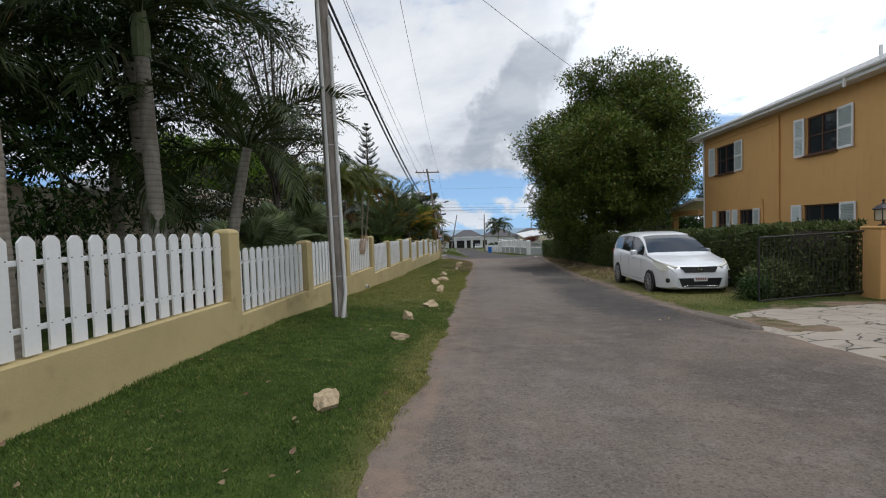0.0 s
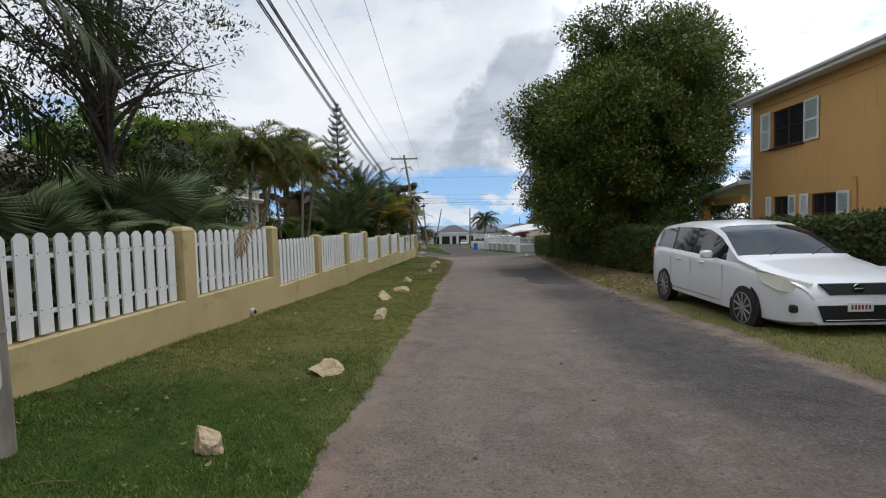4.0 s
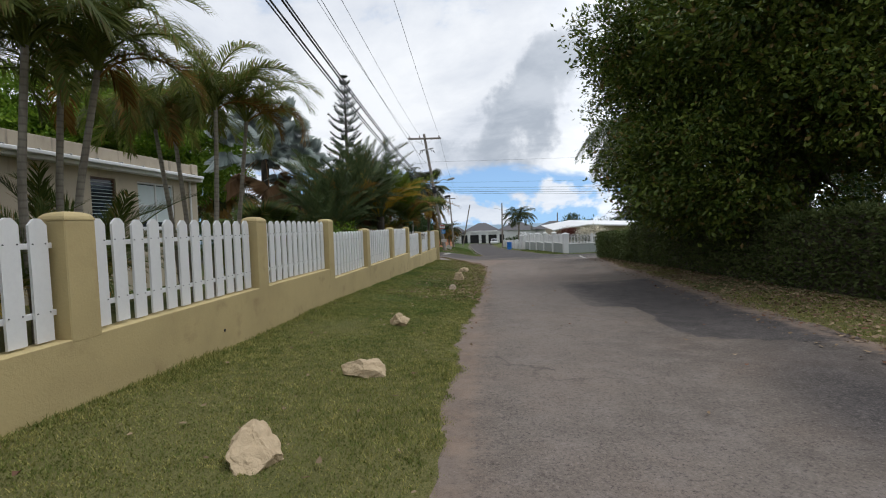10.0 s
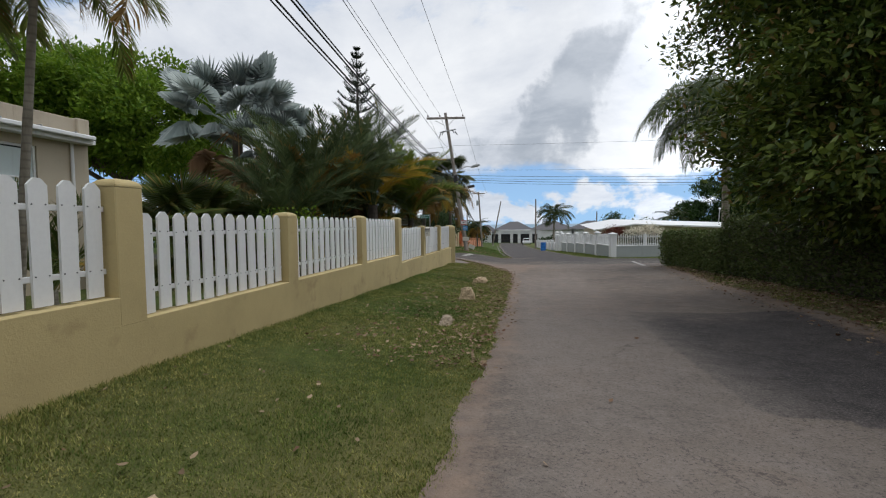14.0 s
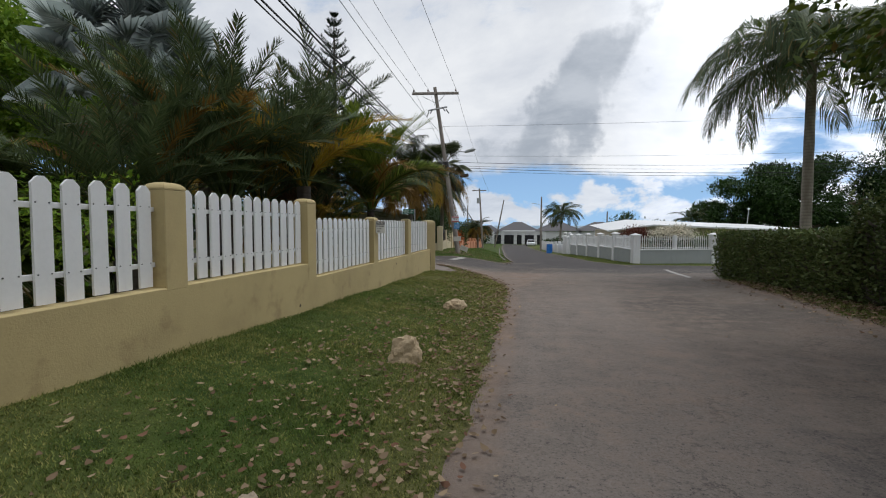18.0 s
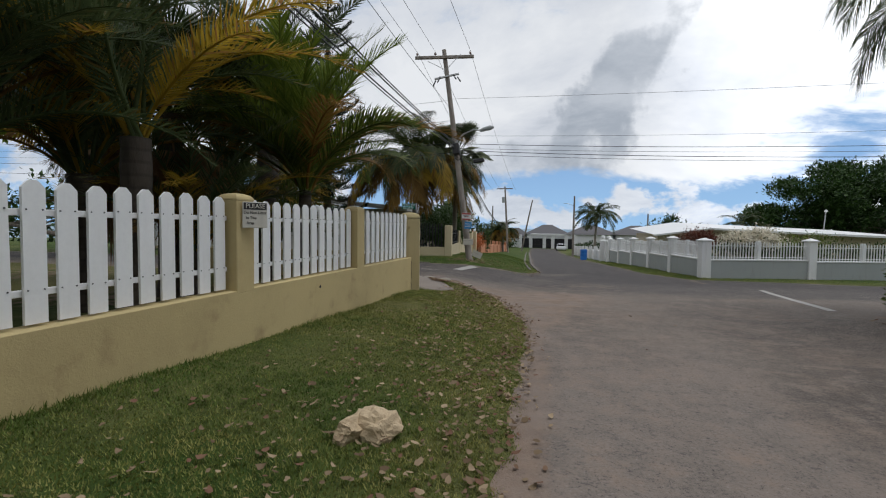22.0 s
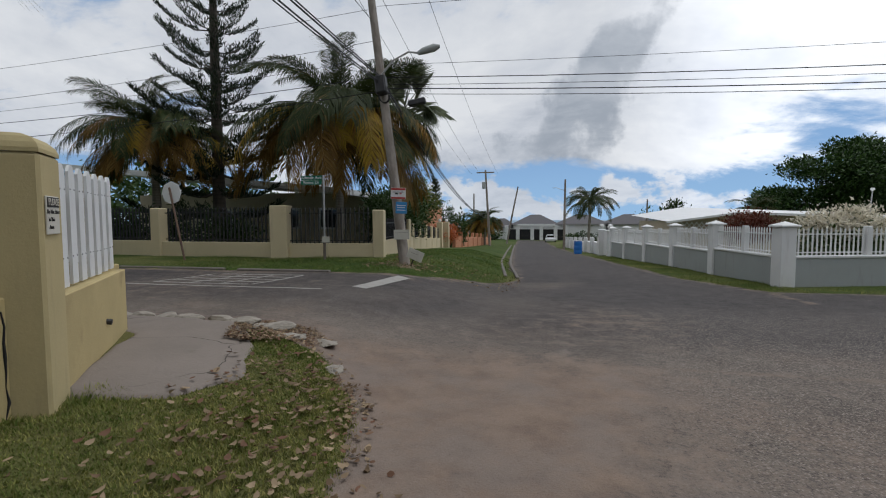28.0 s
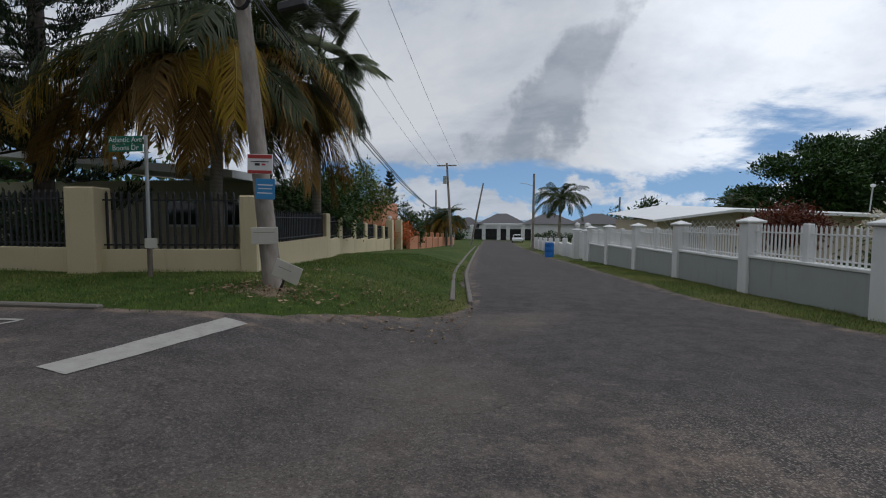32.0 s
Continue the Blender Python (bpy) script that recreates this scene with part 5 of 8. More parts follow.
# ---- apricot house ----
def window_unit(parent, at, w, h, leaves=2, face=-1, frame_m=None, bars=0):
    """A window set in a wall that faces -x (face=-1) or +x: frame, mullion and panes."""
    fm = frame_m or M_FRAME
    # black slab behind the panes stands in for the unlit room
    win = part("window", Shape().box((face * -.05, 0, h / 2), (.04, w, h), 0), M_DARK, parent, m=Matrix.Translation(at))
    s = Shape()
    for z in (.025, h - .025):
        s.box((face * .0, 0, z), (.07, w, .05), .006)
    for y in (-w / 2 + .025, w / 2 - .025):
        s.box((face * .0, y, h / 2), (.068, .05, h), .006)
    for k in range(1, leaves):
        s.box((face * .004, -w / 2 + w * k / leaves, h / 2), (.062, .05, h - .06), .006)
    for k in range(bars):
        s.box((face * .002, 0, h * (k + 1) / (bars + 1)), (.05, w - .06, .03), .004)
    part("window_frame", s, fm, win)
    for k in range(leaves):
        part("pane", Shape().box((face * -.012, -w / 2 + w * (k + .5) / leaves, h / 2), (.008, w / leaves - .05, h - .08)), M_PANE, win)
    return win


def shutter(parent, at, w, h, swing=0.0):
    """Louvred shutter, hinged at its far edge."""
    s = Shape()
    for y in (.03, w - .03):
        s.box((-.02, y, h / 2), (.04, .06, h), .005)
    for z in (.04, h / 2, h - .04):
        s.box((-.02, w / 2, z), (.038, w - .1, .08), .005)
    o = part("shutter", s, M_WHITE, parent, m=Matrix.Translation(at) @ Matrix.Rotation(radians(swing), 4, "Z"))
    sl = Shape()
    k = int((h - .16) / .045)
    for i in range(k):
        sl.box((0, 0, 0), (.012, w - .12, .05), 0, Matrix.Translation((-.02, w / 2, .1 + i * (h - .2) / max(k - 1, 1))) @ Matrix.Rotation(radians(35), 4, "Y"))
    part("louvres", sl, M_SHUT, o)
    return o


HX, HY0, HY1, HE = 11.45, 7.0, 24.05, 5.42
house = thing("apricot_house", (HX, 16, Z(HX, 16)), "two-storey apricot house with white shutters and pale metal roof", "house")
hm = house.matrix_basis.inverted()
OPEN = [(22.15, 3.52, 1.5, 1.26), (16.28, 3.52, 1.35, 1.26), (22.45, .62, .75, 1.22), (20.55, .62, 1.0, 1.22), (16.3, .62, 1.6, 1.22)]


def wall_with_openings(y0, y1, z0, z1, holes, t, m):
    """A wall in the y-z plane, thickness t to +x, with rectangular openings (y, z, w, h)."""
    ys = sorted({y0, y1, *[h[0] - h[2] / 2 for h in holes], *[h[0] + h[2] / 2 for h in holes]})
    zs = sorted({z0, z1, *[h[1] for h in holes], *[h[1] + h[3] for h in holes]})
    def solid(i, j):
        if not (0 <= i < len(ys) - 1 and 0 <= j < len(zs) - 1):
            return False
        y, z = (ys[i] + ys[i + 1]) / 2, (zs[j] + zs[j + 1]) / 2
        return not any(abs(y - h[0]) < h[2] / 2 and h[1] < z < h[1] + h[3] for h in holes)
    s = Shape()
    for i in range(len(ys) - 1):
        for j in range(len(zs) - 1):
            if not solid(i, j):
                continue
            a, b, c, d = ys[i], ys[i + 1], zs[j], zs[j + 1]
            V = [(x, y, z) for x in (0, t) for y in (a, b) for z in (c, d)]
            F = [(0, 1, 3, 2), (4, 6, 7, 5)]
            F += [] if solid(i - 1, j) else [(0, 4, 5, 1)]
            F += [] if solid(i + 1, j) else [(2, 3, 7, 6)]
            F += [] if solid(i, j - 1) else [(0, 2, 6, 4)]
            F += [] if solid(i, j + 1) else [(1, 5, 7, 3)]
            s.add(V, F, m)
    # weld the blocks into one wall
    at, ids, first = {}, [], []
    for p in s.v:
        key = tuple(round(c, 4) for c in p)
        if key not in at:
            at[key] = len(first)
            first.append(p)
        ids.append(at[key])
    s.v, s.f = first, [tuple(ids[i] for i in f) for f in s.f]
    return s


part("wall", wall_with_openings(HY0, HY1, -1.2, HE + .02, OPEN, .22, hm @ Matrix.Translation((HX, 0, 0))), M_ORANGE, house)
s = Shape()
s.box((HX + 5.1, HY1 - .11, 2.1), (9.76, .22, 6.62), 0, hm).box((HX + 5.1, HY0 + .11, 2.1), (9.76, .22, 6.62), 0, hm).box((HX + 10.0, 15.5, 2.1), (.22, 17.05, 6.62), 0, hm)
part("wall", s, M_ORANGE, house)
part("string_course", Shape().box((HX - .012, 21.1, HE - .36), (.03, 5.7, .05), .006, hm), M_ORANGE, house)
rx0, rx1, ry0, ry1, rz = HX - .48, HX + 10.6, HY0 - .48, HY1 + .48, HE + .1
rs = Shape()
cx = (rx0 + rx1) / 2
E0 = [(rx0, ry0, rz), (rx1, ry0, rz), (rx1, ry1, rz), (rx0, ry1, rz), (cx, ry0 + 5.2, rz + 2.3), (cx, ry1 - 5.2, rz + 2.3)]
rs.add(E0, [(0, 1, 4), (1, 2, 5, 4), (2, 3, 5), (3, 0, 4, 5), (3, 2, 1, 0)], hm)
roof = part("roof", rs, M_ROOFW, house)
ribs = Shape()
for y in np.arange(ry0 + .3, ry1, .42):
    k = min(1, (y - ry0) / 5.2, (ry1 - y) / 5.2)
    ribs.tube([(rx0, y, rz + .014), (rx0 + (cx - rx0) * k, y, rz + .014 + 2.3 * k)], .018, 4, True, hm)
part("standing_seams", ribs, M_ROOFW, roof)
fs = Shape().box((rx0 - .01, (ry0 + ry1) / 2, rz - .1), (.03, ry1 - ry0, .2), .004, hm).box((cx, ry1 + .01, rz - .1), (rx1 - rx0, .03, .2), .004, hm)
part("fascia", fs, M_WHITE, house)
part("gutter", Shape().tube([(rx0 - .07, ry0, rz - .04), (rx0 - .07, ry1, rz - .04)], .06, 8, True, hm), M_WHITE, house, smooth=True)
part("soffit", Shape().box((rx0 + .24, (ry0 + ry1) / 2, rz - .17), (.47, ry1 - ry0 - .04, .02), 0, hm), M_WHITE, house)
part("downpipe", Shape().tube([(HX - .06, 18.35, HE - .2), (HX - .06, 18.35, 2.4), (HX - .06, 18.35, -.4)], .045, 8, True, hm), M_ORANGE, house, smooth=True)
part("downpipe", Shape().tube([(HX - .06, 23.95, HE - .1), (HX - .06, 23.95, -.4)], .04, 8, True, hm), M_WHITE, house, smooth=True)
part("gutter_outlet", Shape().box((rx0 - .06, 14.6, rz - .2), (.07, .07, .32), .01, hm), M_WHITE, house)
part("vent_pipe", Shape().tube([(HX + 1.2, 15.5, rz + .5), (HX + 1.2, 15.5, rz + 1.1)], .05, 8, True, hm), M_WHITE, house)
part("wall_pipe", Shape().tube([(HX - .02, 19.45, 2.2), (HX - .05, 19.35, 2.2), (HX - .05, 19.3, 1.0)], .035, 8, True, hm), M_ORANGE, house)
for y, z, w, h in OPEN:
    window_unit(house, hm @ Vector((HX + .08, y, z)), w, h, 2, bars=1)
    part("window_sill", Shape().box((HX - .03, y, z - .03), (.16, w + .1, .06), .008, hm), M_FRAME if z > 2 else M_WHITE, house)
for y, z, w, h in OPEN:
    sw = min(.68, w / 2)
    shutter(house, hm @ Vector((HX - .025, y - w / 2 - .02, z - .02)), sw, h + .04, 176)
    shutter(house, hm @ Vector((HX - .025, y + w / 2 + .04, z - .02)), sw * .6, h + .04, 12)
# porch with a low roof at the far end
ps = Shape()
ps.add([(11.0, 24.06, 2.55), (17, 24.06, 2.55), (17, 27.6, 2.05), (11.0, 27.6, 2.05), (11.0, 24.06, 2.4), (17, 24.06, 2.4), (17, 27.6, 1.9), (11.0, 27.6, 1.9)], [(0, 1, 2, 3), (7, 6, 5, 4), (0, 3, 7, 4), (2, 1, 5, 6), (3, 2, 6, 7), (1, 0, 4, 5)], hm)
part("porch_roof", ps, M_ROOFW, house)
part("porch_beam", Shape().box((11.35, 25.85, 1.85), (.25, 3.2, .3), .01, hm), M_ORANGE, house)
for x in (11.35, 14.5):
    part("porch_column", Shape().box((x, 27.2, .4), (.3, .3, 2.8), .015, hm), M_ORANGE, house)

# ---- driveway, gate and gate pillar ----
xs, ys = axis_steps([(4.1, .05), (6.5, .2), (8, .4), (14, .5)]), axis_steps([(-14, .5), (2, .15), (5.5, .05), (10.0, .3), (10.4, .3)])
solo("driveway", sheet(xs, ys, lambda X, Y: land(X, Y) + .045 * sstep((X - 4.1) / .6) + .010 * fbm(X, Y, 1.4, 21), {}, lambda X, Y: (Y < np.minimum(9.7, 8.35 + .62 * (X - 4.3)) + .22 * fbm(X, Y, 2.2, 22) + .10 * fbm(X, Y, 8, 24)) & (X > 4.28 + .08 * fbm(X, Y, 3.1, 23) + .05 * fbm(X, Y, 9, 28))), M_DRIVE, "cracked pale concrete driveway apron", "driveway", kind="structure")
pil = thing("gate_pillar", (8.85, 10.75, Z(8.8, 10.7)), "square apricot gate pillar with a flat cap", "pillar")
part("shaft", Shape().box((0, 0, .72), (.5, .5, 1.64), .015), M_ORANGE, pil)
part("cap", Shape().box((0, 0, 1.57), (.56, .56, .06), .015), M_ORANGE, pil)
lan = thing("gate_lantern", (8.85, 10.75, Z(8.8, 10.7) + 1.6), "black iron lantern with glass sides on the pillar", "lamp")
part("base", Shape().lathe([(.1, 0), (.1, .02), (.03, .04), (.03, .1)], 10), M_BLACK, lan)
part("cage", Shape().box((0, 0, .12), (.2, .2, .02)).box((0, 0, .36), (.26, .26, .02)).box((.1, .1, .24), (.014, .014, .24)).box((-.1, .1, .24), (.014, .014, .24)).box((.1, -.1, .24), (.014, .014, .24)).box((-.1, -.1, .24), (.014, .014, .24)), M_BLACK, lan)
part("glass", Shape().box((0, 0, .24), (.18, .18, .22)), glassy("lantern_glass", (0.5, 0.45, 0.35), .1), lan)
part("roof", Shape().lathe([(.19, .37), (.12, .43), (.05, .47), (.02, .5), (.02, .53), (.035, .55), (.005, .58)], 8), M_BLACK, lan)
gate = thing("metal_gate", (6.0, 10.3, Z(6.4, 10.2)), "open black tubular gate leaf in front of the hedge", "gate", turn=14)
s = Shape()
for z in (.08, 1.42):
    s.tube([(0, 0, z), (2.75, 0, z + .06)], .022, 6)
for x in (0, 2.75):
    s.tube([(x, 0, .06), (x, 0, 1.44)], .022, 6)
part("gate_frame", s, M_BLACK, gate)
for k in range(27):
    part("bar", Shape().tube([(.1 + k * .098, 0, .1), (.1 + k * .098, 0, 1.4)], .006, 5), M_BLACK, gate)
part("hinge", Shape().box((2.78, 0, 1.2), (.06, .03, .05), .004), M_BLACK, gate)
part("hinge", Shape().box((2.78, 0, .3), (.06, .03, .05), .004), M_BLACK, gate)


# ---- parked people carrier ----
M_CAR, cnt, cn, cl, cb = shader("white_car_paint")
cb.inputs["Base Color"].default_value, cb.inputs["Roughness"].default_value = (0.72, 0.73, 0.75, 1), 0.28
cb.inputs["Coat Weight"].default_value, cb.inputs["Coat Roughness"].default_value = 0.6, 0.05
cl.new(mixc(cnt, rampf(cnt, tex(cnt, 2.5, 5, .6), .45, .8, 0, .25), (0.74, 0.75, 0.77), (0.56, 0.54, 0.50)), cb.inputs["Base Color"])
M_CGLASS = glassy("car_glass", (0.012, 0.014, 0.016), .04, .75)
M_RUB = paint("rubber", (0.02, 0.02, 0.021), .8, .3, 6)
M_RIM = paint("alloy", (0.36, 0.36, 0.37), .35, .3, 8, 40, .05, .5)
M_PLAST = paint("black_plastic", (0.015, 0.015, 0.016), .5, .1)
M_LAMPG = glassy("headlamp_glass", (0.62, 0.60, 0.50), .08)
M_RED = glassy("tail_lamp", (0.30, 0.012, 0.012), .1)
M_CHROME = paint("chrome", (0.75, 0.75, 0.75), .12, .1, 5, 40, .02, 1.0)


def car_section(s):
    """Half outline of the body at s metres from the nose: (half width, height) from sill to the roof's middle."""
    hw = float(np.interp(s, (0, .12, .4, .9, 1.6, 3.6, 4.5, 4.78, 4.87), (.60, .74, .86, .915, .925, .925, .90, .84, .72)))
    bonnet = float(np.interp(s, (0, .06, .25, .8, 1.28, 1.5), (.62, .74, .86, .985, 1.075, 1.10)))
    belt = float(np.interp(s, (0, .06, .25, .8, 1.3, 2.0, 4.0, 4.87), (.60, .70, .80, .90, .985, 1.02, 1.10, 1.10)))
    top = bonnet if s < 1.22 else float(np.interp(s, (1.22, 1.9, 2.35, 2.9, 3.6, 4.25, 4.55, 4.74, 4.87), (1.065, 1.47, 1.63, 1.675, 1.665, 1.61, 1.54, 1.20, .95)))
    top = max(top, belt + .004)
    g = min(1.0, max(0.0, (top - belt) / .55))
    rw = hw - .02 - .22 * g
    sill = float(np.interp(s, (0, .15, .5, 4.4, 4.75, 4.87), (.26, .22, .20, .22, .28, .40)))
    return [(hw - .12, sill), (hw - .015, sill + .05), (hw, sill + .18), (hw + .0, .62 if s > .1 else .5), (hw - .012, belt - .07), (hw - .045, belt), (hw - .07, belt + .02 * g + .002), (rw + .045 * g, belt + (top - belt) * .80 + .003), (rw - .02, belt + (top - belt) * .93 + .004), (rw * .72, belt + (top - belt) * .985 + .005), (rw * .36, top + .006), (0, top + .008)]


car = thing("people_carrier", (5.72, 13.2, Z(5.6, 14.5) - .02), "white parked people carrier with dark windows on the grass verge", "car", turn=-1.2)
ST = sorted({0, .04, .1, .18, .3, .45, .6, .75, .9, 1.05, 1.22, 1.3, 1.45, 1.6, 1.75, 1.9, 2.05, 2.2, 2.35, 2.6, 2.7, 2.78, 3.1, 3.5, 3.6, 3.68, 4.0, 4.25, 4.4, 4.52, 4.64, 4.74, 4.82, 4.87})
NOSE = -.98


def grid_faces(pick):
    V, F, seen = [], [], {}
    sec = [car_section(s) for s in ST]
    def vid(i, j, sd):
        if j == 11:
            sd = 1
        if (i, j, sd) not in seen:
            seen[(i, j, sd)] = len(V)
            w, z = sec[i][j]
            V.append((sd * w, NOSE + ST[i], z))
        return seen[(i, j, sd)]
    for i in range(len(ST) - 1):
        for j in range(11):
            if pick(i, j):
                for sd in (1, -1):
                    q = (vid(i, j, sd), vid(i + 1, j, sd), vid(i + 1, j + 1, sd), vid(i, j + 1, sd))
                    F.append(q if sd > 0 else q[::-1])
    return V, F


def glass_kind(i, j):
    s = (ST[i] + ST[i + 1]) / 2
    if j == 6 and 1.62 < s < 4.5:
        if 2.70 < s < 2.78 or 3.60 < s < 3.68:
            return "pillar"
        return "side"
    if j >= 8 and 1.30 < s < 2.20:
        return "front"
    if j >= 8 and 4.52 < s < 4.74:
        return "rear"
    return ""


V, F = grid_faces(lambda i, j: glass_kind(i, j) == "")
body = Shape().add(V, F)
sec0, sec1 = car_section(0), car_section(4.87)
for sec, y, flip in ((sec0, NOSE, False), (sec1, NOSE + 4.87, True)):
    ring = [(w, y, z) for w, z in sec] + [(-w, y, z) for w, z in reversed(sec[:-1])]
    body.add(ring, [tuple(range(len(ring)))[::-1] if not flip else tuple(range(len(ring)))])
low = [(car_section(s)[0][0], NOSE + s, car_section(s)[0][1]) for s in ST]
body.add([p for p in low] + [(-p[0], p[1], p[2]) for p in low], [(i, len(low) + i, len(low) + i + 1, i + 1) for i in range(len(low) - 1)])
bme = body.mesh("body")
bm = bmesh.new()
bm.from_mesh(bme)
bmesh.ops.remove_doubles(bm, verts=bm.verts, dist=.0004)
bmesh.ops.recalc_face_normals(bm, faces=bm.faces)
bm.to_mesh(bme)
bm.free()
bme.polygons.foreach_set("use_smooth", np.ones(len(bme.polygons), bool))
bme.set_sharp_from_angle(angle=radians(40))
part("body", bme, M_CAR, car)


def outward(V, F):
    """Turn each face of the glass to look away from the car's middle."""
    out = []
    for f in F:
        p = [Vector(V[k]) for k in f]
        n_ = (p[1] - p[0]).cross(p[2] - p[0])
        c_ = sum(p, Vector()) / len(p) - Vector((0, NOSE + 2.7, .6))
        out.append(f if n_.dot(c_) > 0 else f[::-1])
    return out


for nm, key in (("side_windows", "side"), ("windscreen", "front"), ("rear_window", "rear"), ("window_pillars", "pillar")):
    V, F = grid_faces(lambda i, j: glass_kind(i, j) == key)
    F = outward(V, F)
    if nm == "side_windows":
        for sd in (1, -1):
            idx = [k for k, p in enumerate(V) if p[0] * sd > 0]
            mp = {k: n for n, k in enumerate(idx)}
            part("side_window", Shape().add([V[k] for k in idx], [tuple(mp[a] for a in f) for f in F if f[0] in mp]), M_CGLASS, car, smooth=True)
    else:
        part(nm[:-1] if nm.endswith("s") else nm, Shape().add(V, F), M_PLAST if key == "pillar" else M_CGLASS, car, smooth=True)
AX = (0.0, 2.95)
for y in AX:
    for sd in (1, -1):
        part("wheel_arch", Shape().tube([(sd * .80, y, .335), (sd * .929, y, .345)], .375, 28), M_PLAST, car)
        wh = part("wheel", Shape().tube([(sd * .74, y, .335), (sd * .76, y, .335), (sd * .92, y, .335), (sd * .937, y, .335)], [.30, .335, .335, .31], 28), M_RUB, car, smooth=True)
        rim = Shape().tube([(sd * .936, y, .335), (sd * .941, y, .335)], .235, 24)
        part("rim_well", rim, M_PLAST, wh)
        sp = Shape()
        for k in range(10):
            a = k * math.pi / 5
            sp.box((sd * .943, 0, .12), (.016, .035, .2), .006, Matrix.Translation((0, y, .335)) @ Matrix.Rotation(a, 4, "X"))
        sp.tube([(sd * .935, y, .335), (sd * .956, y, .335)], .055, 14)
        sp.lathe([(.222, 0), (.238, 0), (.238, .014), (.222, .014)], 28, Matrix.Translation((sd * .936, y, .335)) @ Matrix.Rotation(radians(90 * sd), 4, "Y"), False)
        part("rim", sp, M_RIM, wh)
for sd in (1, -1):
    mir = part("mirror", Shape().box((sd * 1.03, .93, 1.10), (.2, .12, .14), .035), M_CAR, car, smooth=True)
    part("mirror_stalk", Shape().box((sd * .92, .95, 1.05), (.1, .05, .04), .01), M_PLAST, mir)
    hl = Shape()
    pts = [(.53, -.895, .80), (.76, -.71, .875), (.895, -.28, .955), (.893, -.24, .92), (.895, -.42, .78), (.83, -.72, .685), (.64, -.885, .69)]
    hl.add([(sd * (x + .012), y - .012, z) for x, y, z in pts] + [(sd * (x - .08), y + .08, z) for x, y, z in pts], [tuple(range(7)) if sd < 0 else tuple(range(6, -1, -1))] + [(i, (i + 1) % 7, 7 + (i + 1) % 7, 7 + i) for i in range(7)])
    part("headlight", hl, M_LAMPG, car)
    part("fog_recess", Shape().box((sd * .71, -.845, .46), (.15, .09, .11), .02, Matrix.Identity(4)), M_PLAST, car)
    part("tail_light", Shape().box((sd * .80, 3.77, .98), (.1, .14, .26), .03), M_RED, car, smooth=True)
    for y in (1.35, 2.25):
        part("door_handle", Shape().box((sd * .93, y, .93), (.03, .2, .035), .012), M_CAR, car, smooth=True)
    dl = Shape()
    for y in (.62, 1.76, 2.62):
        dl.box((sd * .9235, y, .66), (.004, .005, .60), 0)
    dl.box((sd * .921, 1.7, .345), (.008, 2.1, .008), 0)
    part("door_gaps", dl, M_PLAST, car)
gr = Shape().add([(-.44, -.945, .80), (.44, -.945, .80), (.36, -.985, .66), (-.36, -.985, .66), (-.44, -.86, .80), (.44, -.86, .80), (.36, -.88, .66), (-.36, -.88, .66)], [(0, 3, 2, 1), (0, 1, 5, 4), (3, 7, 6, 2), (1, 2, 6, 5), (0, 4, 7, 3)])
part("grille", gr, M_PLAST, car)
part("badge", Shape().lathe([(.062, 0), (.075, 0), (.075, .016), (.062, .016)], 20, Matrix.Translation((0, -.985, .735)) @ Matrix.Rotation(radians(-80), 4, "X")).box((0, -.985, .738), (.11, .012, .02), .004), M_CHROME, car)
part("lower_intake", Shape().add([(x * k, y, z) for y in (-1.006, -.86) for x, z in ((-.52, .52), (.52, .52), (.44, .30), (-.44, .30)) for k in (1,)], [(0, 3, 2, 1), (0, 1, 5, 4), (3, 7, 6, 2), (1, 2, 6, 5), (0, 4, 7, 3)]), M_PLAST, car)
part("bumper_strip", Shape().box((0, -.985, .325), (.86, .05, .022), .01), M_CHROME, car)
npl = part("number_plate", Shape().box((0, -1.016, .50), (.32, .015, .12), .004), M_WHITE, car, "white plate with unreadable dark characters")
pb = Shape()
for k in range(6):
    pb.box((-.11 + k * .044, -1.0245, .50), (.026, .003, .06), 0)
part("plate_bars", pb, paint("plate_ink", (.25, .04, .04), .6, .1), npl)
for a in (-.35, .3):
    part("wiper", Shape().tube([(a, .30, 1.105), (a + .28, .47, 1.20), (a + .5, .50, 1.215)], .009, 5), M_PLAST, car)
part("roof_aerial", Shape().tube([(0, 3.2, 1.66), (0, 3.35, 1.80)], .006, 5), M_PLAST, car)


# ---- beige house behind the fence ----
bh = thing("beige_house", (-9.0, 22, Z(-9, 22)), "low beige rendered house with white fascia and parapet", "house")
bi = bh.matrix_basis.inverted()
BX, BY0, BY1, BT = -9.95, 11.0, 30.05, 2.55
OPB = [(28.05, 1.0, 1.57, 1.36), (26.05, 1.05, .82, 1.3), (21.0, 1.0, 1.57, 1.36), (17.5, 1.0, 1.57, 1.36)]
wm = bi @ Matrix.Translation((BX, 0, 0)) @ Matrix.Diagonal((-1, 1, 1, 1))
part("wall", wall_with_openings(BY0, BY1, -1.0, BT, OPB, .2, wm), M_BEIGE, bh)
part("wall", Shape().box((BX - 4.1, BY1 - .1, .77), (7.8, .2, 3.55), 0, bi).box((BX - 4.1, BY0 + .1, .77), (7.8, .2, 3.55), 0, bi), M_BEIGE, bh)
LB, MB = BY1 - BY0, (BY0 + BY1) / 2
part("fascia", Shape().box((BX + .13, MB, BT + .05), (.26, LB - .04, .10), .01, bi), M_WHITE, bh)
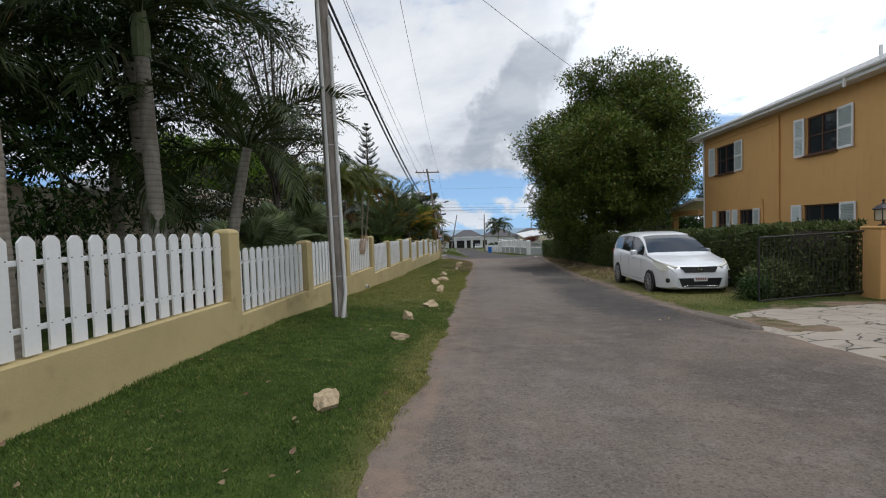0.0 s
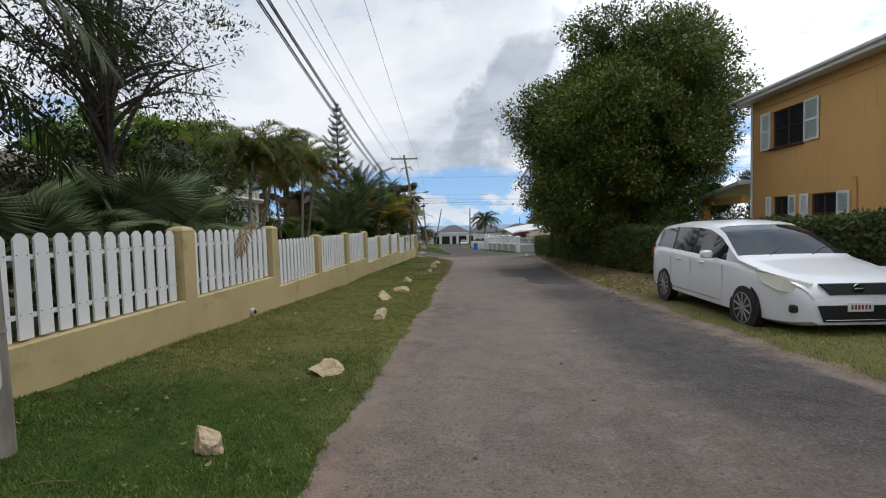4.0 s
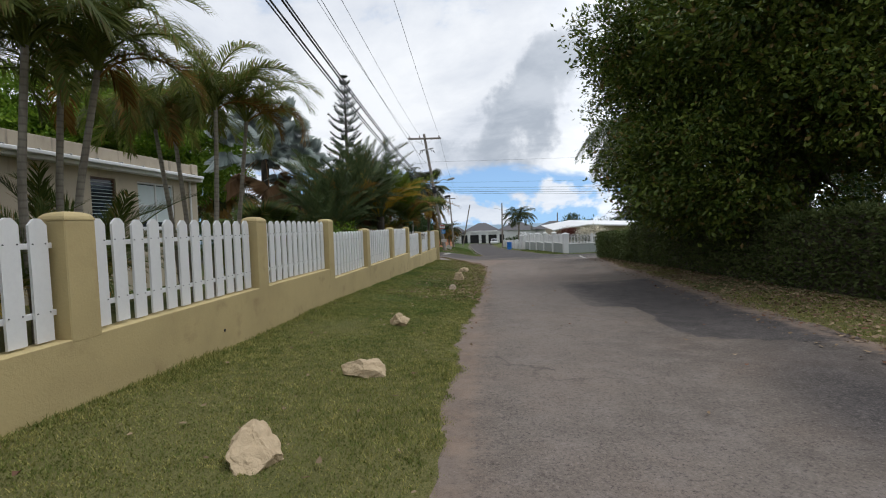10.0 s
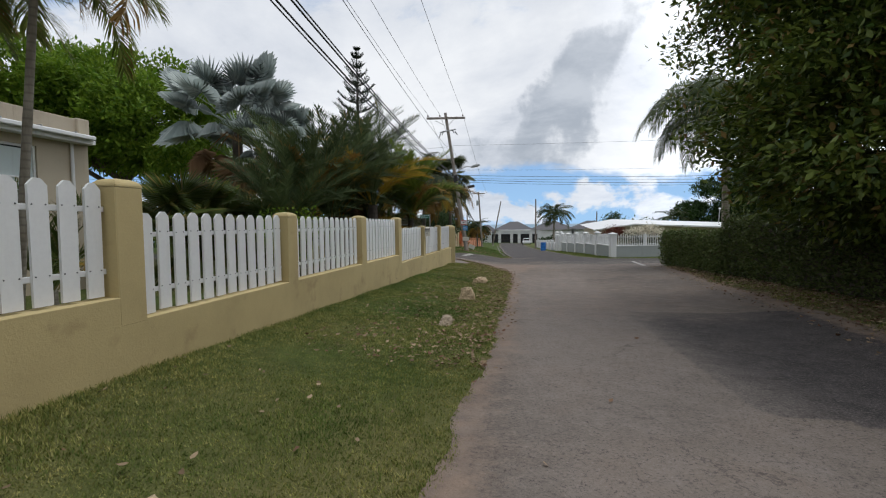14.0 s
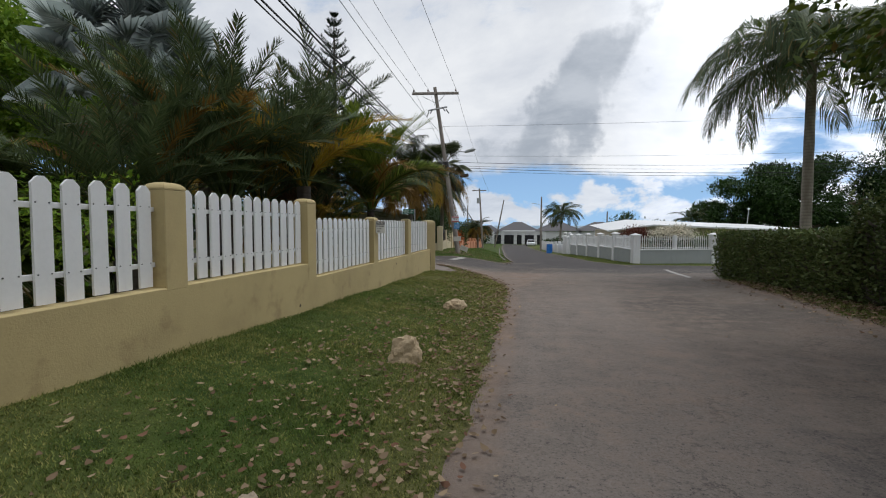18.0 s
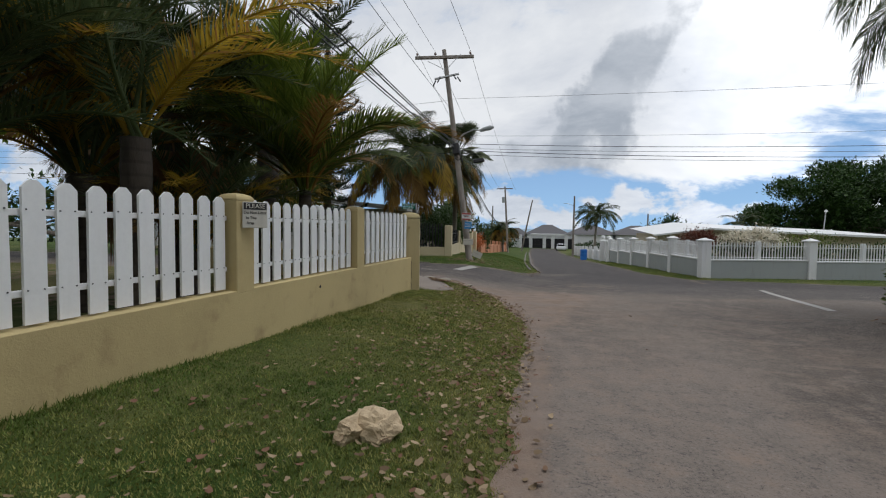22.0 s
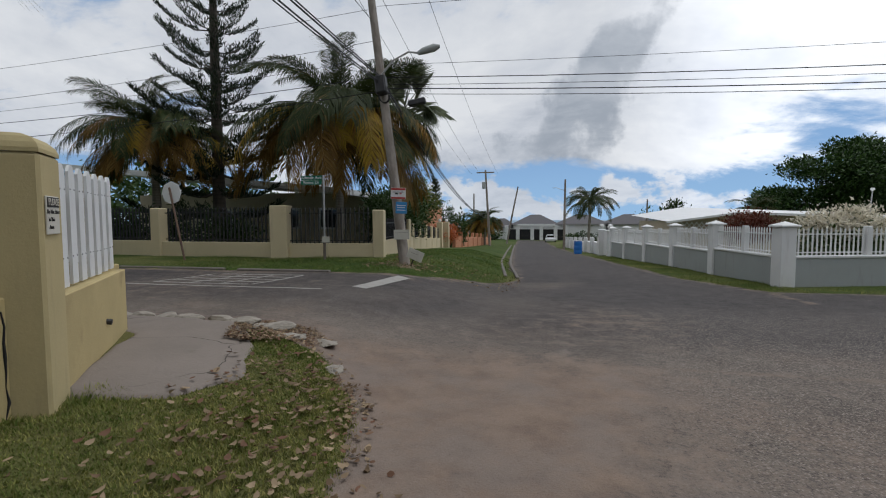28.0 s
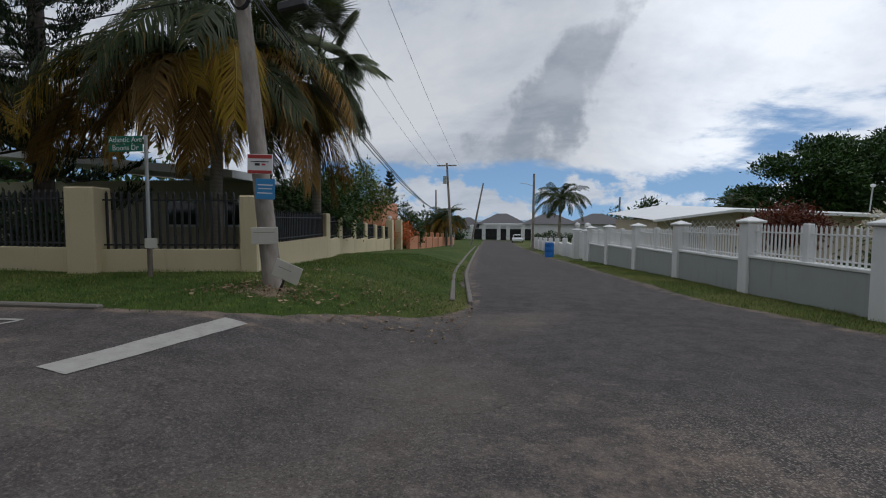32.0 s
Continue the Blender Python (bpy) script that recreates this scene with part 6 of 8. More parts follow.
gut = part("gutter", Shape().box((BX + .31, MB - .1, BT + .14), (.12, LB, .10), .02, bi), M_WHITE, bh)
for k in range(24):
    part("bracket", Shape().box((BX + .31, BY0 + .5 + k * .78, BT + .2), (.135, .025, .03), .004, bi), M_METAL, gut)
part("roof", Shape().add([(BX + .26, BY0, BT + .12), (BX + .26, BY1 - .02, BT + .12), (BX - 4, BY1 - .02, BT + .42), (BX - 4, BY0, BT + .42), (BX - 8.2, BY1 - .02, BT + .1), (BX - 8.2, BY0, BT + .1)], [(0, 1, 2, 3), (3, 2, 4, 5)], bi), M_ROOFW, bh)
M_STAIN = paint("stained_parapet", (0.42, 0.36, 0.27), 0.9, 1.0, 1.1, 45, 0.3, dirt=(0.10, 0.085, 0.07))
part("parapet", Shape().box((BX - .1, MB + 1.5, BT + .37), (.2, LB - 3, .42), .012, bi), M_STAIN, bh)
part("parapet", Shape().box((BX - 4.1, BY1 - .1, BT + .32), (7.78, .2, .52), .012, bi), M_STAIN, bh)
part("parapet_end", Shape().box((BX - .08, BY1 - .14, BT + .30), (.30, .30, .60), .015, bi), M_BEIGE, bh)
part("roof_block", Shape().box((BX - 1.2, BY0 + 5.0, BT + .42), (2.0, 5.2, .5), .02, bi), M_WHITE, bh)
part("downpipe", Shape().tube([(BX + .05, 27.0 + 2.6, BT), (BX + .05, 29.6, -.6)], .035, 8, True, bi), M_WHITE, bh, smooth=True)
for y, z, w, h in OPB:
    wu = window_unit(bh, bi @ Vector((BX - .07, y, z)), w, h, 2 if w > 1 else 1, 1, M_WHITE if w > 1 else M_FRAME, 1 if w > 1 else 0)
    # pale sheet over each pane colours in its light grey reflection and curtain
    if w > 1:
        for sd in (-1, 1):
            part("blind", Shape().box((-.003, sd * w / 4, h * .54), (.006, w / 2 - .06, h * .80), 0), M_SHUT, wu)
    else:
        for k in range(13):
            part("louvre", Shape().box((.0, 0, .08 + k * (h - .12) / 13), (.05, w - .1, .012), 0, Matrix.Identity(4)), M_SHUT, wu)
    part("window_sill", Shape().box((BX + .03, y, z - .03), (.16, w + .12, .06), .008, bi), M_WHITE, bh)
solo("dim_outbuilding", Shape().box((-9.6, 3.5, 1.0), (3.2, 9.0, 3.0), .01), M_BEIGE, "shaded beige outbuilding wall behind the palms", "house")


# ---- chamfered corner of the ochre wall ----
C0, C1 = Vector((-2.92, 41.72, 0)), Vector((-4.08, 43.34, 0))
CD = (C1 - C0).normalized()
CM = Matrix.Translation(C0) @ Matrix.Rotation(math.atan2(CD.y, CD.x) - math.pi / 2, 4, "Z")
zt, zb = wall_top(40) - .06, Z(-3.2, 42) - .35
cl_ = (C1 - C0).length
corner = thing("corner_wall", (C0.x, C0.y, Z(-3, 41.6)), "ochre rendered wall cutting the street corner", "wall", kind="structure")
ci = corner.matrix_basis.inverted()
part("wall_length", Shape().box((-.11, cl_ / 2 + .1, (zt + zb) / 2), (.2, cl_, zt - zb), .008, ci @ CM), M_WALL, corner)
big_post = Shape().box((-.18, -.10, (zt + .93 + zb) / 2), (.40, .36, zt + .93 - zb), .02, ci @ CM)
post_cap(big_post, (-.18, -.10), .40, .36, zt + .93, ci @ CM, 1.7)
part("corner_post", big_post, M_POST, corner)
end_post = Shape().box((-.29, cl_ + .08, (zt + .92 + zb) / 2), (.16, .22, zt + .92 - zb), .012, ci @ CM)
post_cap(end_post, (-.29, cl_ + .08), .16, .22, zt + .92, ci @ CM)
part("post", end_post, M_POST, corner)
part("wall_stub", Shape().tube([(-.24, -.26, zt + .72), (-.27, -.36, zt + .72)], .03, 10, True, ci @ CM), M_POST, corner)
crk = Shape()
cr_ = np.random.default_rng(77)
zz = np.linspace(zb + .3, zt - .02, 9)
xo = np.cumsum(cr_.normal(0, .008, 9))
crk.tube([tuple(along(41.36 + q, -.002, z_)) for q, z_ in zip(xo, zz)], [.002 + .004 * abs(cr_.normal()) for _ in zz], 5)
part("crack", crk, M_DARK, corner, "dark ragged crack between wall and post", m=ci)
part("drain_pipe", Shape().tube([(-.02, 1.25, zb + .66), (.03, 1.25, zb + .65)], .026, 10, True, ci @ CM), M_BLACK, corner)
picket_panel(CM @ Matrix.Translation((-.1, cl_ / 2 + .1, 0)), cl_ - .06, 8, zt)
wl2 = Shape().box((-7.86, 43.36, (zt + zb) / 2 + .05), (7.2, .2, zt - zb), .008, ci)
part("wall_length", wl2, M_WALL, corner)
for k in range(3):
    picket_panel(Matrix.Translation((-5.6 - k * 2.5, 43.36, 0)) @ Matrix.Rotation(radians(90), 4, "Z"), 2.35, 11, zt + .05)


def letters(text, size, material, m, name="writing", parent=None, label=""):
    cu = bpy.data.curves.new(name, "FONT")
    cu.body, cu.size, cu.extrude, cu.align_x, cu.align_y = text, size, .0015, "CENTER", "CENTER"
    ob = bpy.data.objects.new(name, cu)
    me = bpy.data.meshes.new_from_object(ob)
    bpy.data.objects.remove(ob)
    return part(name, me, material, parent, label, m=m)


M_INK = paint("sign_ink", (0.03, 0.028, 0.028), .7, .2)
M_SIGNW = paint("sign_board", (0.60, 0.57, 0.50), .7, .4, 5)


def please_sign(m, w, h):
    ob = thing("notice_board", label="hand-lettered white notice asking not to litter", category="sign")
    ob.matrix_basis = m
    part("board", Shape().box((0, 0, 0), (w, .012, h), .004), M_SIGNW, ob)
    face = Matrix.Translation((0, -.0075, 0)) @ Matrix.Rotation(radians(90), 4, "X")
    part("heading_bar", Shape().box((0, -.008, h * .34), (w * .92, .003, h * .26), 0), M_INK, ob)
    letters("PLEASE", h * .25, M_SIGNW, Matrix.Translation((0, -.0115, h * .34)) @ Matrix.Rotation(radians(90), 4, "X"), "heading", ob)
    letters("Do Not Litter", h * .16, M_INK, face @ Matrix.Translation((0, h * .09, 0)), "line", ob)
    letters("in This", h * .16, M_INK, face @ Matrix.Translation((-w * .16, -h * .11, 0)), "line", ob)
    letters("Area", h * .16, M_INK, face @ Matrix.Translation((-w * .2, -h * .31, 0)), "line", ob)
    return ob


please_sign(CM @ Matrix.Translation((.028, -.13, zt + .55)) @ Matrix.Rotation(radians(90), 4, "Z"), .22, .24)
please_sign(fence_frame(35.72) @ Matrix.Translation((.085, .04, wall_top(38) + .78)) @ Matrix.Rotation(radians(62), 4, "Z"), .27, .27)

# ---- utility poles and wires ----
def cable(name, a, b, sag, rad, label, n=18, material=None):
    a, b = Vector(a), Vector(b)
    pts = [a.lerp(b, i / n) - Vector((0, 0, 4 * sag * (i / n) * (1 - i / n))) for i in range(n + 1)]
    return solo(name, Shape().tube(pts, rad, 5), material or M_WIRE, label, "cable", "overhead wires")


def insulator(parent, at):
    return part("insulator", Shape().lathe([(.02, 0), (.02, .06), (.05, .07), (.045, .11), (.05, .12), (.03, .17), (.015, .18)], 10), paint("porcelain", (0.16, 0.10, 0.08), .3, .1), parent, m=Matrix.Translation(at))


P1 = Vector((-2.5, 8.6, Z(-2.5, 8.6)))
p1 = thing("utility_pole", P1, "weathered wooden utility pole with pale conduits at its side", "utility pole")
p1.matrix_basis = Matrix.Translation(P1) @ Matrix.Rotation(radians(-1.2), 4, "Y")
part("pole", Shape().tube([(0, 0, -.3), (0, 0, 2), (0, 0, 5), (0, 0, 8.8)], [.135, .13, .12, .10], 14), M_WOODP, p1, smooth=True)
part("conduit", Shape().tube([(-.02, -.145, -.05), (-.02, -.142, 3), (-.03, -.135, 6)], .03, 8), M_PVC, p1, smooth=True)
part("conduit", Shape().tube([(.10, -.22, -.05), (.15, -.13, .38), (.145, -.06, .5), (.135, -.05, 5.5)], .034, 8), M_PVC, p1, smooth=True)
for z in (.8, 1.9, 3.2):
    part("strap", Shape().tube([(0, 0, z), (0, 0, z + .02)], .138, 14), M_METAL, p1)
part("crossarm", Shape().box((-.1, .12, 8.35), (2.4, .1, .12), .01), M_WOODP, p1)
for x in (-1.2, -.55, 1.0):
    insulator(p1, (x, .12, 8.41))
part("hanging_loop", Shape().tube([(-.12, 0, 4.55), (-.35, .02, 4.2), (-.45, .02, 3.95), (-.2, 0, 3.75), (0.1, -.12, 3.78)], .008, 5), M_WIRE, p1)

P2, P2T = Vector((-3.3, 51.0, Z(-3.3, 51))), Vector((-4.78, 52.15, 7.95))
p2 = thing("utility_pole", P2, "leaning weathered utility pole carrying a street lamp and notices", "utility pole")
d2 = (P2T - P2)
lean = Vector((0, 0, 1)).rotation_difference(d2).to_matrix().to_4x4()
p2.matrix_basis = Matrix.Translation(P2) @ lean
H2 = d2.length


def p2at(w):
    """A place in the world, told in the leaning pole's own axes."""
    return p2.matrix_basis.inverted() @ Vector(w)


part("pole", Shape().tube([(0, 0, -.4), (0, 0, 2), (0, 0, 5), (0, 0, H2 + .15)], [.145, .13, .115, .095], 14), M_WOODP, p2, smooth=True)
xa = lean.inverted().to_3x3() @ Vector((1, .12, -.0)).normalized()
arm = Matrix.Translation((0, -.13, H2 - .25)) @ Vector((1, 0, 0)).rotation_difference(xa).to_matrix().to_4x4()
part("crossarm", Shape().box((.0, 0, 0), (2.6, .1, .13), .01, arm), M_WOODP, p2)
for x in (-1.2, -.4, 1.15):
    insulator(p2, arm @ Vector((x, 0, .06)))
br = Shape().tube([(-.75, -.15, H2 - .28), (0, -.15, H2 - .85)], .012, 5).tube([(.75, -.15, H2 - .28), (0, -.15, H2 - .85)], .012, 5)
part("brace", br, M_METAL, p2)
for k, (x, z) in enumerate(((-.5, 1.25), (-.28, 1.12), (.3, 1.15), (.48, 1.3))):
    part("cutout", Shape().tube([(x, -.18, H2 - z), (x + .12 * (1 if x > 0 else -1), -.3, H2 - z - .28)], .03, 8), M_BLACK, p2)
part("lower_bracket", Shape().box((0, -.14, H2 - 1.15), (1.1, .07, .08), .01), M_METAL, p2)
lb, lt = p2at((-4.1, 51.5, 3.85)), p2at((-2.95, 51.3, 4.32))
la = part("lamp_arm", Shape().tube([lb, lb.lerp(lt, .35) + Vector((0, 0, .22)), lb.lerp(lt, .75) + Vector((0, 0, .2)), lt], .026, 8), M_METAL, p2, smooth=True)
part("lamp_head", Shape().tube([lt - Vector((.05, 0, 0)), lt + Vector((.1, 0, .03)), lt + Vector((.4, 0, .05)), lt + Vector((.55, 0, .05))], [.05, .085, .1, .04], 10), M_GREYW, la, smooth=True)
part("junction_box", Shape().box((.05, -.25, H2 - 4.5), (.3, .26, .5), .04), M_BLACK, p2)
part("amplifier_box", Shape().box(p2at((-3.0, 51.2, 3.05)), (.46, .15, .16), .03), M_BLACK, p2)
coil = Shape()
for k in range(3):
    coil.tube([(.1 + .16 * math.cos(a), -.2 - .03 * k, H2 - 4.75 + .24 * math.sin(a)) for a in np.linspace(0, 6.2, 14)], .012, 5)
part("cable_coil", coil, M_WIRE, p2)
M_REDP, M_BLUEP = paint("notice_red", (0.42, 0.05, 0.045), .6, .3), paint("notice_blue", (0.05, 0.26, 0.55), .6, .3)


def notice(name, label, at, w, h, boards, tilt=0):
    ob = thing(name, at, label, "sign", "notices on the pole")
    ob.matrix_basis = Matrix.Translation(at) @ Matrix.Rotation(radians(tilt), 4, "Y")
    part("board", Shape().box((0, 0, 0), (w, .014, h), .004), boards[0], ob)
    for k, (x, z, bw, bh, ma) in enumerate(boards[1]):
        part("printed_bar", Shape().box((x * w, -.0085, z * h), (bw * w, .003, bh * h), 0), ma, ob)
    return ob


notice("red_notice", "white notice with red bands and unreadable lines", (-3.46, 50.98, .70), .40, .29, (M_WHITE, [(0, .38, .96, .2, M_REDP), (0, -.4, .96, .16, M_REDP), (0, .12, .7, .05, M_INK), (-.1, -.02, .2, .12, M_INK), (.15, -.02, .15, .1, M_REDP)]), 2)
notice("blue_notice", "blue notice with pale unreadable lines", (-3.38, 50.97, .33), .30, .30, (M_BLUEP, [(0, .2, .8, .06, M_WHITE), (0, .02, .7, .05, M_WHITE), (0, -.2, .8, .06, M_WHITE)]), 3)
notice("blank_board", "blank white board nailed low on the pole", (-3.34, 50.85, -.36), .42, .25, (M_SIGNW, [(0, .2, .8, .03, M_CONC)]), -1)
ob = notice("fallen_board", "tilted white board on a short stake", (-2.95, 50.75, Z(-2.95, 50.75) + .34), .42, .26, (M_SIGNW, [(-.1, .1, .5, .04, M_CONC)]), 22)
part("stake", Shape().tube([(-.02, .02, -.42), (0, .02, .05)], .018, 6), M_BLACK, ob)

T1 = p1.matrix_basis
for x in (-1.2, -.55, 1.0):
    a = T1 @ Vector((x, .12, 8.6))
    b = p2.matrix_basis @ (arm @ Vector({-1.2: -1.2, -.55: -.4, 1.0: 1.15}[x] * Vector((1, 0, 0)) + Vector((0, 0, .25))))
    cable("overhead_wire", a, b, .55, .008, "thin bare overhead wire along the road")
    cable("overhead_wire", a, a + Vector((.8, -45, 1.8)), .5, .008, "thin bare overhead wire along the road")
    cable("overhead_wire", b, (b.x - 1.2 + x * .2, 89.8, 4.9), .5, .008, "thin bare overhead wire along the road")
for k, (z1, z2, sag, rad) in enumerate(((6.12, 3.9, .90, .015), (6.07, 3.84, .94, .018), (5.88, 3.7, 1.05, .017), (5.83, 3.64, 1.09, .013), (6.9, 5.4, .7, .008))):
    a = T1 @ Vector((.02, .14, z1))
    f = (z2 - P2.z) / (P2T.z - P2.z)
    b = P2.lerp(P2T, f) + Vector((0, -.16, 0))
    cable("telephone_cable", a, b, sag, rad, "thick black cable along the road")
    if k < 4:
        cable("telephone_cable", a, a + Vector((.5, -45, 1.6)), sag, rad, "thick black cable along the road")
    if k < 3:
        cable("telephone_cable", b, (-5.3, 89.8, .2 + .4 * k), 1.1 + .2 * k, rad, "thick black cable along the road")
f = lambda z: P2.lerp(P2T, (z - P2.z) / (P2T.z - P2.z)) + Vector((.15, -.05, 0))
for z, zr, sag, rad in ((5.85, 6.6, .25, .009), (4.2, 5.3, .42, .008), (3.85, 4.9, .55, .016), (3.55, 4.55, .62, .018), (3.4, 4.4, .62, .012), (3.65, 4.45, .5, .010)):
    cable("street_cable", f(z), (46, 52.5 + .1 * z, zr), sag * 1.6, rad * .7, "dark cable crossing above the side street", 24)
for z, zr, sag, rad in ((5.8, 6.3, .4, .009), (4.9, 5.2, .5, .01), (3.9, 4.6, .5, .014), (3.5, 4.1, .6, .016), (4.4, 4.9, .5, .008)):
    cable("street_cable", f(z), (-45, 54.5, zr), sag * 1.4, rad * .7, "dark cable crossing above the side street", 24)
cable("service_wire", T1 @ Vector((.05, 0, 8.2)), (13.6, 30.0, 6.3), .5, .007, "thin service wire to the house")
for nm, at, tp, arm_w in (("far_utility_pole", (-5.4, 89.8), (-5.9, 89.8, 5.3), 1.9), ("far_pole", (-4.9, 106), (-3.3, 106, 4.6), 0), ("far_pole", (2.25, 88), (2.3, 88, 4.0), 0), ("far_pole", (12.3, 100), (12.4, 100, 2.4), 0), ("far_pole", (-9.2, 104), (-9.2, 104, 3.6), 0)):
    zb_ = Z(*at)
    o = thing(nm, (*at, zb_), "distant weathered pole by the road", "utility pole")
    t_ = Vector(tp) - Vector((*at, zb_))
    part("pole", Shape().tube([(0, 0, -.3), t_ * .5, t_], [.13, .12, .09], 10), M_WOODP, o, smooth=True)
    if arm_w:
        part("crossarm", Shape().box(t_ - Vector((0, 0, .25)), (arm_w, .1, .12), .01), M_WOODP, o)
        part("transformer", Shape().tube([t_ + Vector((-.12, -.3, -2.0)), t_ + Vector((-.12, -.3, -1.3))], .2, 12), M_GREYW, o, smooth=True)
    elif at == (2.25, 88):
        part("lamp_arm", Shape().tube([t_ * .84, t_ * .86 + Vector((-.8, 0, .15)), t_ * .86 + Vector((-1.2, 0, .15))], .025, 6), M_METAL, o)

# ---- stop sign seen from behind, street name sign ----
sp = thing("stop_sign", (-9.78, 50.86, Z(-9.8, 50.9)), "leaning road sign seen from its pale bare back", "sign")
v = Vector((-.82, .38, 2.15))
part("post", Shape().tube([(0, 0, -.2), tuple(v)], .03, 8), bark("rusty_post", (0.10, 0.06, 0.04), (0.17, 0.11, 0.08)), sp, smooth=True)
oc = Shape()
R8 = .34
oc.prism([(R8 * math.cos(math.pi / 8 + k * math.pi / 4), R8 * math.sin(math.pi / 8 + k * math.pi / 4)) for k in range(8)], -.004, .004, Matrix.Translation(tuple(v * .93 + Vector((0, .045, 0)))) @ Matrix.Rotation(radians(22), 4, "Y") @ Matrix.Rotation(radians(90), 4, "X"))
part("plate", oc, paint("bare_aluminium", (0.84, 0.84, 0.82), .6, .15, 4), sp)
part("bolt", Shape().lathe([(.012, 0), (.012, .01)], 6, Matrix.Translation(tuple(v * .93 + Vector((0, .02, 0)))) @ Matrix.Rotation(radians(90), 4, "X")), M_METAL, sp)

ss = thing("street_name_sign", (-5.85, 51.6, Z(-5.85, 51.6)), "green street name sign on a grey steel post", "sign")
h0 = 1.28 - Z(-5.85, 51.6)
part("post", Shape().tube([(0, 0, -.2), (0, 0, h0)], .03, 8), M_METAL, ss, smooth=True)
M_GREEN = paint("sign_green", (0.012, 0.16, 0.095), .45, .2, 5)
for z, txt in ((h0 - .07, "Atlantic Ave"), (h0 - .205, "Boons Dr")):
    bl = part("name_blade", Shape().box((-.35, -.035, z), (.64, .012, .125), .004), M_GREEN, ss)
    letters(txt, .125, M_WHITE, Matrix.Translation((-.35, -.0425, z)) @ Matrix.Rotation(radians(90), 4, "X"), "lettering", bl)
part("small_plate", Shape().box((.06, -.04, .62), (.24, .01, .17), .003), M_SIGNW, ss)
part("post_sleeve", Shape().tube([(0, 0, -.2), (0, 0, .55)], .042, 8), bark("rust", (0.11, 0.08, 0.06), (0.2, 0.17, 0.14)), ss)

# ---- cream corner wall with black railings ----
cw = thing("cream_wall", (-4.55, 52.68, Z(-4.5, 52.6)), "cream rendered boundary wall with square pillars", "wall", kind="structure")
cwi = cw.matrix_basis.inverted()


def run_wall(a, b, za, zb_, top, w=.2):
    """A straight length of wall from a to b, footed in the ground, level on top."""
    a, b = Vector(a), Vector(b)
    L = (b - a).length
    m = Matrix.Translation(((a.x + b.x) / 2, (a.y + b.y) / 2, 0)) @ Matrix.Rotation(math.atan2(b.y - a.y, b.x - a.x), 4, "Z")
    return Shape().box((0, 0, (top + min(za, zb_)) / 2), (L, w, top - min(za, zb_)), .008, cwi @ m), m, L


def railing(m, L, z0, h, ball=True, label="black iron railing panel between cream pillars", pitch=.115, material=None, bar=.009, sheetback=False):
    ob = thing("metal_railing", label=label, category="railing", group="railing panels")
    ob.matrix_basis = m @ Matrix.Translation((0, 0, z0))
    ma = material or M_BLACK
    for z in (.08, h - .12):
        part("rail", Shape().box((0, 0, z), (L, .03, .03), .003), ma, ob)
    n = int(L / pitch)
    me = Shape().box((0, 0, h / 2), (bar * 2, bar * 2, h), 0).lathe([(bar * 1.6, h), (bar * .3, h + .05)], 4).mesh("bar")
    me.materials.append(ma)
    for k in range(n):
        part("bar", me, None, ob, m=Matrix.Translation((-L / 2 + pitch * (k + .5) + (L - n * pitch) / 2, 0, 0)))
    if sheetback:
        part("backing_sheet", Shape().box((0, .03, h / 2), (L, .006, h - .06), 0), paint("dark_mesh_sheet", (0.014, 0.017, 0.022), .7, .2), ob)
    return ob


def pillar(x, y, w, top, turn=0, material=None, parent=None, inv_=None):
    s = Shape().box((0, 0, (top + Z(x, y) - .3) / 2), (w, w, top - Z(x, y) + .3), .025, (inv_ or cwi) @ Matrix.Translation((x, y, 0)) @ Matrix.Rotation(radians(turn), 4, "Z"))
    return part("pillar", s, material or M_CREAM, parent or cw)


FRONT = [(-4.6, 52.68), (-7.5, 52.1), (-11.9, 52.2), (-16.4, 52.4), (-21, 52.6)]
for k, (a, b) in enumerate(zip(FRONT, FRONT[1:])):
    s, m, L = run_wall(a, b, Z(*a) - .3, Z(*b) - .3, -.68 + .03 * k)
    part("wall_length", s, M_CREAM, cw)
    railing(m, L - .5, -.68 + .03 * k, 1.03, pitch=.135, bar=.018)
pillar(-4.6, 52.68, .34, .32, 8), pillar(-7.5, 52.1, .52, .46, 11), pillar(-11.9, 52.2, .36, .42), pillar(-16.4, 52.4, .36, .45)
SIDE = [(-4.6, 52.68), (-5.17, 57.6), (-5.75, 60.2), (-6.05, 62.6), (-6.35, 65.1), (-6.62, 67.6), (-6.9, 70.1), (-7.15, 72.4)]
for k, (a, b) in enumerate(zip(SIDE, SIDE[1:])):
    top = -.62 - .11 * k
    s, m, L = run_wall(a, b, Z(*a) - .4, Z(*b) - .4, top)
    part("wall_length", s, M_CREAM, cw)
    railing(m, L - .28, top, .66, sheetback=True, label="dark sheeted iron railing panel on the cream wall")
    if k:
        pillar(*a, .26, top + .78, -6)
for y in (73, 75.4):
    pillar(-7.2, y, .42, -.15)
    part("ball", Shape().lathe([(.02, 0), (.09, .03), (.13, .12), (.09, .21), (.02, .25)], 12, cwi @ Matrix.Translation((-7.2, y, -.15))), M_WHITE, cw, smooth=True)
pw = thing("coral_wall", (-7.0, 88, Z(-7, 88)), "distant coral-pink wall with small white posts", "wall", kind="structure")
pwi = pw.matrix_basis.inverted()
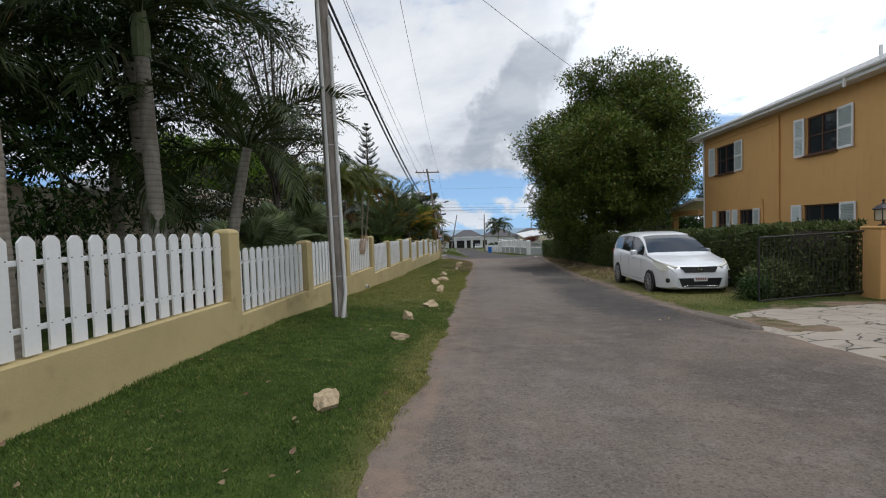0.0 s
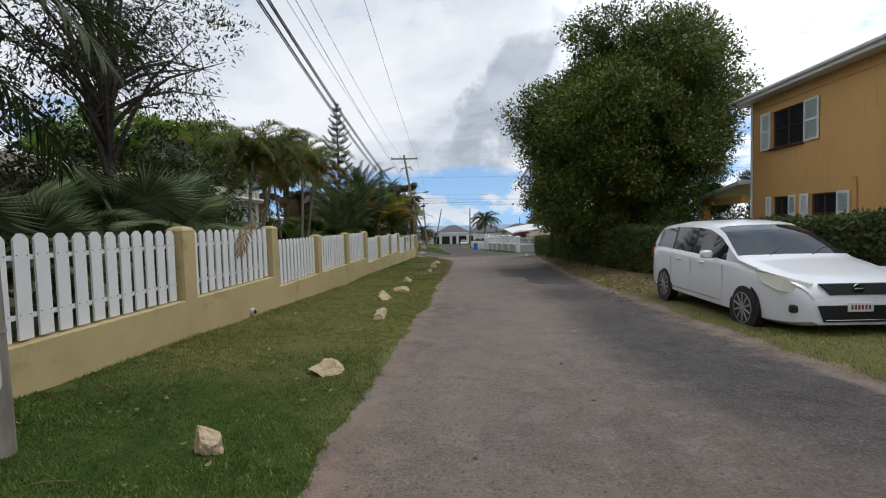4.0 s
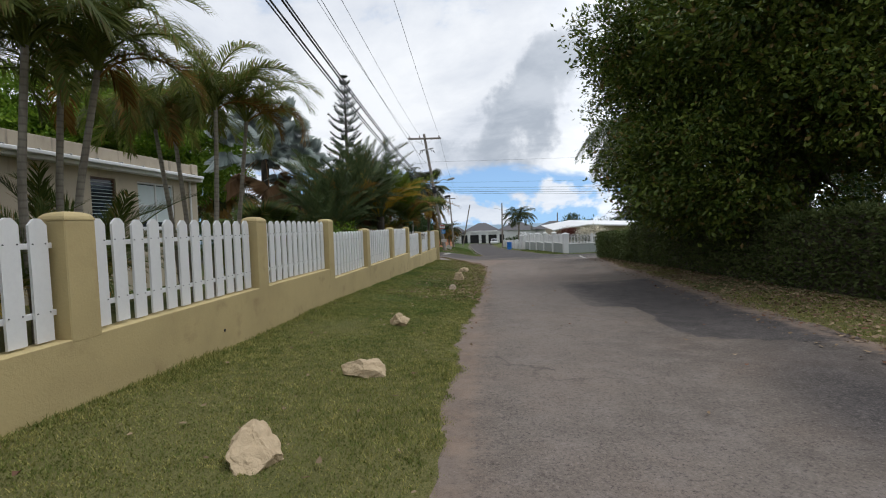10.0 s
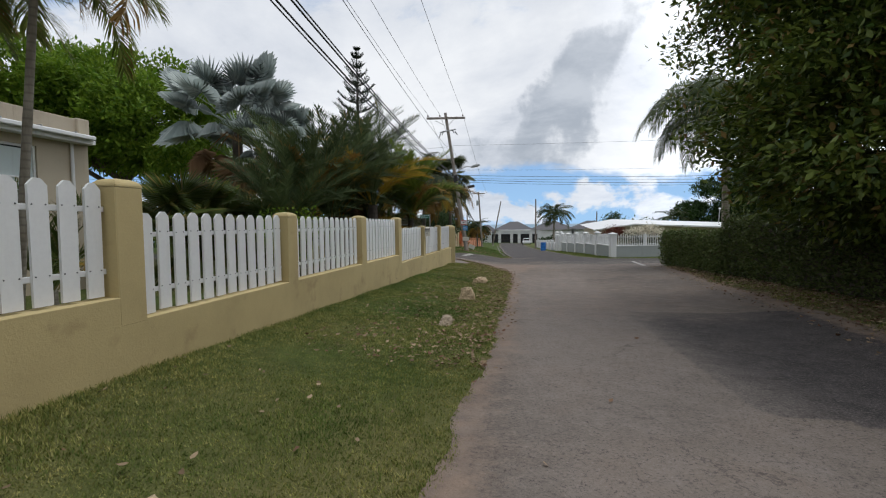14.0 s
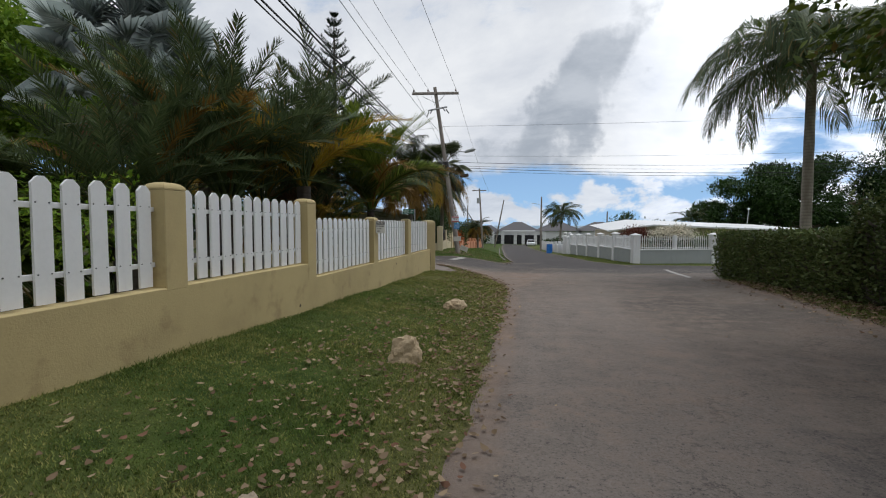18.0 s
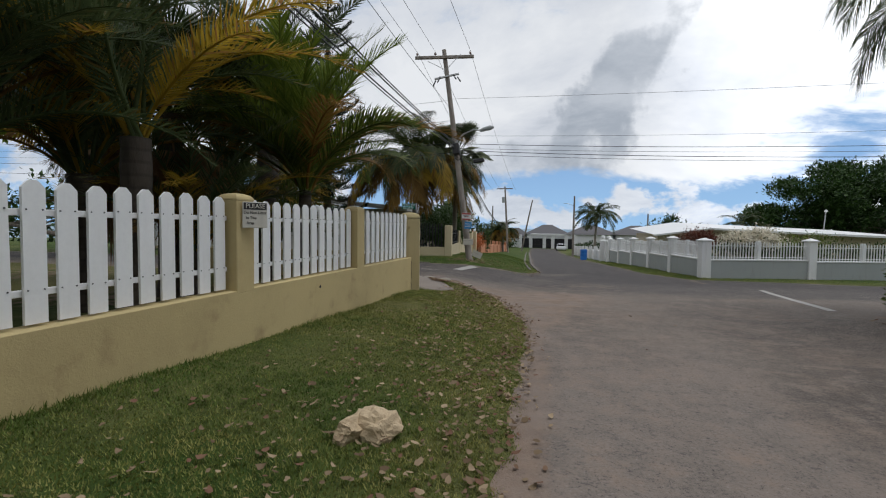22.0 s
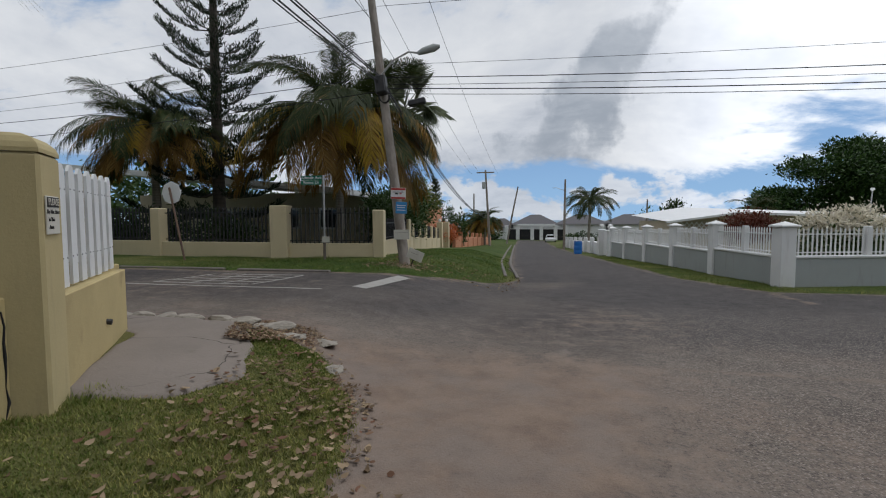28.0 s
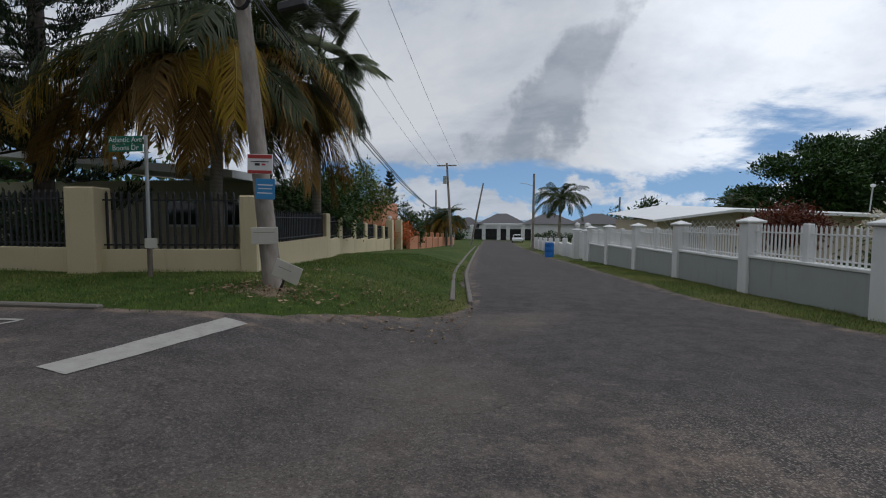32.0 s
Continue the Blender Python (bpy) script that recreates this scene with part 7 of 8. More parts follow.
for k in range(8):
    y = 77 + k * 3.2
    x = -6.9 + .02 * k
    part("wall_length", Shape().box((x, y + 1.6, Z(x, y + 1.6) + .3), (.2, 3.2, 1.3), .01, pwi), M_PINK, pw)
    part("post", Shape().box((x + .02, y, Z(x, y) + .6), (.28, .3, 1.6), .02, pwi), M_PINK, pw)
broad_tree("orange_bougainvillea", (-7.6, 76.5, Z(-7, 77)), [(-7.6, 76.6, -1.1, 1.0, 2.0, .8)], 2600, .16, leafy("orange_bract", (0.42, 0.10, 0.03), (0.5, 0.16, 0.05), .3), "orange flowering shrub over the coral wall", .05, seed=120, sprig=.2, category="shrub", forks=4)

# dark foliage added to deepen the shade in front of the house wall
for k, (x, y, w_) in enumerate(((-11.0, 53.6, .8), (-13.6, 53.5, 1.2), (-16.2, 53.7, 1.2), (-18.8, 53.8, 1.2))):
    zg = Z(-9, y)
    broad_tree("dark_fill_shrub", (x, y, zg), [(x, y, zg + .75, w_, .5, .75), (x + .7, y + .3, zg + .6, .8, .5, .6)], 3200, .14, L_FAR, "dark garden shrub added to fill the shade behind the black railings", .05, seed=340 + k, sprig=.16, category="shrub", group="shrubs behind the cream wall", forks=4)

# house behind the cream wall
ch = thing("white_roof_house", (-14, 62, Z(-10, 60)), "low house with white roof edges behind the cream wall", "house")
chi = ch.matrix_basis.inverted()
part("wall", Shape().box((-15.5, 66.5, 0), (13.5, 9, 2.9), .01, chi), M_BEIGE, ch)
part("roof", Shape().add([(-22.8, 58.0, 2.55), (-8.3, 58.0, 1.15), (-8.3, 69, 1.15), (-22.8, 69, 2.55), (-22.8, 58.0, 2.8), (-8.3, 58.0, 1.4), (-8.3, 69, 1.4), (-22.8, 69, 2.8)], [(0, 3, 2, 1), (4, 5, 6, 7), (0, 1, 5, 4), (1, 2, 6, 5), (2, 3, 7, 6), (3, 0, 4, 7)], chi), M_ROOFW, ch)
for x in (-10.5, -13.0, -17.0):
    w_ = part("window", Shape().box((x, 61.97, .1), (1.4, .06, 1.1), .01, chi), M_WHITE, ch)
    part("pane", Shape().box((x, 61.93, .1), (1.2, .02, .9), 0, chi), M_PANE, w_)

palm("coconut_palm", (-7.05, 55.2, Z(-6, 55)), (.1, .1, 4.7), K_COCO, "coconut palm with browning fronds behind the railings", .16, .12, 130, scale=1.28)
palm("coconut_palm", (-14.2, 54.6, Z(-10, 54.6)), (0, 0, 4.3), K_COCO, "coconut palm with browning fronds behind the railings", .18, .12, 131, scale=.95)
palm("coconut_palm", (-20.5, 50.5, Z(-10, 51)), (0, 0, 4.5), K_COCO, "coconut palm with browning fronds behind the railings", .18, .12, 135, scale=.95)
palm("ragged_fan_palm", (-5.35, 57.4, Z(-6, 57)), (.1, 0, 5.6), kit(leafy("frond_ragged", (0.060, 0.075, 0.038), (0.19, 0.21, 0.12), .2, .5), (FAN_A, 7, 0), (FAN_B, 10, -10), (FAN_C, 10, -20)) + kit(F_DRY, (FAN_C, 6, -35)), "ragged windblown fan palm", .14, .11, 132, scale=1.05)


def norfolk(name, at, height, label, seed, spread=2.6, tiers=17):
    """A Norfolk pine: straight stem, whorls of up-curved branches set with needle tufts."""
    r = np.random.default_rng(seed)
    ob = thing(name, at, label, "tree")
    part("trunk", Shape().tube([(0, 0, -.2), (0, 0, height * .5), (0, 0, height)], [height * .017, height * .011, .02], 9), B_DARK, ob, smooth=True)
    P, D = [], []
    for k in range(tiers):
        u = k / (tiers - 1)
        z = height * (.11 + .88 * u) + r.normal(0, .05)
        L = (spread * (1 - u) ** .8) * r.uniform(.75, 1.1) + .12
        for j in range(5):
            a = j * 2 * math.pi / 5 + k * .6 + r.uniform(-.2, .2)
            Lb = L * r.uniform(.8, 1.1)
            out = Vector((math.cos(a), math.sin(a), 0))
            pts = [out * Lb * q + Vector((0, 0, z + Lb * (-.20 * (1 - u) * math.sin(q * 2.4) + (.22 + .5 * u) * q ** 2))) for q in (0, .35, .7, 1.0)]
            part("branch", Shape().tube(pts, [.035 * (1 - u) + .012, .025 * (1 - u) + .01, .012, .006], 4), B_DARK, ob)
            side = Vector((-math.sin(a), math.cos(a), 0))
            for q in np.linspace(.25, 1.0, max(4, int(Lb * 7))):
                i = min(int(q * 3), 2)
                c = pts[i].lerp(pts[i + 1], q * 3 - i)
                for sd in (-1, 1):
                    tl = .13 * Lb * (1.15 - q) ** .6 + .12
                    for w in np.linspace(.1, 1, 6):
                        P.append(c + side * sd * tl * w * .8 + out * tl * w * .5 + Vector((0, 0, .55 * tl * w * w)))
                        D.append(side * sd * .3 + out * .4 + Vector((0, 0, .9)))
    P, D = np.array(P), np.array(D)
    P = np.repeat(P, 3, 0) + r.normal(0, .025, (len(P) * 3, 3))
    D = np.repeat(D, 3, 0)
    V, T = leaf_faces(P, D, .14, .24, .35, 0, r, 0)
    part("needles", np_mesh("needles", V, None, T), L_NORF, ob)
    return ob


norfolk("norfolk_pine", (-12.1, 55.4, Z(-10, 55)), 15.3, "tall dark Norfolk pine with tiered branches", 140, 2.8, 21)
norfolk("norfolk_pine", (-10.3, 85, Z(-8, 85)), 6.6, "small distant Norfolk pine", 141, 1.2, 16)
broad_tree("corner_shrub", (-6.4, 61, Z(-6, 61)), [(-6.7, 60.5, .2, 1.3, 1.6, 1.3), (-7.2, 63, .4, 1.4, 1.6, 1.5)], 12000, .18, L_FAR, "dense green shrub over the railings", .08, seed=142, sprig=.2, category="shrub", forks=5)
broad_tree("slim_tree", (-8.6, 72, Z(-8, 72)), [(-8.7, 72, 1.6, .9, .9, 1.7), (-7.9, 73, 1.0, .7, .7, 1.1)], 5000, .18, L_TREE, "slim upright green tree", .08, seed=143, sprig=.2, forks=6)
broad_tree("cypress", (-7.8, 80, Z(-7, 80)), [(-7.9, 80, -.6, .7, .7, 1.9), (-7.0, 80.5, -1.0, .6, .6, 1.4)], 5000, .16, L_FAR, "dark upright conifer beside the coral wall", .08, seed=144, sprig=.12, forks=4)
solo("coral_house", Shape().box((-12.0, 82, -.6), (5, 5, 3.6), .02), M_PINK, "distant coral-pink house wall", "house")
palm("far_palm", (-6.6, 95, Z(-6, 95)), (0, 0, 2.9), K_COCO, "distant palm over the coral wall", .15, .1, 145, scale=.75)
palm("far_palm", (-8.2, 98, Z(-6, 95)), (0, 0, 2.6), K_COCO, "distant palm over the coral wall", .15, .1, 146, scale=.7)

# ---- white railing fence at the far corner ----
wf = thing("white_grey_wall", (6.15, 52.6, Z(6.1, 52.6)), "low grey wall with white coping and white square pillars", "wall", kind="structure")
wfi = wf.matrix_basis.inverted()


def wpillar(x, y, top, w=.34, turn=0):
    m = wfi @ Matrix.Translation((x, y, 0)) @ Matrix.Rotation(radians(turn), 4, "Z")
    z0 = Z(x, y) - .3
    p_ = part("pillar", Shape().box((0, 0, (top + z0) / 2), (w, w, top - z0), .012, m), M_WHITE, wf)
    cp_ = Shape().box((0, 0, top + .03), (w + .12, w + .12, .06), .015, m)
    cp_.add([(-w / 2 - .03, -w / 2 - .03, top + .06), (w / 2 + .03, -w / 2 - .03, top + .06), (w / 2 + .03, w / 2 + .03, top + .06), (-w / 2 - .03, w / 2 + .03, top + .06), (0, 0, top + .15)], [(0, 1, 4), (1, 2, 4), (2, 3, 4), (3, 0, 4)], m)
    part("pillar_cap", cp_, M_WHITE, p_)


WF = [(6.15, 52.6), (5.75, 56.2), (5.4, 59.7), (5.05, 63.2), (4.7, 66.7), (4.4, 69.8)]
WR = [(6.15, 52.6), (10.5, 53.9), (14.9, 55.2), (19.3, 56.5), (23.7, 57.8), (28, 59)]
for pts, wide in ((WF, False), (WR, True)):
    for k, (a, b) in enumerate(zip(pts, pts[1:])):
        a, b = Vector(a), Vector(b)
        top = (-.98 - (.10 * k if not wide else .05 * k))
        L = (b - a).length
        m = Matrix.Translation(((a.x + b.x) / 2, (a.y + b.y) / 2, 0)) @ Matrix.Rotation(math.atan2(b.y - a.y, b.x - a.x), 4, "Z")
        z0 = min(Z(*a), Z(*b)) - .4
        part("wall_length", Shape().box((0, 0, (top + z0) / 2), (L, .2, top - z0), .006, wfi @ m), M_GREYW, wf)
        part("coping", Shape().box((0, 0, top + .03), (L, .26, .06), .01, wfi @ m), M_WHITE, wf)
        railing(m, L - .34, top + .06, .66, label="white metal picket railing on a grey wall", pitch=.125, material=M_WHITE, bar=.014)
        part("middle_post", Shape().box((0, 0, top + .42), (.14, .14, .76), .012, wfi @ m), M_WHITE, wf)
        wpillar(b.x, b.y, top + .80 - (0 if not wide else 0), .34, math.degrees(math.atan2(b.y - a.y, b.x - a.x)))
wpillar(6.15, 52.6, -.2, .38, 10)
for x, y in ((4.35, 70.6), (4.1, 72.8)):
    wpillar(x, y, -.75, .42)
    part("ball", Shape().lathe([(.02, 0), (.12, .04), (.17, .16), (.12, .28), (.02, .32)], 14, wfi @ Matrix.Translation((x, y, -.6))), M_WHITE, wf, smooth=True)
solo("white_gate", Shape().box((4.22, 71.7, -1.55), (.06, 1.8, 1.5), .02), M_WHITE, "solid white arched garden gate", "gate")
lw = thing("white_boundary_wall", (3.0, 84, Z(3, 84)), "long low white wall with posts along the road", "wall", kind="structure")
lwi = lw.matrix_basis.inverted()
for k in range(8):
    y = 73.4 + 3.4 * k
    x = 4.05 - .055 * (y - 73.4)
    part("wall_length", Shape().box((x, y + 1.7, Z(x, y + 1.7) + .15), (.2, 3.42, 1.5), .01, lwi @ Matrix.Identity(4)), M_WHITE, lw)
    part("post", Shape().box((x, y, Z(x, y) + .35), (.32, .32, 1.8), .02, lwi), M_WHITE, lw)
bn = thing("blue_barrel", (2.75, 75.6, Z(2.75, 75.6)), "blue plastic barrel standing at the roadside", "barrel")
part("drum", Shape().lathe([(.25, 0), (.29, .03), (.30, .3), (.285, .33), (.30, .36), (.30, .62), (.285, .65), (.30, .68), (.29, .9), (.26, .93)], 20), paint("blue_plastic", (0.02, 0.16, 0.52), .45, .2, 3), bn, smooth=True)
part("rim", Shape().lathe([(.27, .92), (.285, .93), (.285, .96), (.27, .96)], 20), paint("blue_rim", (0.02, 0.13, 0.45), .45, .2), bn)
broad_tree("white_bougainvillea", (10.2, 56.6, Z(9, 56)), [(8.2, 54.7, -.28, .8, .5, .42), (9.0, 55.1, -.18, .8, .6, .5)], 7000, .12, leafy("white_bract", (0.62, 0.56, 0.44), (0.84, 0.79, 0.65), .3, .5, (0.045, 0.075, 0.02), .15), "white flowering shrub over the white railing", .05, seed=150, sprig=.14, category="shrub", forks=6)
broad_tree("white_bougainvillea_leaves", (10.4, 57.2, Z(9, 57)), [(9.6, 56.5, -.8, 1.4, 1.0, .8), (12, 57.4, -.7, 2.0, 1.2, .8)], 5000, .12, L_TREE, "green leaves behind the white flowers", .05, seed=151, sprig=.15, category="shrub", forks=5)
# shrubs added to make the view through the white railing dark
for k in range(6):
    f_ = k / 5
    x, y = 7.6 + 11.5 * f_, 53.95 + 3.4 * f_
    broad_tree("backdrop_shrub", (x, y, Z(6, y)), [(x, y, -.95, 1.25, .45, .62), (x + .8, y + .2, -.9, .9, .45, .5)], 2600, .13, L_FAR, "dark green shrub added as a backdrop behind the white railing", .04, seed=250 + k, sprig=.14, category="shrub", group="shrubs behind the white railing", forks=4)
broad_tree("red_bougainvillea", (7.2, 57.6, Z(7, 57)), [(6.95, 57.3, -.28, .75, .9, .42), (7.6, 58.0, -.25, .8, .9, .42)], 5200, .11, leafy("red_bract", (0.10, 0.028, 0.016), (0.17, 0.05, 0.025), .2), "dark red flowering shrub behind the white railing", .05, seed=152, sprig=.16, category="shrub", forks=5)
wh = thing("flat_white_roof_house", (14, 74, Z(9, 74)), "low house with a wide white roof behind the fence", "house")
whi = wh.matrix_basis.inverted()
part("wall", Shape().box((15.8, 76, -1.2), (15.6, 10, 2.2), .01, whi).add([(8.0, 71, -.1), (11.5, 71, .38), (23.6, 71, -.1), (8.0, 71.2, -.1), (11.5, 71.2, .38), (23.6, 71.2, -.1)], [(0, 2, 1), (3, 4, 5)], whi), M_BEIGE, wh)
part("roof", Shape().add([(7.5, 70, -.12), (11.5, 70, .43), (19, 70, .12), (24.5, 70, -.05), (7.5, 82, .35), (11.5, 82, 1.0), (24.5, 82, .45), (7.5, 70, -.24), (11.5, 70, .3), (19, 70, -.02), (24.5, 70, -.2)], [(0, 1, 5, 4), (1, 2, 3, 6, 5), (7, 8, 1, 0), (8, 9, 2, 1), (9, 10, 3, 2)], whi), M_ROOFW, wh)
part("mast", Shape().tube([(21.5, 76, .4), (21.6, 76, 1.9)], .04, 6, True, whi), M_METAL, wh)
part("mast_lamp", Shape().lathe([(.05, 0), (.12, .05), (.12, .16), (.03, .2)], 10, whi @ Matrix.Translation((21.6, 76, 1.85))), M_WHITE, wh)
lat = Shape()
for k in range(18):
    x = 8.6 + k * .28
    lat.box((x, 70.9, -.55), (.04, .03, 1.0), 0, whi @ Matrix.Translation((x, 70.9, -.55)) @ Matrix.Rotation(radians(40), 4, "Y") @ Matrix.Translation((-x, -70.9, .55)))
    lat.box((x, 70.86, -.55), (.04, .03, 1.0), 0, whi @ Matrix.Translation((x, 70.86, -.55)) @ Matrix.Rotation(radians(-40), 4, "Y") @ Matrix.Translation((-x, -70.86, .55)))
part("lattice", lat, M_WHITE, wh)
palm("far_coconut_palm", (5.0, 92.9, Z(4, 93)), (.2, 0, 5.1), kit(F_DARK, (CO_UP, 13, 0), (CO_MID, 16, 0), (CO_LOW, 8, 10)), "distant coconut palm beside the road", .17, .12, 155, scale=1.0)
for k, (x, y, s_) in enumerate(((10.2, 95, .8), (11.3, 96, .7), (9.3, 96, .6), (17.5, 92, .9))):
    palm("banana_plant", (x, y, Z(4, y)), (0, 0, .9), kit(F_DARK, (FR_UP, 6, 0), (FR_MID, 5, 0)), "distant broad-leaved garden plant", .1, .08, 156 + k, scale=s_)
broad_tree("thin_tree", (14.0, 95, Z(6, 95)), [(14, 95, .8, 1.1, 1.1, 1.2), (13.2, 95, -.2, .8, .8, .8), (14.8, 95, .2, .8, .8, .8)], 2200, .3, L_FAR, "small open distant tree", .09, seed=160, sprig=.3, forks=8)
broad_tree("dark_tree_mass", (44, 106, Z(6, 106)), [(33, 104, 2.8, 6, 6, 5.0), (40, 106, 4.2, 7, 6, 6.2), (49, 108, 5.0, 8, 7, 7.0), (60, 108, 5.0, 9, 7, 6.8), (73, 108, 4.5, 9, 7, 6.0), (30, 103, .0, 5, 5, 3.0)], 150000, .45, L_MASS, "huge dark spreading tree crown in the distance", .6, seed=161, sprig=.35, forks=10, bough=2.2)
palm("far_coconut_palm", (23.5, 99, Z(6, 99)), (0, 0, 4.4), kit(F_DARK, (CO_UP, 8, 0), (CO_MID, 10, 0)), "distant coconut palm beside the dark trees", .17, .12, 162, scale=1.0)

# ---- house at the end of the road ----
fh = thing("grey_roof_house", (4, 140, Z(0, 138)), "distant white house with grey hipped roofs and dark gates", "house")
fhi = fh.matrix_basis.inverted()
gz = Z(0, 138)
for k, (x, w, d, e) in enumerate(((-8.5, 6, 5, 2.4), (-1.5, 9, 7, 3.2), (8.0, 10, 8, 3.2), (17.5, 10, 8, 3.2))):
    part("wall", Shape().box((x, 143, gz + e / 2), (w, d, e), .01, fhi), M_WHITE, fh)
    hw, hd, top_ = w / 2 + .6, d / 2 + .6, gz + e + 2.1
    rr = max(hw - hd, .2)
    part("roof", Shape().add([(x - hw, 143 - hd, gz + e), (x + hw, 143 - hd, gz + e), (x + hw, 143 + hd, gz + e), (x - hw, 143 + hd, gz + e), (x - rr, 143, top_), (x + rr, 143, top_)], [(0, 1, 5, 4), (1, 2, 5), (2, 3, 4, 5), (3, 0, 4), (3, 2, 1, 0)], fhi), M_ROOFG, fh)
for x in (-7.2, -4.9, -2.0, -.2, 2.6, 4.5):
    part("gate_pillar", Shape().box((x, 136.5, gz + 1.35), (.7, .7, 3.3), .03, fhi), M_WHITE, fh)
for x, w in ((-6.0, 1.7), (-3.45, 2.2), (-1.1, 1.2), (1.2, 2.1), (3.55, 1.2)):
    part("dark_gate", Shape().box((x, 136.6, gz + 1.1), (w, .1, 2.3), .02, fhi), M_DARK, fh)
part("lintel", Shape().box((-1.2, 136.5, gz + 3.1), (7.5, .9, .4), .02, fhi), M_WHITE, fh)
broad_tree("far_hedge", (12, 132, Z(0, 132)), [(8, 133, gz + .6, 4, 1, .9), (15, 133, gz + .7, 5, 1, 1.0), (-11, 133, gz + .9, 3, 1, 1.2)], 5000, .4, L_FAR, "distant clipped hedge in front of the house", .08, seed=165, sprig=.3, category="hedge", forks=4)
fc = thing("distant_car", (1.4, 124, Z(1.4, 124)), "small pale car parked at the road's end", "car")
part("body", Shape().box((0, 0, .55), (1.7, 4.0, .6), .15).box((0, .1, 1.05), (1.45, 2.2, .55), .2), M_CAR, fc, smooth=True)
part("windscreen", Shape().box((0, -1.0, 1.06), (1.25, .06, .36), .02), M_CGLASS, fc)
for x in (-.8, .8):
    for y in (-1.3, 1.3):
        part("wheel", Shape().tube([(x - .1, y, .3), (x + .1, y, .3)], .3, 14), M_RUB, fc)
for k, (x0, x1, y, h) in enumerate(((-60, -14, 130, 5), (-45, -16, 100, 4.5), (24, 70, 150, 5), (-70, -24, 72, 6))):
    r_ = np.random.default_rng(170 + k)
    lumps = [(x, y + r_.uniform(-4, 4), Z(-10, y) + h * .45, r_.uniform(3, 6), 4, h * r_.uniform(.5, .8)) for x in np.arange(x0, x1, 6.5)]
    broad_tree("distant_trees", ((x0 + x1) / 2, y, Z(-10, y)), lumps, 9000, .75, L_FAR, "band of distant green garden trees", .3, seed=170 + k, sprig=.8, forks=6)

# ---- kerb, apron and gutter at the crossing ----
ap = [(-3.0, 41.75), (-2.35, 42.0), (-2.2, 42.6), (-2.6, 43.3), (-3.2, 44.0), (-5.0, 44.1), (-5.2, 43.5), (-3.9, 43.3)]


def inside(X, Y, poly):
    r_ = np.zeros(X.shape, bool)
    for (x0, y0), (x1, y1) in zip(poly, poly[1:] + poly[:1]):
        c = (y0 > Y) != (y1 > Y)
        r_ ^= c & (X < (x1 - x0) * (Y - y0) / (y1 - y0 + 1e-12) + x0)
    return r_


def soft_inside(X, Y, poly, rad=.09):
    """1 well inside the outline, 0 well outside, smooth between."""
    return sum(inside(X + rad * math.cos(a) * q, Y + rad * math.sin(a) * q, poly).astype(float) for a in np.linspace(0, 5.5, 8) for q in (.5, 1.0)) / 16


solo("concrete_apron", sheet(np.arange(-5.4, -1.9, .025), np.arange(41.5, 44.4, .025), lambda X, Y: land(X, Y) - .02 + .08 * sstep(soft_inside(X + .09 * fbm(X, Y, 3, 26), Y + .05 * fbm(X, Y, 7, 27), ap) * 1.6) + .006 * fbm(X, Y, 2.5, 25), {}, lambda X, Y: .02 < soft_inside(X + .09 * fbm(X, Y, 3, 26), Y + .05 * fbm(X, Y, 7, 27), ap)), M_SLAB, "stained concrete apron at the foot of the corner wall", "pavement", kind="structure")
def rock_mesh(name, size, seed, lo=.42, hi=.8, cuts=11, rough=1.0):
    """An angular broken stone: a ball cut by random planes, pitted and roughened."""
    r = np.random.default_rng(seed)
    bm_ = bmesh.new()
    bmesh.ops.create_icosphere(bm_, subdivisions=4, radius=1)
    planes = [(Vector(unit(r.normal(0, 1, 3))), r.uniform(lo, hi)) for _ in range(cuts)]
    off = Vector((seed * 1.37, 0, 0))
    for v_ in bm_.verts:
        p = v_.co.copy()
        for n_, d_ in planes:
            over = p.dot(n_) - d_
            if over > 0:
                p -= n_ * over
        q = p * 2.6 + off
        p *= 1 + rough * (.14 * noise.noise(q) + .09 * abs(noise.noise(q * 2.3)) + .05 * noise.noise(q * 6) + .03 * noise.noise(q * 14))
        v_.co = Vector((p.x * size[0], p.y * size[1], p.z * size[2])) * 1.35
    me = bpy.data.meshes.new(name)
    bm_.to_mesh(me)
    bm_.free()
    return me


kb = thing("broken_kerb", (-2.6, 44.0, Z(-2.6, 44)), "row of broken concrete kerb pieces", "kerb", kind="structure")
kr = np.random.default_rng(5)
kx = -5.3
while kx < -2.75:
    L = kr.uniform(.24, .46)
    x, y = kx + L / 2, 44.2 + kr.normal(0, .015) - .08 * max(0, kx + 3.1)
    m = pose(x, y, Z(x, y) + .015, kr.normal(0, 3), kr.normal(0, 2), kr.normal(0, 5))
    slab = rock_mesh("kerb_stone", (L * .40, kr.uniform(.075, .11), .045), 560 + int(kx * -40), .62, .95, 9, .55)
    part("kerb_stone", slab, M_KERB, kb, m=kb.matrix_basis.inverted() @ m)
    kx += L
for k, (x, y, sx, sy, a) in enumerate(((-1.69, 43.22, .12, .08, 10), (-2.08, 43.93, .17, .10, -25), (-2.55, 43.80, .15, .09, 30), (-2.42, 43.92, .09, .06, 70), (-3.0, 44.05, .12, .07, 15))):
    part("kerb_stone", rock_mesh("kerb_stone", (sx, sy, .035), 530 + k, .4, .85, 12), M_KERB, kb, m=kb.matrix_basis.inverted() @ pose(x, y, Z(x, y) + .02, 0, 0, a))
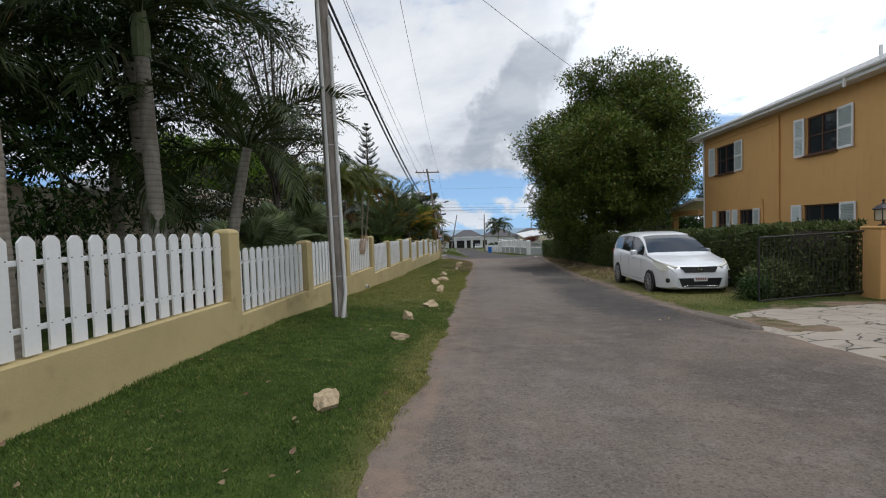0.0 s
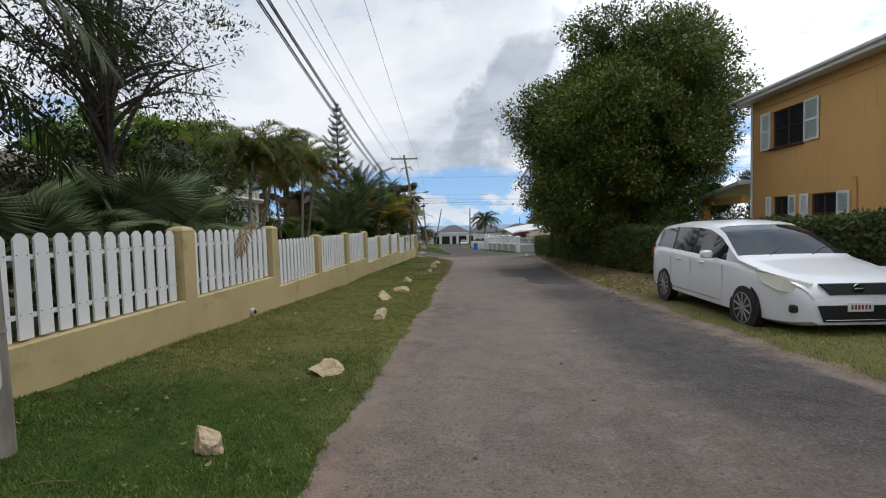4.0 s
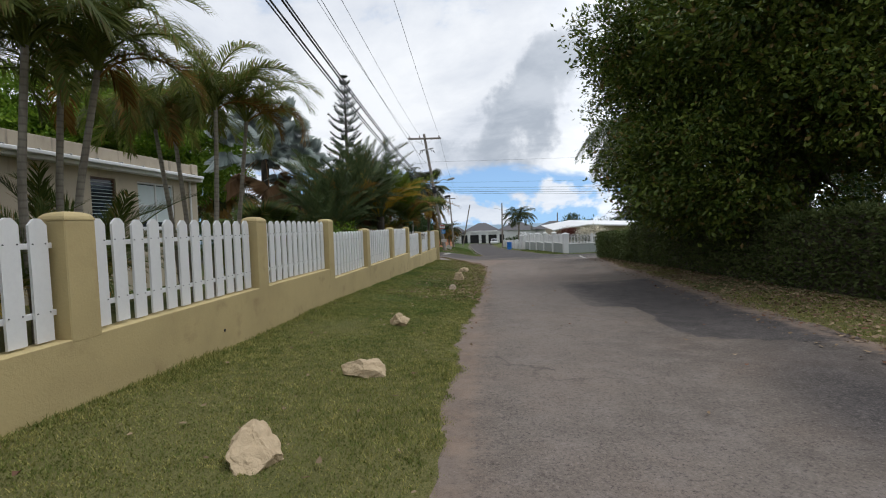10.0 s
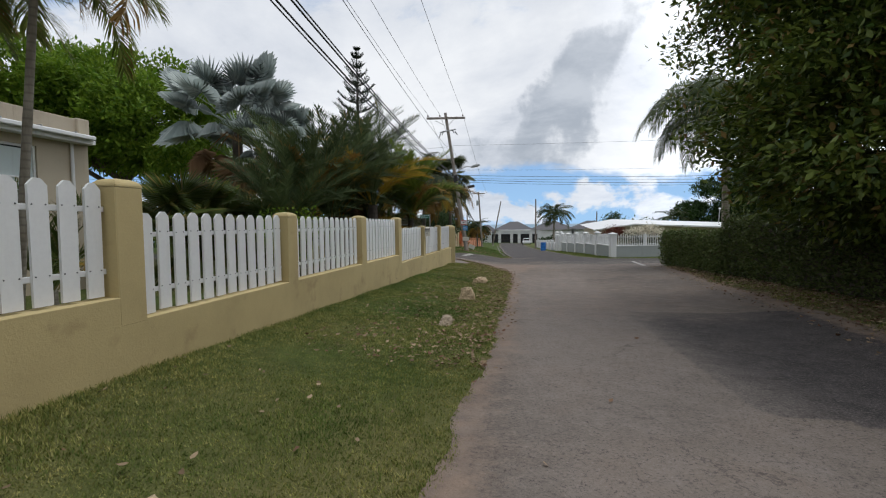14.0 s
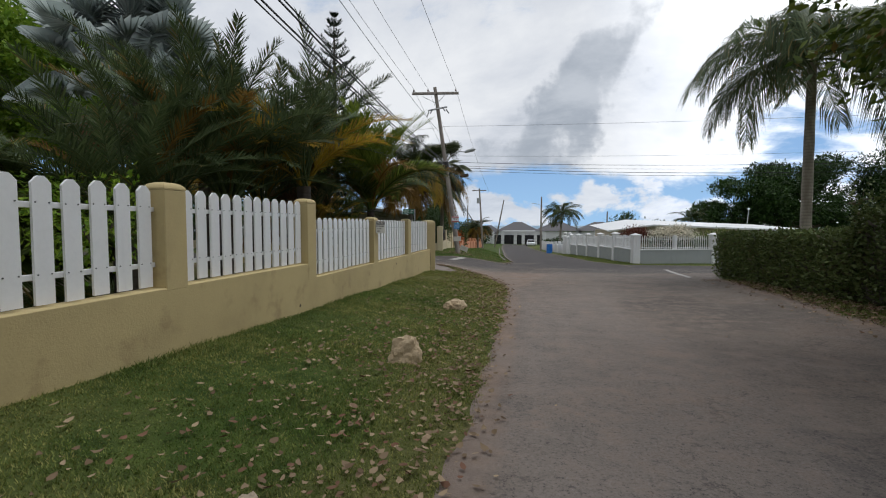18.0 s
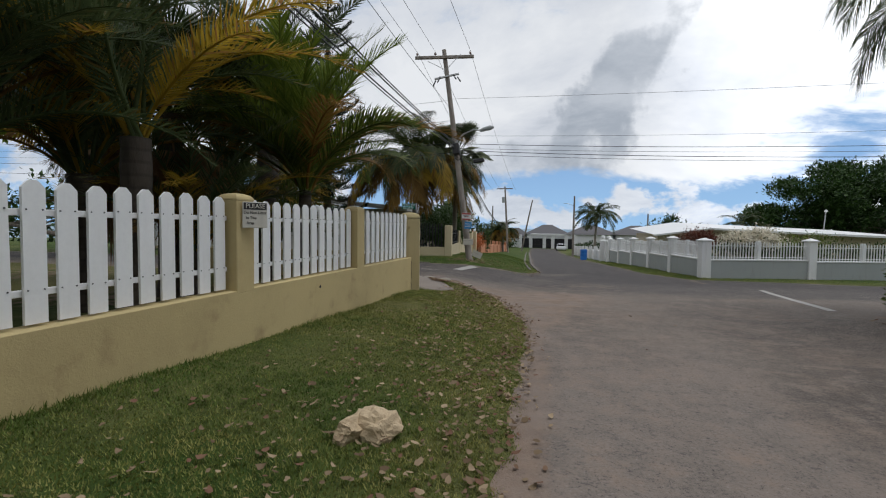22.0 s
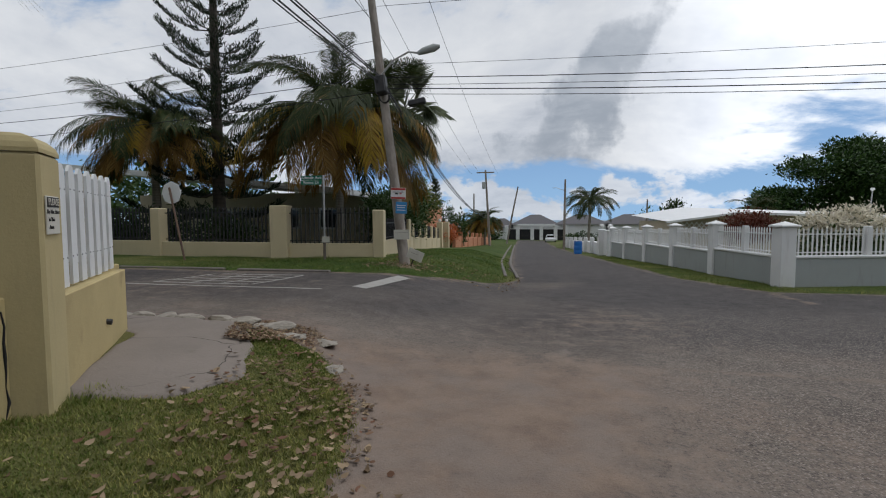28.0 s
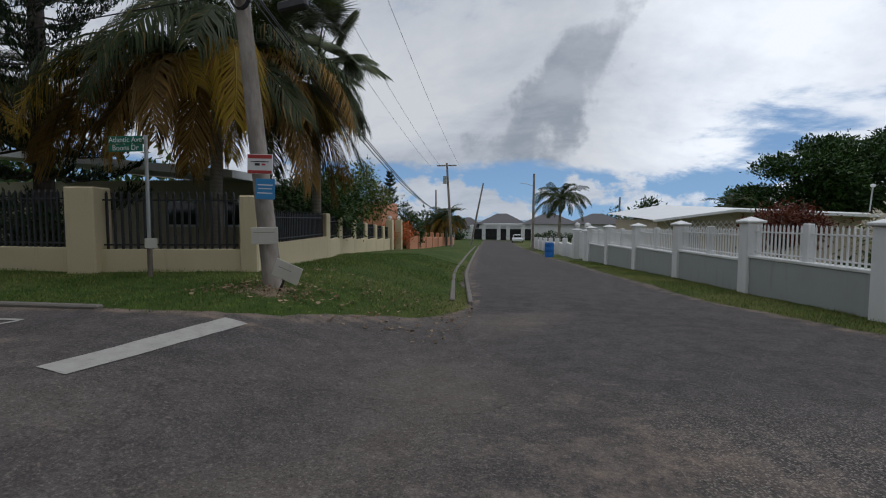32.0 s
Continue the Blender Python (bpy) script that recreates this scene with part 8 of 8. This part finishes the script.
lip = [(3.94, 9.55), (4.02, 8.75), (4.10, 8.0), (4.16, 7.35), (4.30, 7.30), (4.42, 7.9), (4.44, 8.5), (4.30, 9.2), (4.10, 9.75)]
lip_in = lambda X, Y: soft_inside(X + .04 * fbm(X, Y, 6, 41), Y + .05 * fbm(X, Y, 7, 42), lip, .05)
solo("asphalt_lip", sheet(np.arange(3.8, 4.6, .03), np.arange(7.1, 9.95, .03), lambda X, Y: land(X, Y) - .02 + .085 * sstep(lip_in(X, Y) * 1.3), {}, lambda X, Y: lip_in(X, Y) > .05), M_ROAD, "broken raised asphalt lip at the driveway", "road", kind="structure")
gt = thing("gutter", (-.6, 58, Z(-.6, 58)), "narrow concrete gutter along the grass", "gutter", kind="structure")
gi = gt.matrix_basis.inverted()
for k in range(24):
    y = 53.4 + k * 1.6
    x = float(np.interp(y, FL_Y, FL_X)) - .35
    slope = (float(np.interp(y + 1.6, FL_Y, FL_X)) - .35 - x) / 1.6
    for dx, h in ((-.18, .07), (.18, .03)):
        part("gutter_edge", Shape().box((0, 0, 0), (.1, 1.58, .10 + h), .02, gi @ Matrix.Translation((x + dx + slope * .8, y + .8, Z(x, y + .8) + h / 2)) @ Matrix.Rotation(-math.atan(slope), 4, "Z")), M_APRON, gt)
for k, (x0, x1, y) in enumerate(((-10.5, -7.4, 49.35), (-7.0, -4.6, 49.3))):
    solo("kerb_line", Shape().box(((x0 + x1) / 2, y, Z((x0 + x1) / 2, y) + .0), (x1 - x0, .12, .10), .02), M_APRON, "low pale kerb along the side street", "kerb", kind="structure")


# ---- road markings ----
def marking(poly, label):
    a, b, c, d = [np.array(p) for p in poly]
    n_ = max(4, int(np.linalg.norm(b - a) / .12))
    u = np.linspace(0, 1, n_ + 1)[:, None]
    v = np.linspace(0, 1, 5)
    wob = .012 * fbm(u[:, 0] * 9, u[:, 0] * 3 + a[0], 2, 78)[:, None]
    P = np.concatenate([(a + (b - a) * u) * (1 - w) + (d + (c - d) * u) * w + wob * (1 if k in (0, 4) else 0) for k, w in enumerate(v)], 1).reshape(-1, 2)
    i, j = np.meshgrid(np.arange(n_), np.arange(4), indexing="ij")
    k = (i * 5 + j).ravel()
    me = np_mesh("road_marking", np.column_stack([P, rough_road(P[:, 0], P[:, 1]) + .007]), np.stack([k, k + 1, k + 6, k + 5], 1))
    solo("road_marking", me, M_MARK, label, "road marking", "road markings", "structure")


def stripe(a, b, w, label="worn white road marking"):
    a, b = Vector((*a, 0)), Vector((*b, 0))
    n_ = Vector((-(b - a).y, (b - a).x, 0)).normalized() * w / 2
    marking([(p.x, p.y) for p in (a + n_, b + n_, b - n_, a - n_)], label)


stripe((-3.08, 47.3), (-2.78, 49.2), .30, "broad worn white stop line")
stripe((6.2, 47.2), (5.62, 42.3), .16)
stripe((-8.0, 46.85), (-3.6, 46.85), .08)
for k in range(5):
    stripe((-7.4 + .12 * k, 47.2 + k * .36), (-5.3 + .1 * k, 47.2 + k * .36), .07)
for x in (-7.4, -6.6, -5.9, -5.2):
    stripe((x, 47.2), (x + .3, 48.6), .07)

M_TWIG = paint("dry_twig", (0.20, 0.135, 0.08), 0.9, 0.6, 9, 60, 0.4)

# ---- stones on the verge ----
def boulder(at, size, material, seed, label):
    r = np.random.default_rng(seed)
    me = rock_mesh("stone", size, seed, rough=1.35)
    z = Z(at[0], at[1]) + .03 + size[2] * .5
    return solo("stone", me, material, label, "stone", "stones on the verge", m=pose(at[0], at[1], z, r.normal(0, 8), r.normal(0, 8), r.uniform(0, 360)))


PALE, GREY = "pale angular limestone block on the grass", "grey weathered rough stone on the grass"
for k, (x, y, s_, ma) in enumerate([(-1.25, 4.06, (.10, .10, .115), 0), (-1.1, 7.08, (.16, .11, .075), 0), (-1.27, 9.08, (.07, .07, .12), 0), (-1.01, 10.97, (.155, .12, .105), 0), (-1.03, 14.53, (.14, .13, .13), 0), (-1.38, 17.42, (.16, .14, .12), 0), (-1.24, 19.35, (.17, .12, .12), 0), (-1.39, 22.18, (.14, .13, .145), 0), (-.96, 27.70, (.12, .10, .08), 1), (-.99, 30.78, (.15, .14, .16), 0), (-.93, 34.50, (.17, .13, .10), 0), (-1.12, 34.42, (.16, .12, .08), 0)] ):
    boulder((x, y - .2), s_, (M_STONE, M_STONE2)[ma], 200 + k, GREY if ma else PALE)
vp = thing("wall_pipe_end", along(13.95, -.0, Z(-3.2, 13.95) + .16), "short dark drain pipe end at the wall's foot", "pipe")
part("pipe", Shape().tube([(-.05, 0, 0), (.08, -.03, -.01)], .052, 14), M_PVC, vp)
# black disc over the pipe's end, for the shade inside it
part("bore", Shape().tube([(.076, -.03, -.01), (.0825, -.031, -.01)], .042, 14), M_DARK, vp)
for y, z in ((19.9, -.38), (32.2, -.81), (37.3, -.6)):
    o = along(y, 0, z)
    # no opening is cut: a black plug gives the hole's shade
    solo("weep_hole", Shape().tube([o + Vector((-.02, 0, 0)), o + Vector((.004, 0, 0))], .02, 10), M_DARK, "small weep hole in the ochre wall, its shade a dark disc", "pipe", "weep holes")
for k, (x, y, L, a) in enumerate(((-1.9, 8.3, .35, 20), (-2.75, 9.9, .5, -25), (-.75, 16.6, .4, 15), (-1.0, 6.4, .35, 5))):
    c, s_ = math.cos(radians(a)) * L / 2, math.sin(radians(a)) * L / 2
    z = Z(x, y) + .05
    solo("fallen_stick", Shape().tube([(x - c, y - s_, z), (x, y + .02, z + .015), (x + c, y + s_, z)], [.005, .004, .002], 5), M_TWIG, "thin dry stick lying on the grass", "stick", "fallen sticks")
dr = part("frond", dressed(FR_LOW, F_DRY), None)
dr.matrix_basis = pose(fence_x(14) - .02, 14.3, 1.30, 0, 10, -84) @ Matrix.Scale(.42, 4)
tagged(dr, "dry split frond hanging over the pickets", "palm leaf")
dr.name = "hanging_frond"

# ---- leaf litter, grass ----
M_LITTER = leafy("dead_leaf", (0.13, 0.085, 0.05), (0.44, 0.33, 0.21), .1, .85, (0.19, 0.10, 0.065), .3)
M_BLADE = leafy("grass_blade", (0.052, 0.104, 0.016), (0.185, 0.255, 0.056), .38, .55, (0.36, 0.31, 0.13), .12)
_nt = M_BLADE.node_tree
_b = _nt.nodes["Principled BSDF"]
_green = _b.inputs["Base Color"].links[0].from_socket
_isl = _nt.nodes.new("ShaderNodeNewGeometry").outputs["Random Per Island"]
_straw = mixc(_nt, _isl, (0.120, 0.150, 0.026), (0.52, 0.45, 0.17))
_clump = tex(_nt, 7.0, 4, 0.6, "World")
_straw = mixc(_nt, rampf(_nt, _clump, 0.35, 0.62, 0.6, 0.0), _straw, (0.075, 0.115, 0.018))
_green = mixc(_nt, rampf(_nt, _clump, 0.35, 0.62, 0.55, 0.0), _green, (0.026, 0.065, 0.010))
_mix = mixc(_nt, dry_share(_nt, tex(_nt, 0.5, 5, 0.65, "World")), _green, _straw)
for _n in [n_ for n_ in _nt.nodes if n_.type == "BSDF_TRANSLUCENT"]:
    _nt.links.new(_mix, _n.inputs[0])
_nt.links.new(_mix, _b.inputs["Base Color"])


def scatter(n, x0f, x1f, y0, y1, r, power=1.0):
    y = r.uniform(y0, y1, n)
    a, b = x0f(y), x1f(y)
    return a + (b - a) * r.random(n) ** power, y


def litter(n, x0f, x1f, y0, y1, size, seed, power=1.0, label="dry fallen leaves"):
    r = np.random.default_rng(seed)
    x, y = scatter(n, x0f, x1f, y0, y1, r, power)
    P = np.stack([x, y, ground_z(x, y) + .03 + .025 * r.random(n)], 1)
    on = edge_dist(x, y) > 0
    P[:, 2] = np.where(on, land(x, y) + .012 + .012 * r.random(n), P[:, 2])
    a = r.uniform(0, 6.28, n)
    D = np.stack([np.cos(a), np.sin(a), np.zeros(n)], 1)
    L = size * r.uniform(.5, 1.4, (n, 1))
    S = np.stack([-np.sin(a), np.cos(a), r.normal(0, .3, n)], 1) * L * .28
    up = np.array([0, 0, 1.0]) * L * r.uniform(.05, .3, (n, 1))
    curl = r.normal(0, .13, (n, 1))
    bow = np.array([0, 0, 1.0]) * L * np.abs(curl)
    V = np.stack([P + bow, P + D * L * .3 + S + up * .5, P + D * L * .3 - S + up * .2, P + D * L * .72 + S * .8 + up * .9, P + D * L * .72 - S * .8 + up * .6, P + D * L + up + bow], 1).reshape(-1, 3)
    i = np.arange(n)[:, None] * 6
    T = np.concatenate([i + np.array(t_) for t_ in ((0, 2, 1), (1, 2, 4), (1, 4, 3), (3, 4, 5))], 1).reshape(-1, 3)
    solo("fallen_leaves", np_mesh("fallen_leaves", V, None, T), M_LITTER, label, "leaves", kind="stuff")


el_x = lambda y: np.interp(y, EL_Y, EL_X)
er_x = lambda y: np.interp(y, ER_Y, ER_X)
litter(4200, lambda y: fence_x(y) + .3, lambda y: el_x(y) - .06, 25, 43, .052, 301, .5)
litter(330, lambda y: el_x(y) - .45, lambda y: el_x(y) + .12, 25, 44, .055, 302)
litter(2400, lambda y: -3.25 + .5 * np.abs(y - 44.0), lambda y: -2.0 - 1.1 * np.abs(y - 43.95), 43.35, 44.35, .030, 309, 1.0, "red-brown fallen leaves at the broken kerb")
litter(350, lambda y: fence_x(y) + .1, lambda y: el_x(y), 2, 26, .05, 303)
litter(9000, lambda y: er_x(y) + .05, lambda y: er_x(y) * 0 + 6.5, 17, 40, .06, 304, .9, "thick brown fallen leaves under the hedge")
litter(500, lambda y: er_x(y) - .5, lambda y: er_x(y) + .1, 16, 41, .06, 305)
litter(260, lambda y: y * 0 - 3.9, lambda y: y * 0 - 2.5, 50.2, 51.4, .05, 310, 1.0, "dry brown leaves round the pole")
litter(90, lambda y: el_x(y) + .3, lambda y: er_x(y), 8, 42, .05, 306)
litter(500, lambda y: y * 0 - 4.2, lambda y: y * 0 - .4, 50, 53, .06, 307)
litter(320, lambda y: -2.1 + (y - 41.5) * -.2, lambda y: el_x(y) + .05, 41.3, 44.0, .045, 308)


def turf_blades(n, x0f, x1f, y0, y1, h, seed, keep=None, label="short trampled grass blades"):
    r = np.random.default_rng(seed)
    x, y = scatter(n, x0f, x1f, y0, y1, r)
    d = edge_dist(x, y)
    bare = np.clip(1.0 + (d + .13 * fbm(x, y, 3.2, 65)) / .16, 0, 1)
    dens = (d < -.02) & (r.random(n) > bare * .9) & (fbm(x, y, 1.4, 61) + .35 * fbm(x, y, 5, 62) > -1.25)
    if keep is not None:
        dens &= keep(x, y)
    x, y = x[dens], y[dens]
    n = len(x)
    tall = h * (1 + .45 * fbm(x, y, 2.6, 63)) * (1 + 1.3 * np.exp(-np.maximum(x - fence_x(y), 0) / .12) * (y < 42))
    P = np.stack([x, y, ground_z(x, y) - .004], 1)
    a = r.uniform(0, 6.28, n)
    lean_ = np.stack([np.cos(a), np.sin(a), np.zeros(n)], 1)
    L = (tall * r.uniform(.45, 1.25, n))[:, None]
    W = np.stack([-np.sin(a), np.cos(a), np.zeros(n)], 1) * r.uniform(.0025, .0075, (n, 1))
    tip = P + lean_ * L * r.uniform(.3, 1.1, (n, 1)) + np.array([0, 0, 1.0]) * L
    V = np.stack([P - W, P + W, tip], 1).reshape(-1, 3)
    solo("grass", np_mesh("grass", V, None, np.arange(n * 3).reshape(-1, 3)), M_BLADE, label, "grass", kind="stuff")


turf_blades(780000, lambda y: fence_x(y) + .01, lambda y: el_x(y) + .1, .8, 44, .024, 401)
turf_blades(70000, lambda y: er_x(y) - .1, lambda y: y * 0 + 6.6, 9.5, 42, .045, 402, lambda x, y: fbm(x, y, 1.1, 64) > -.15)
turf_blades(90000, lambda y: y * 0 - 10, lambda y: y * 0 + .2, 48.9, 62, .05, 403)
turf_blades(30000, lambda y: np.interp(y, FR_Y, FR_X) - .1, lambda y: 6.1 - .1 * (y - 52.6), 50.8, 70, .05, 404)
turf_blades(9000, lambda y: y * 0 + 6, lambda y: y * 0 + 16, 50.9, 54.5, .05, 405)
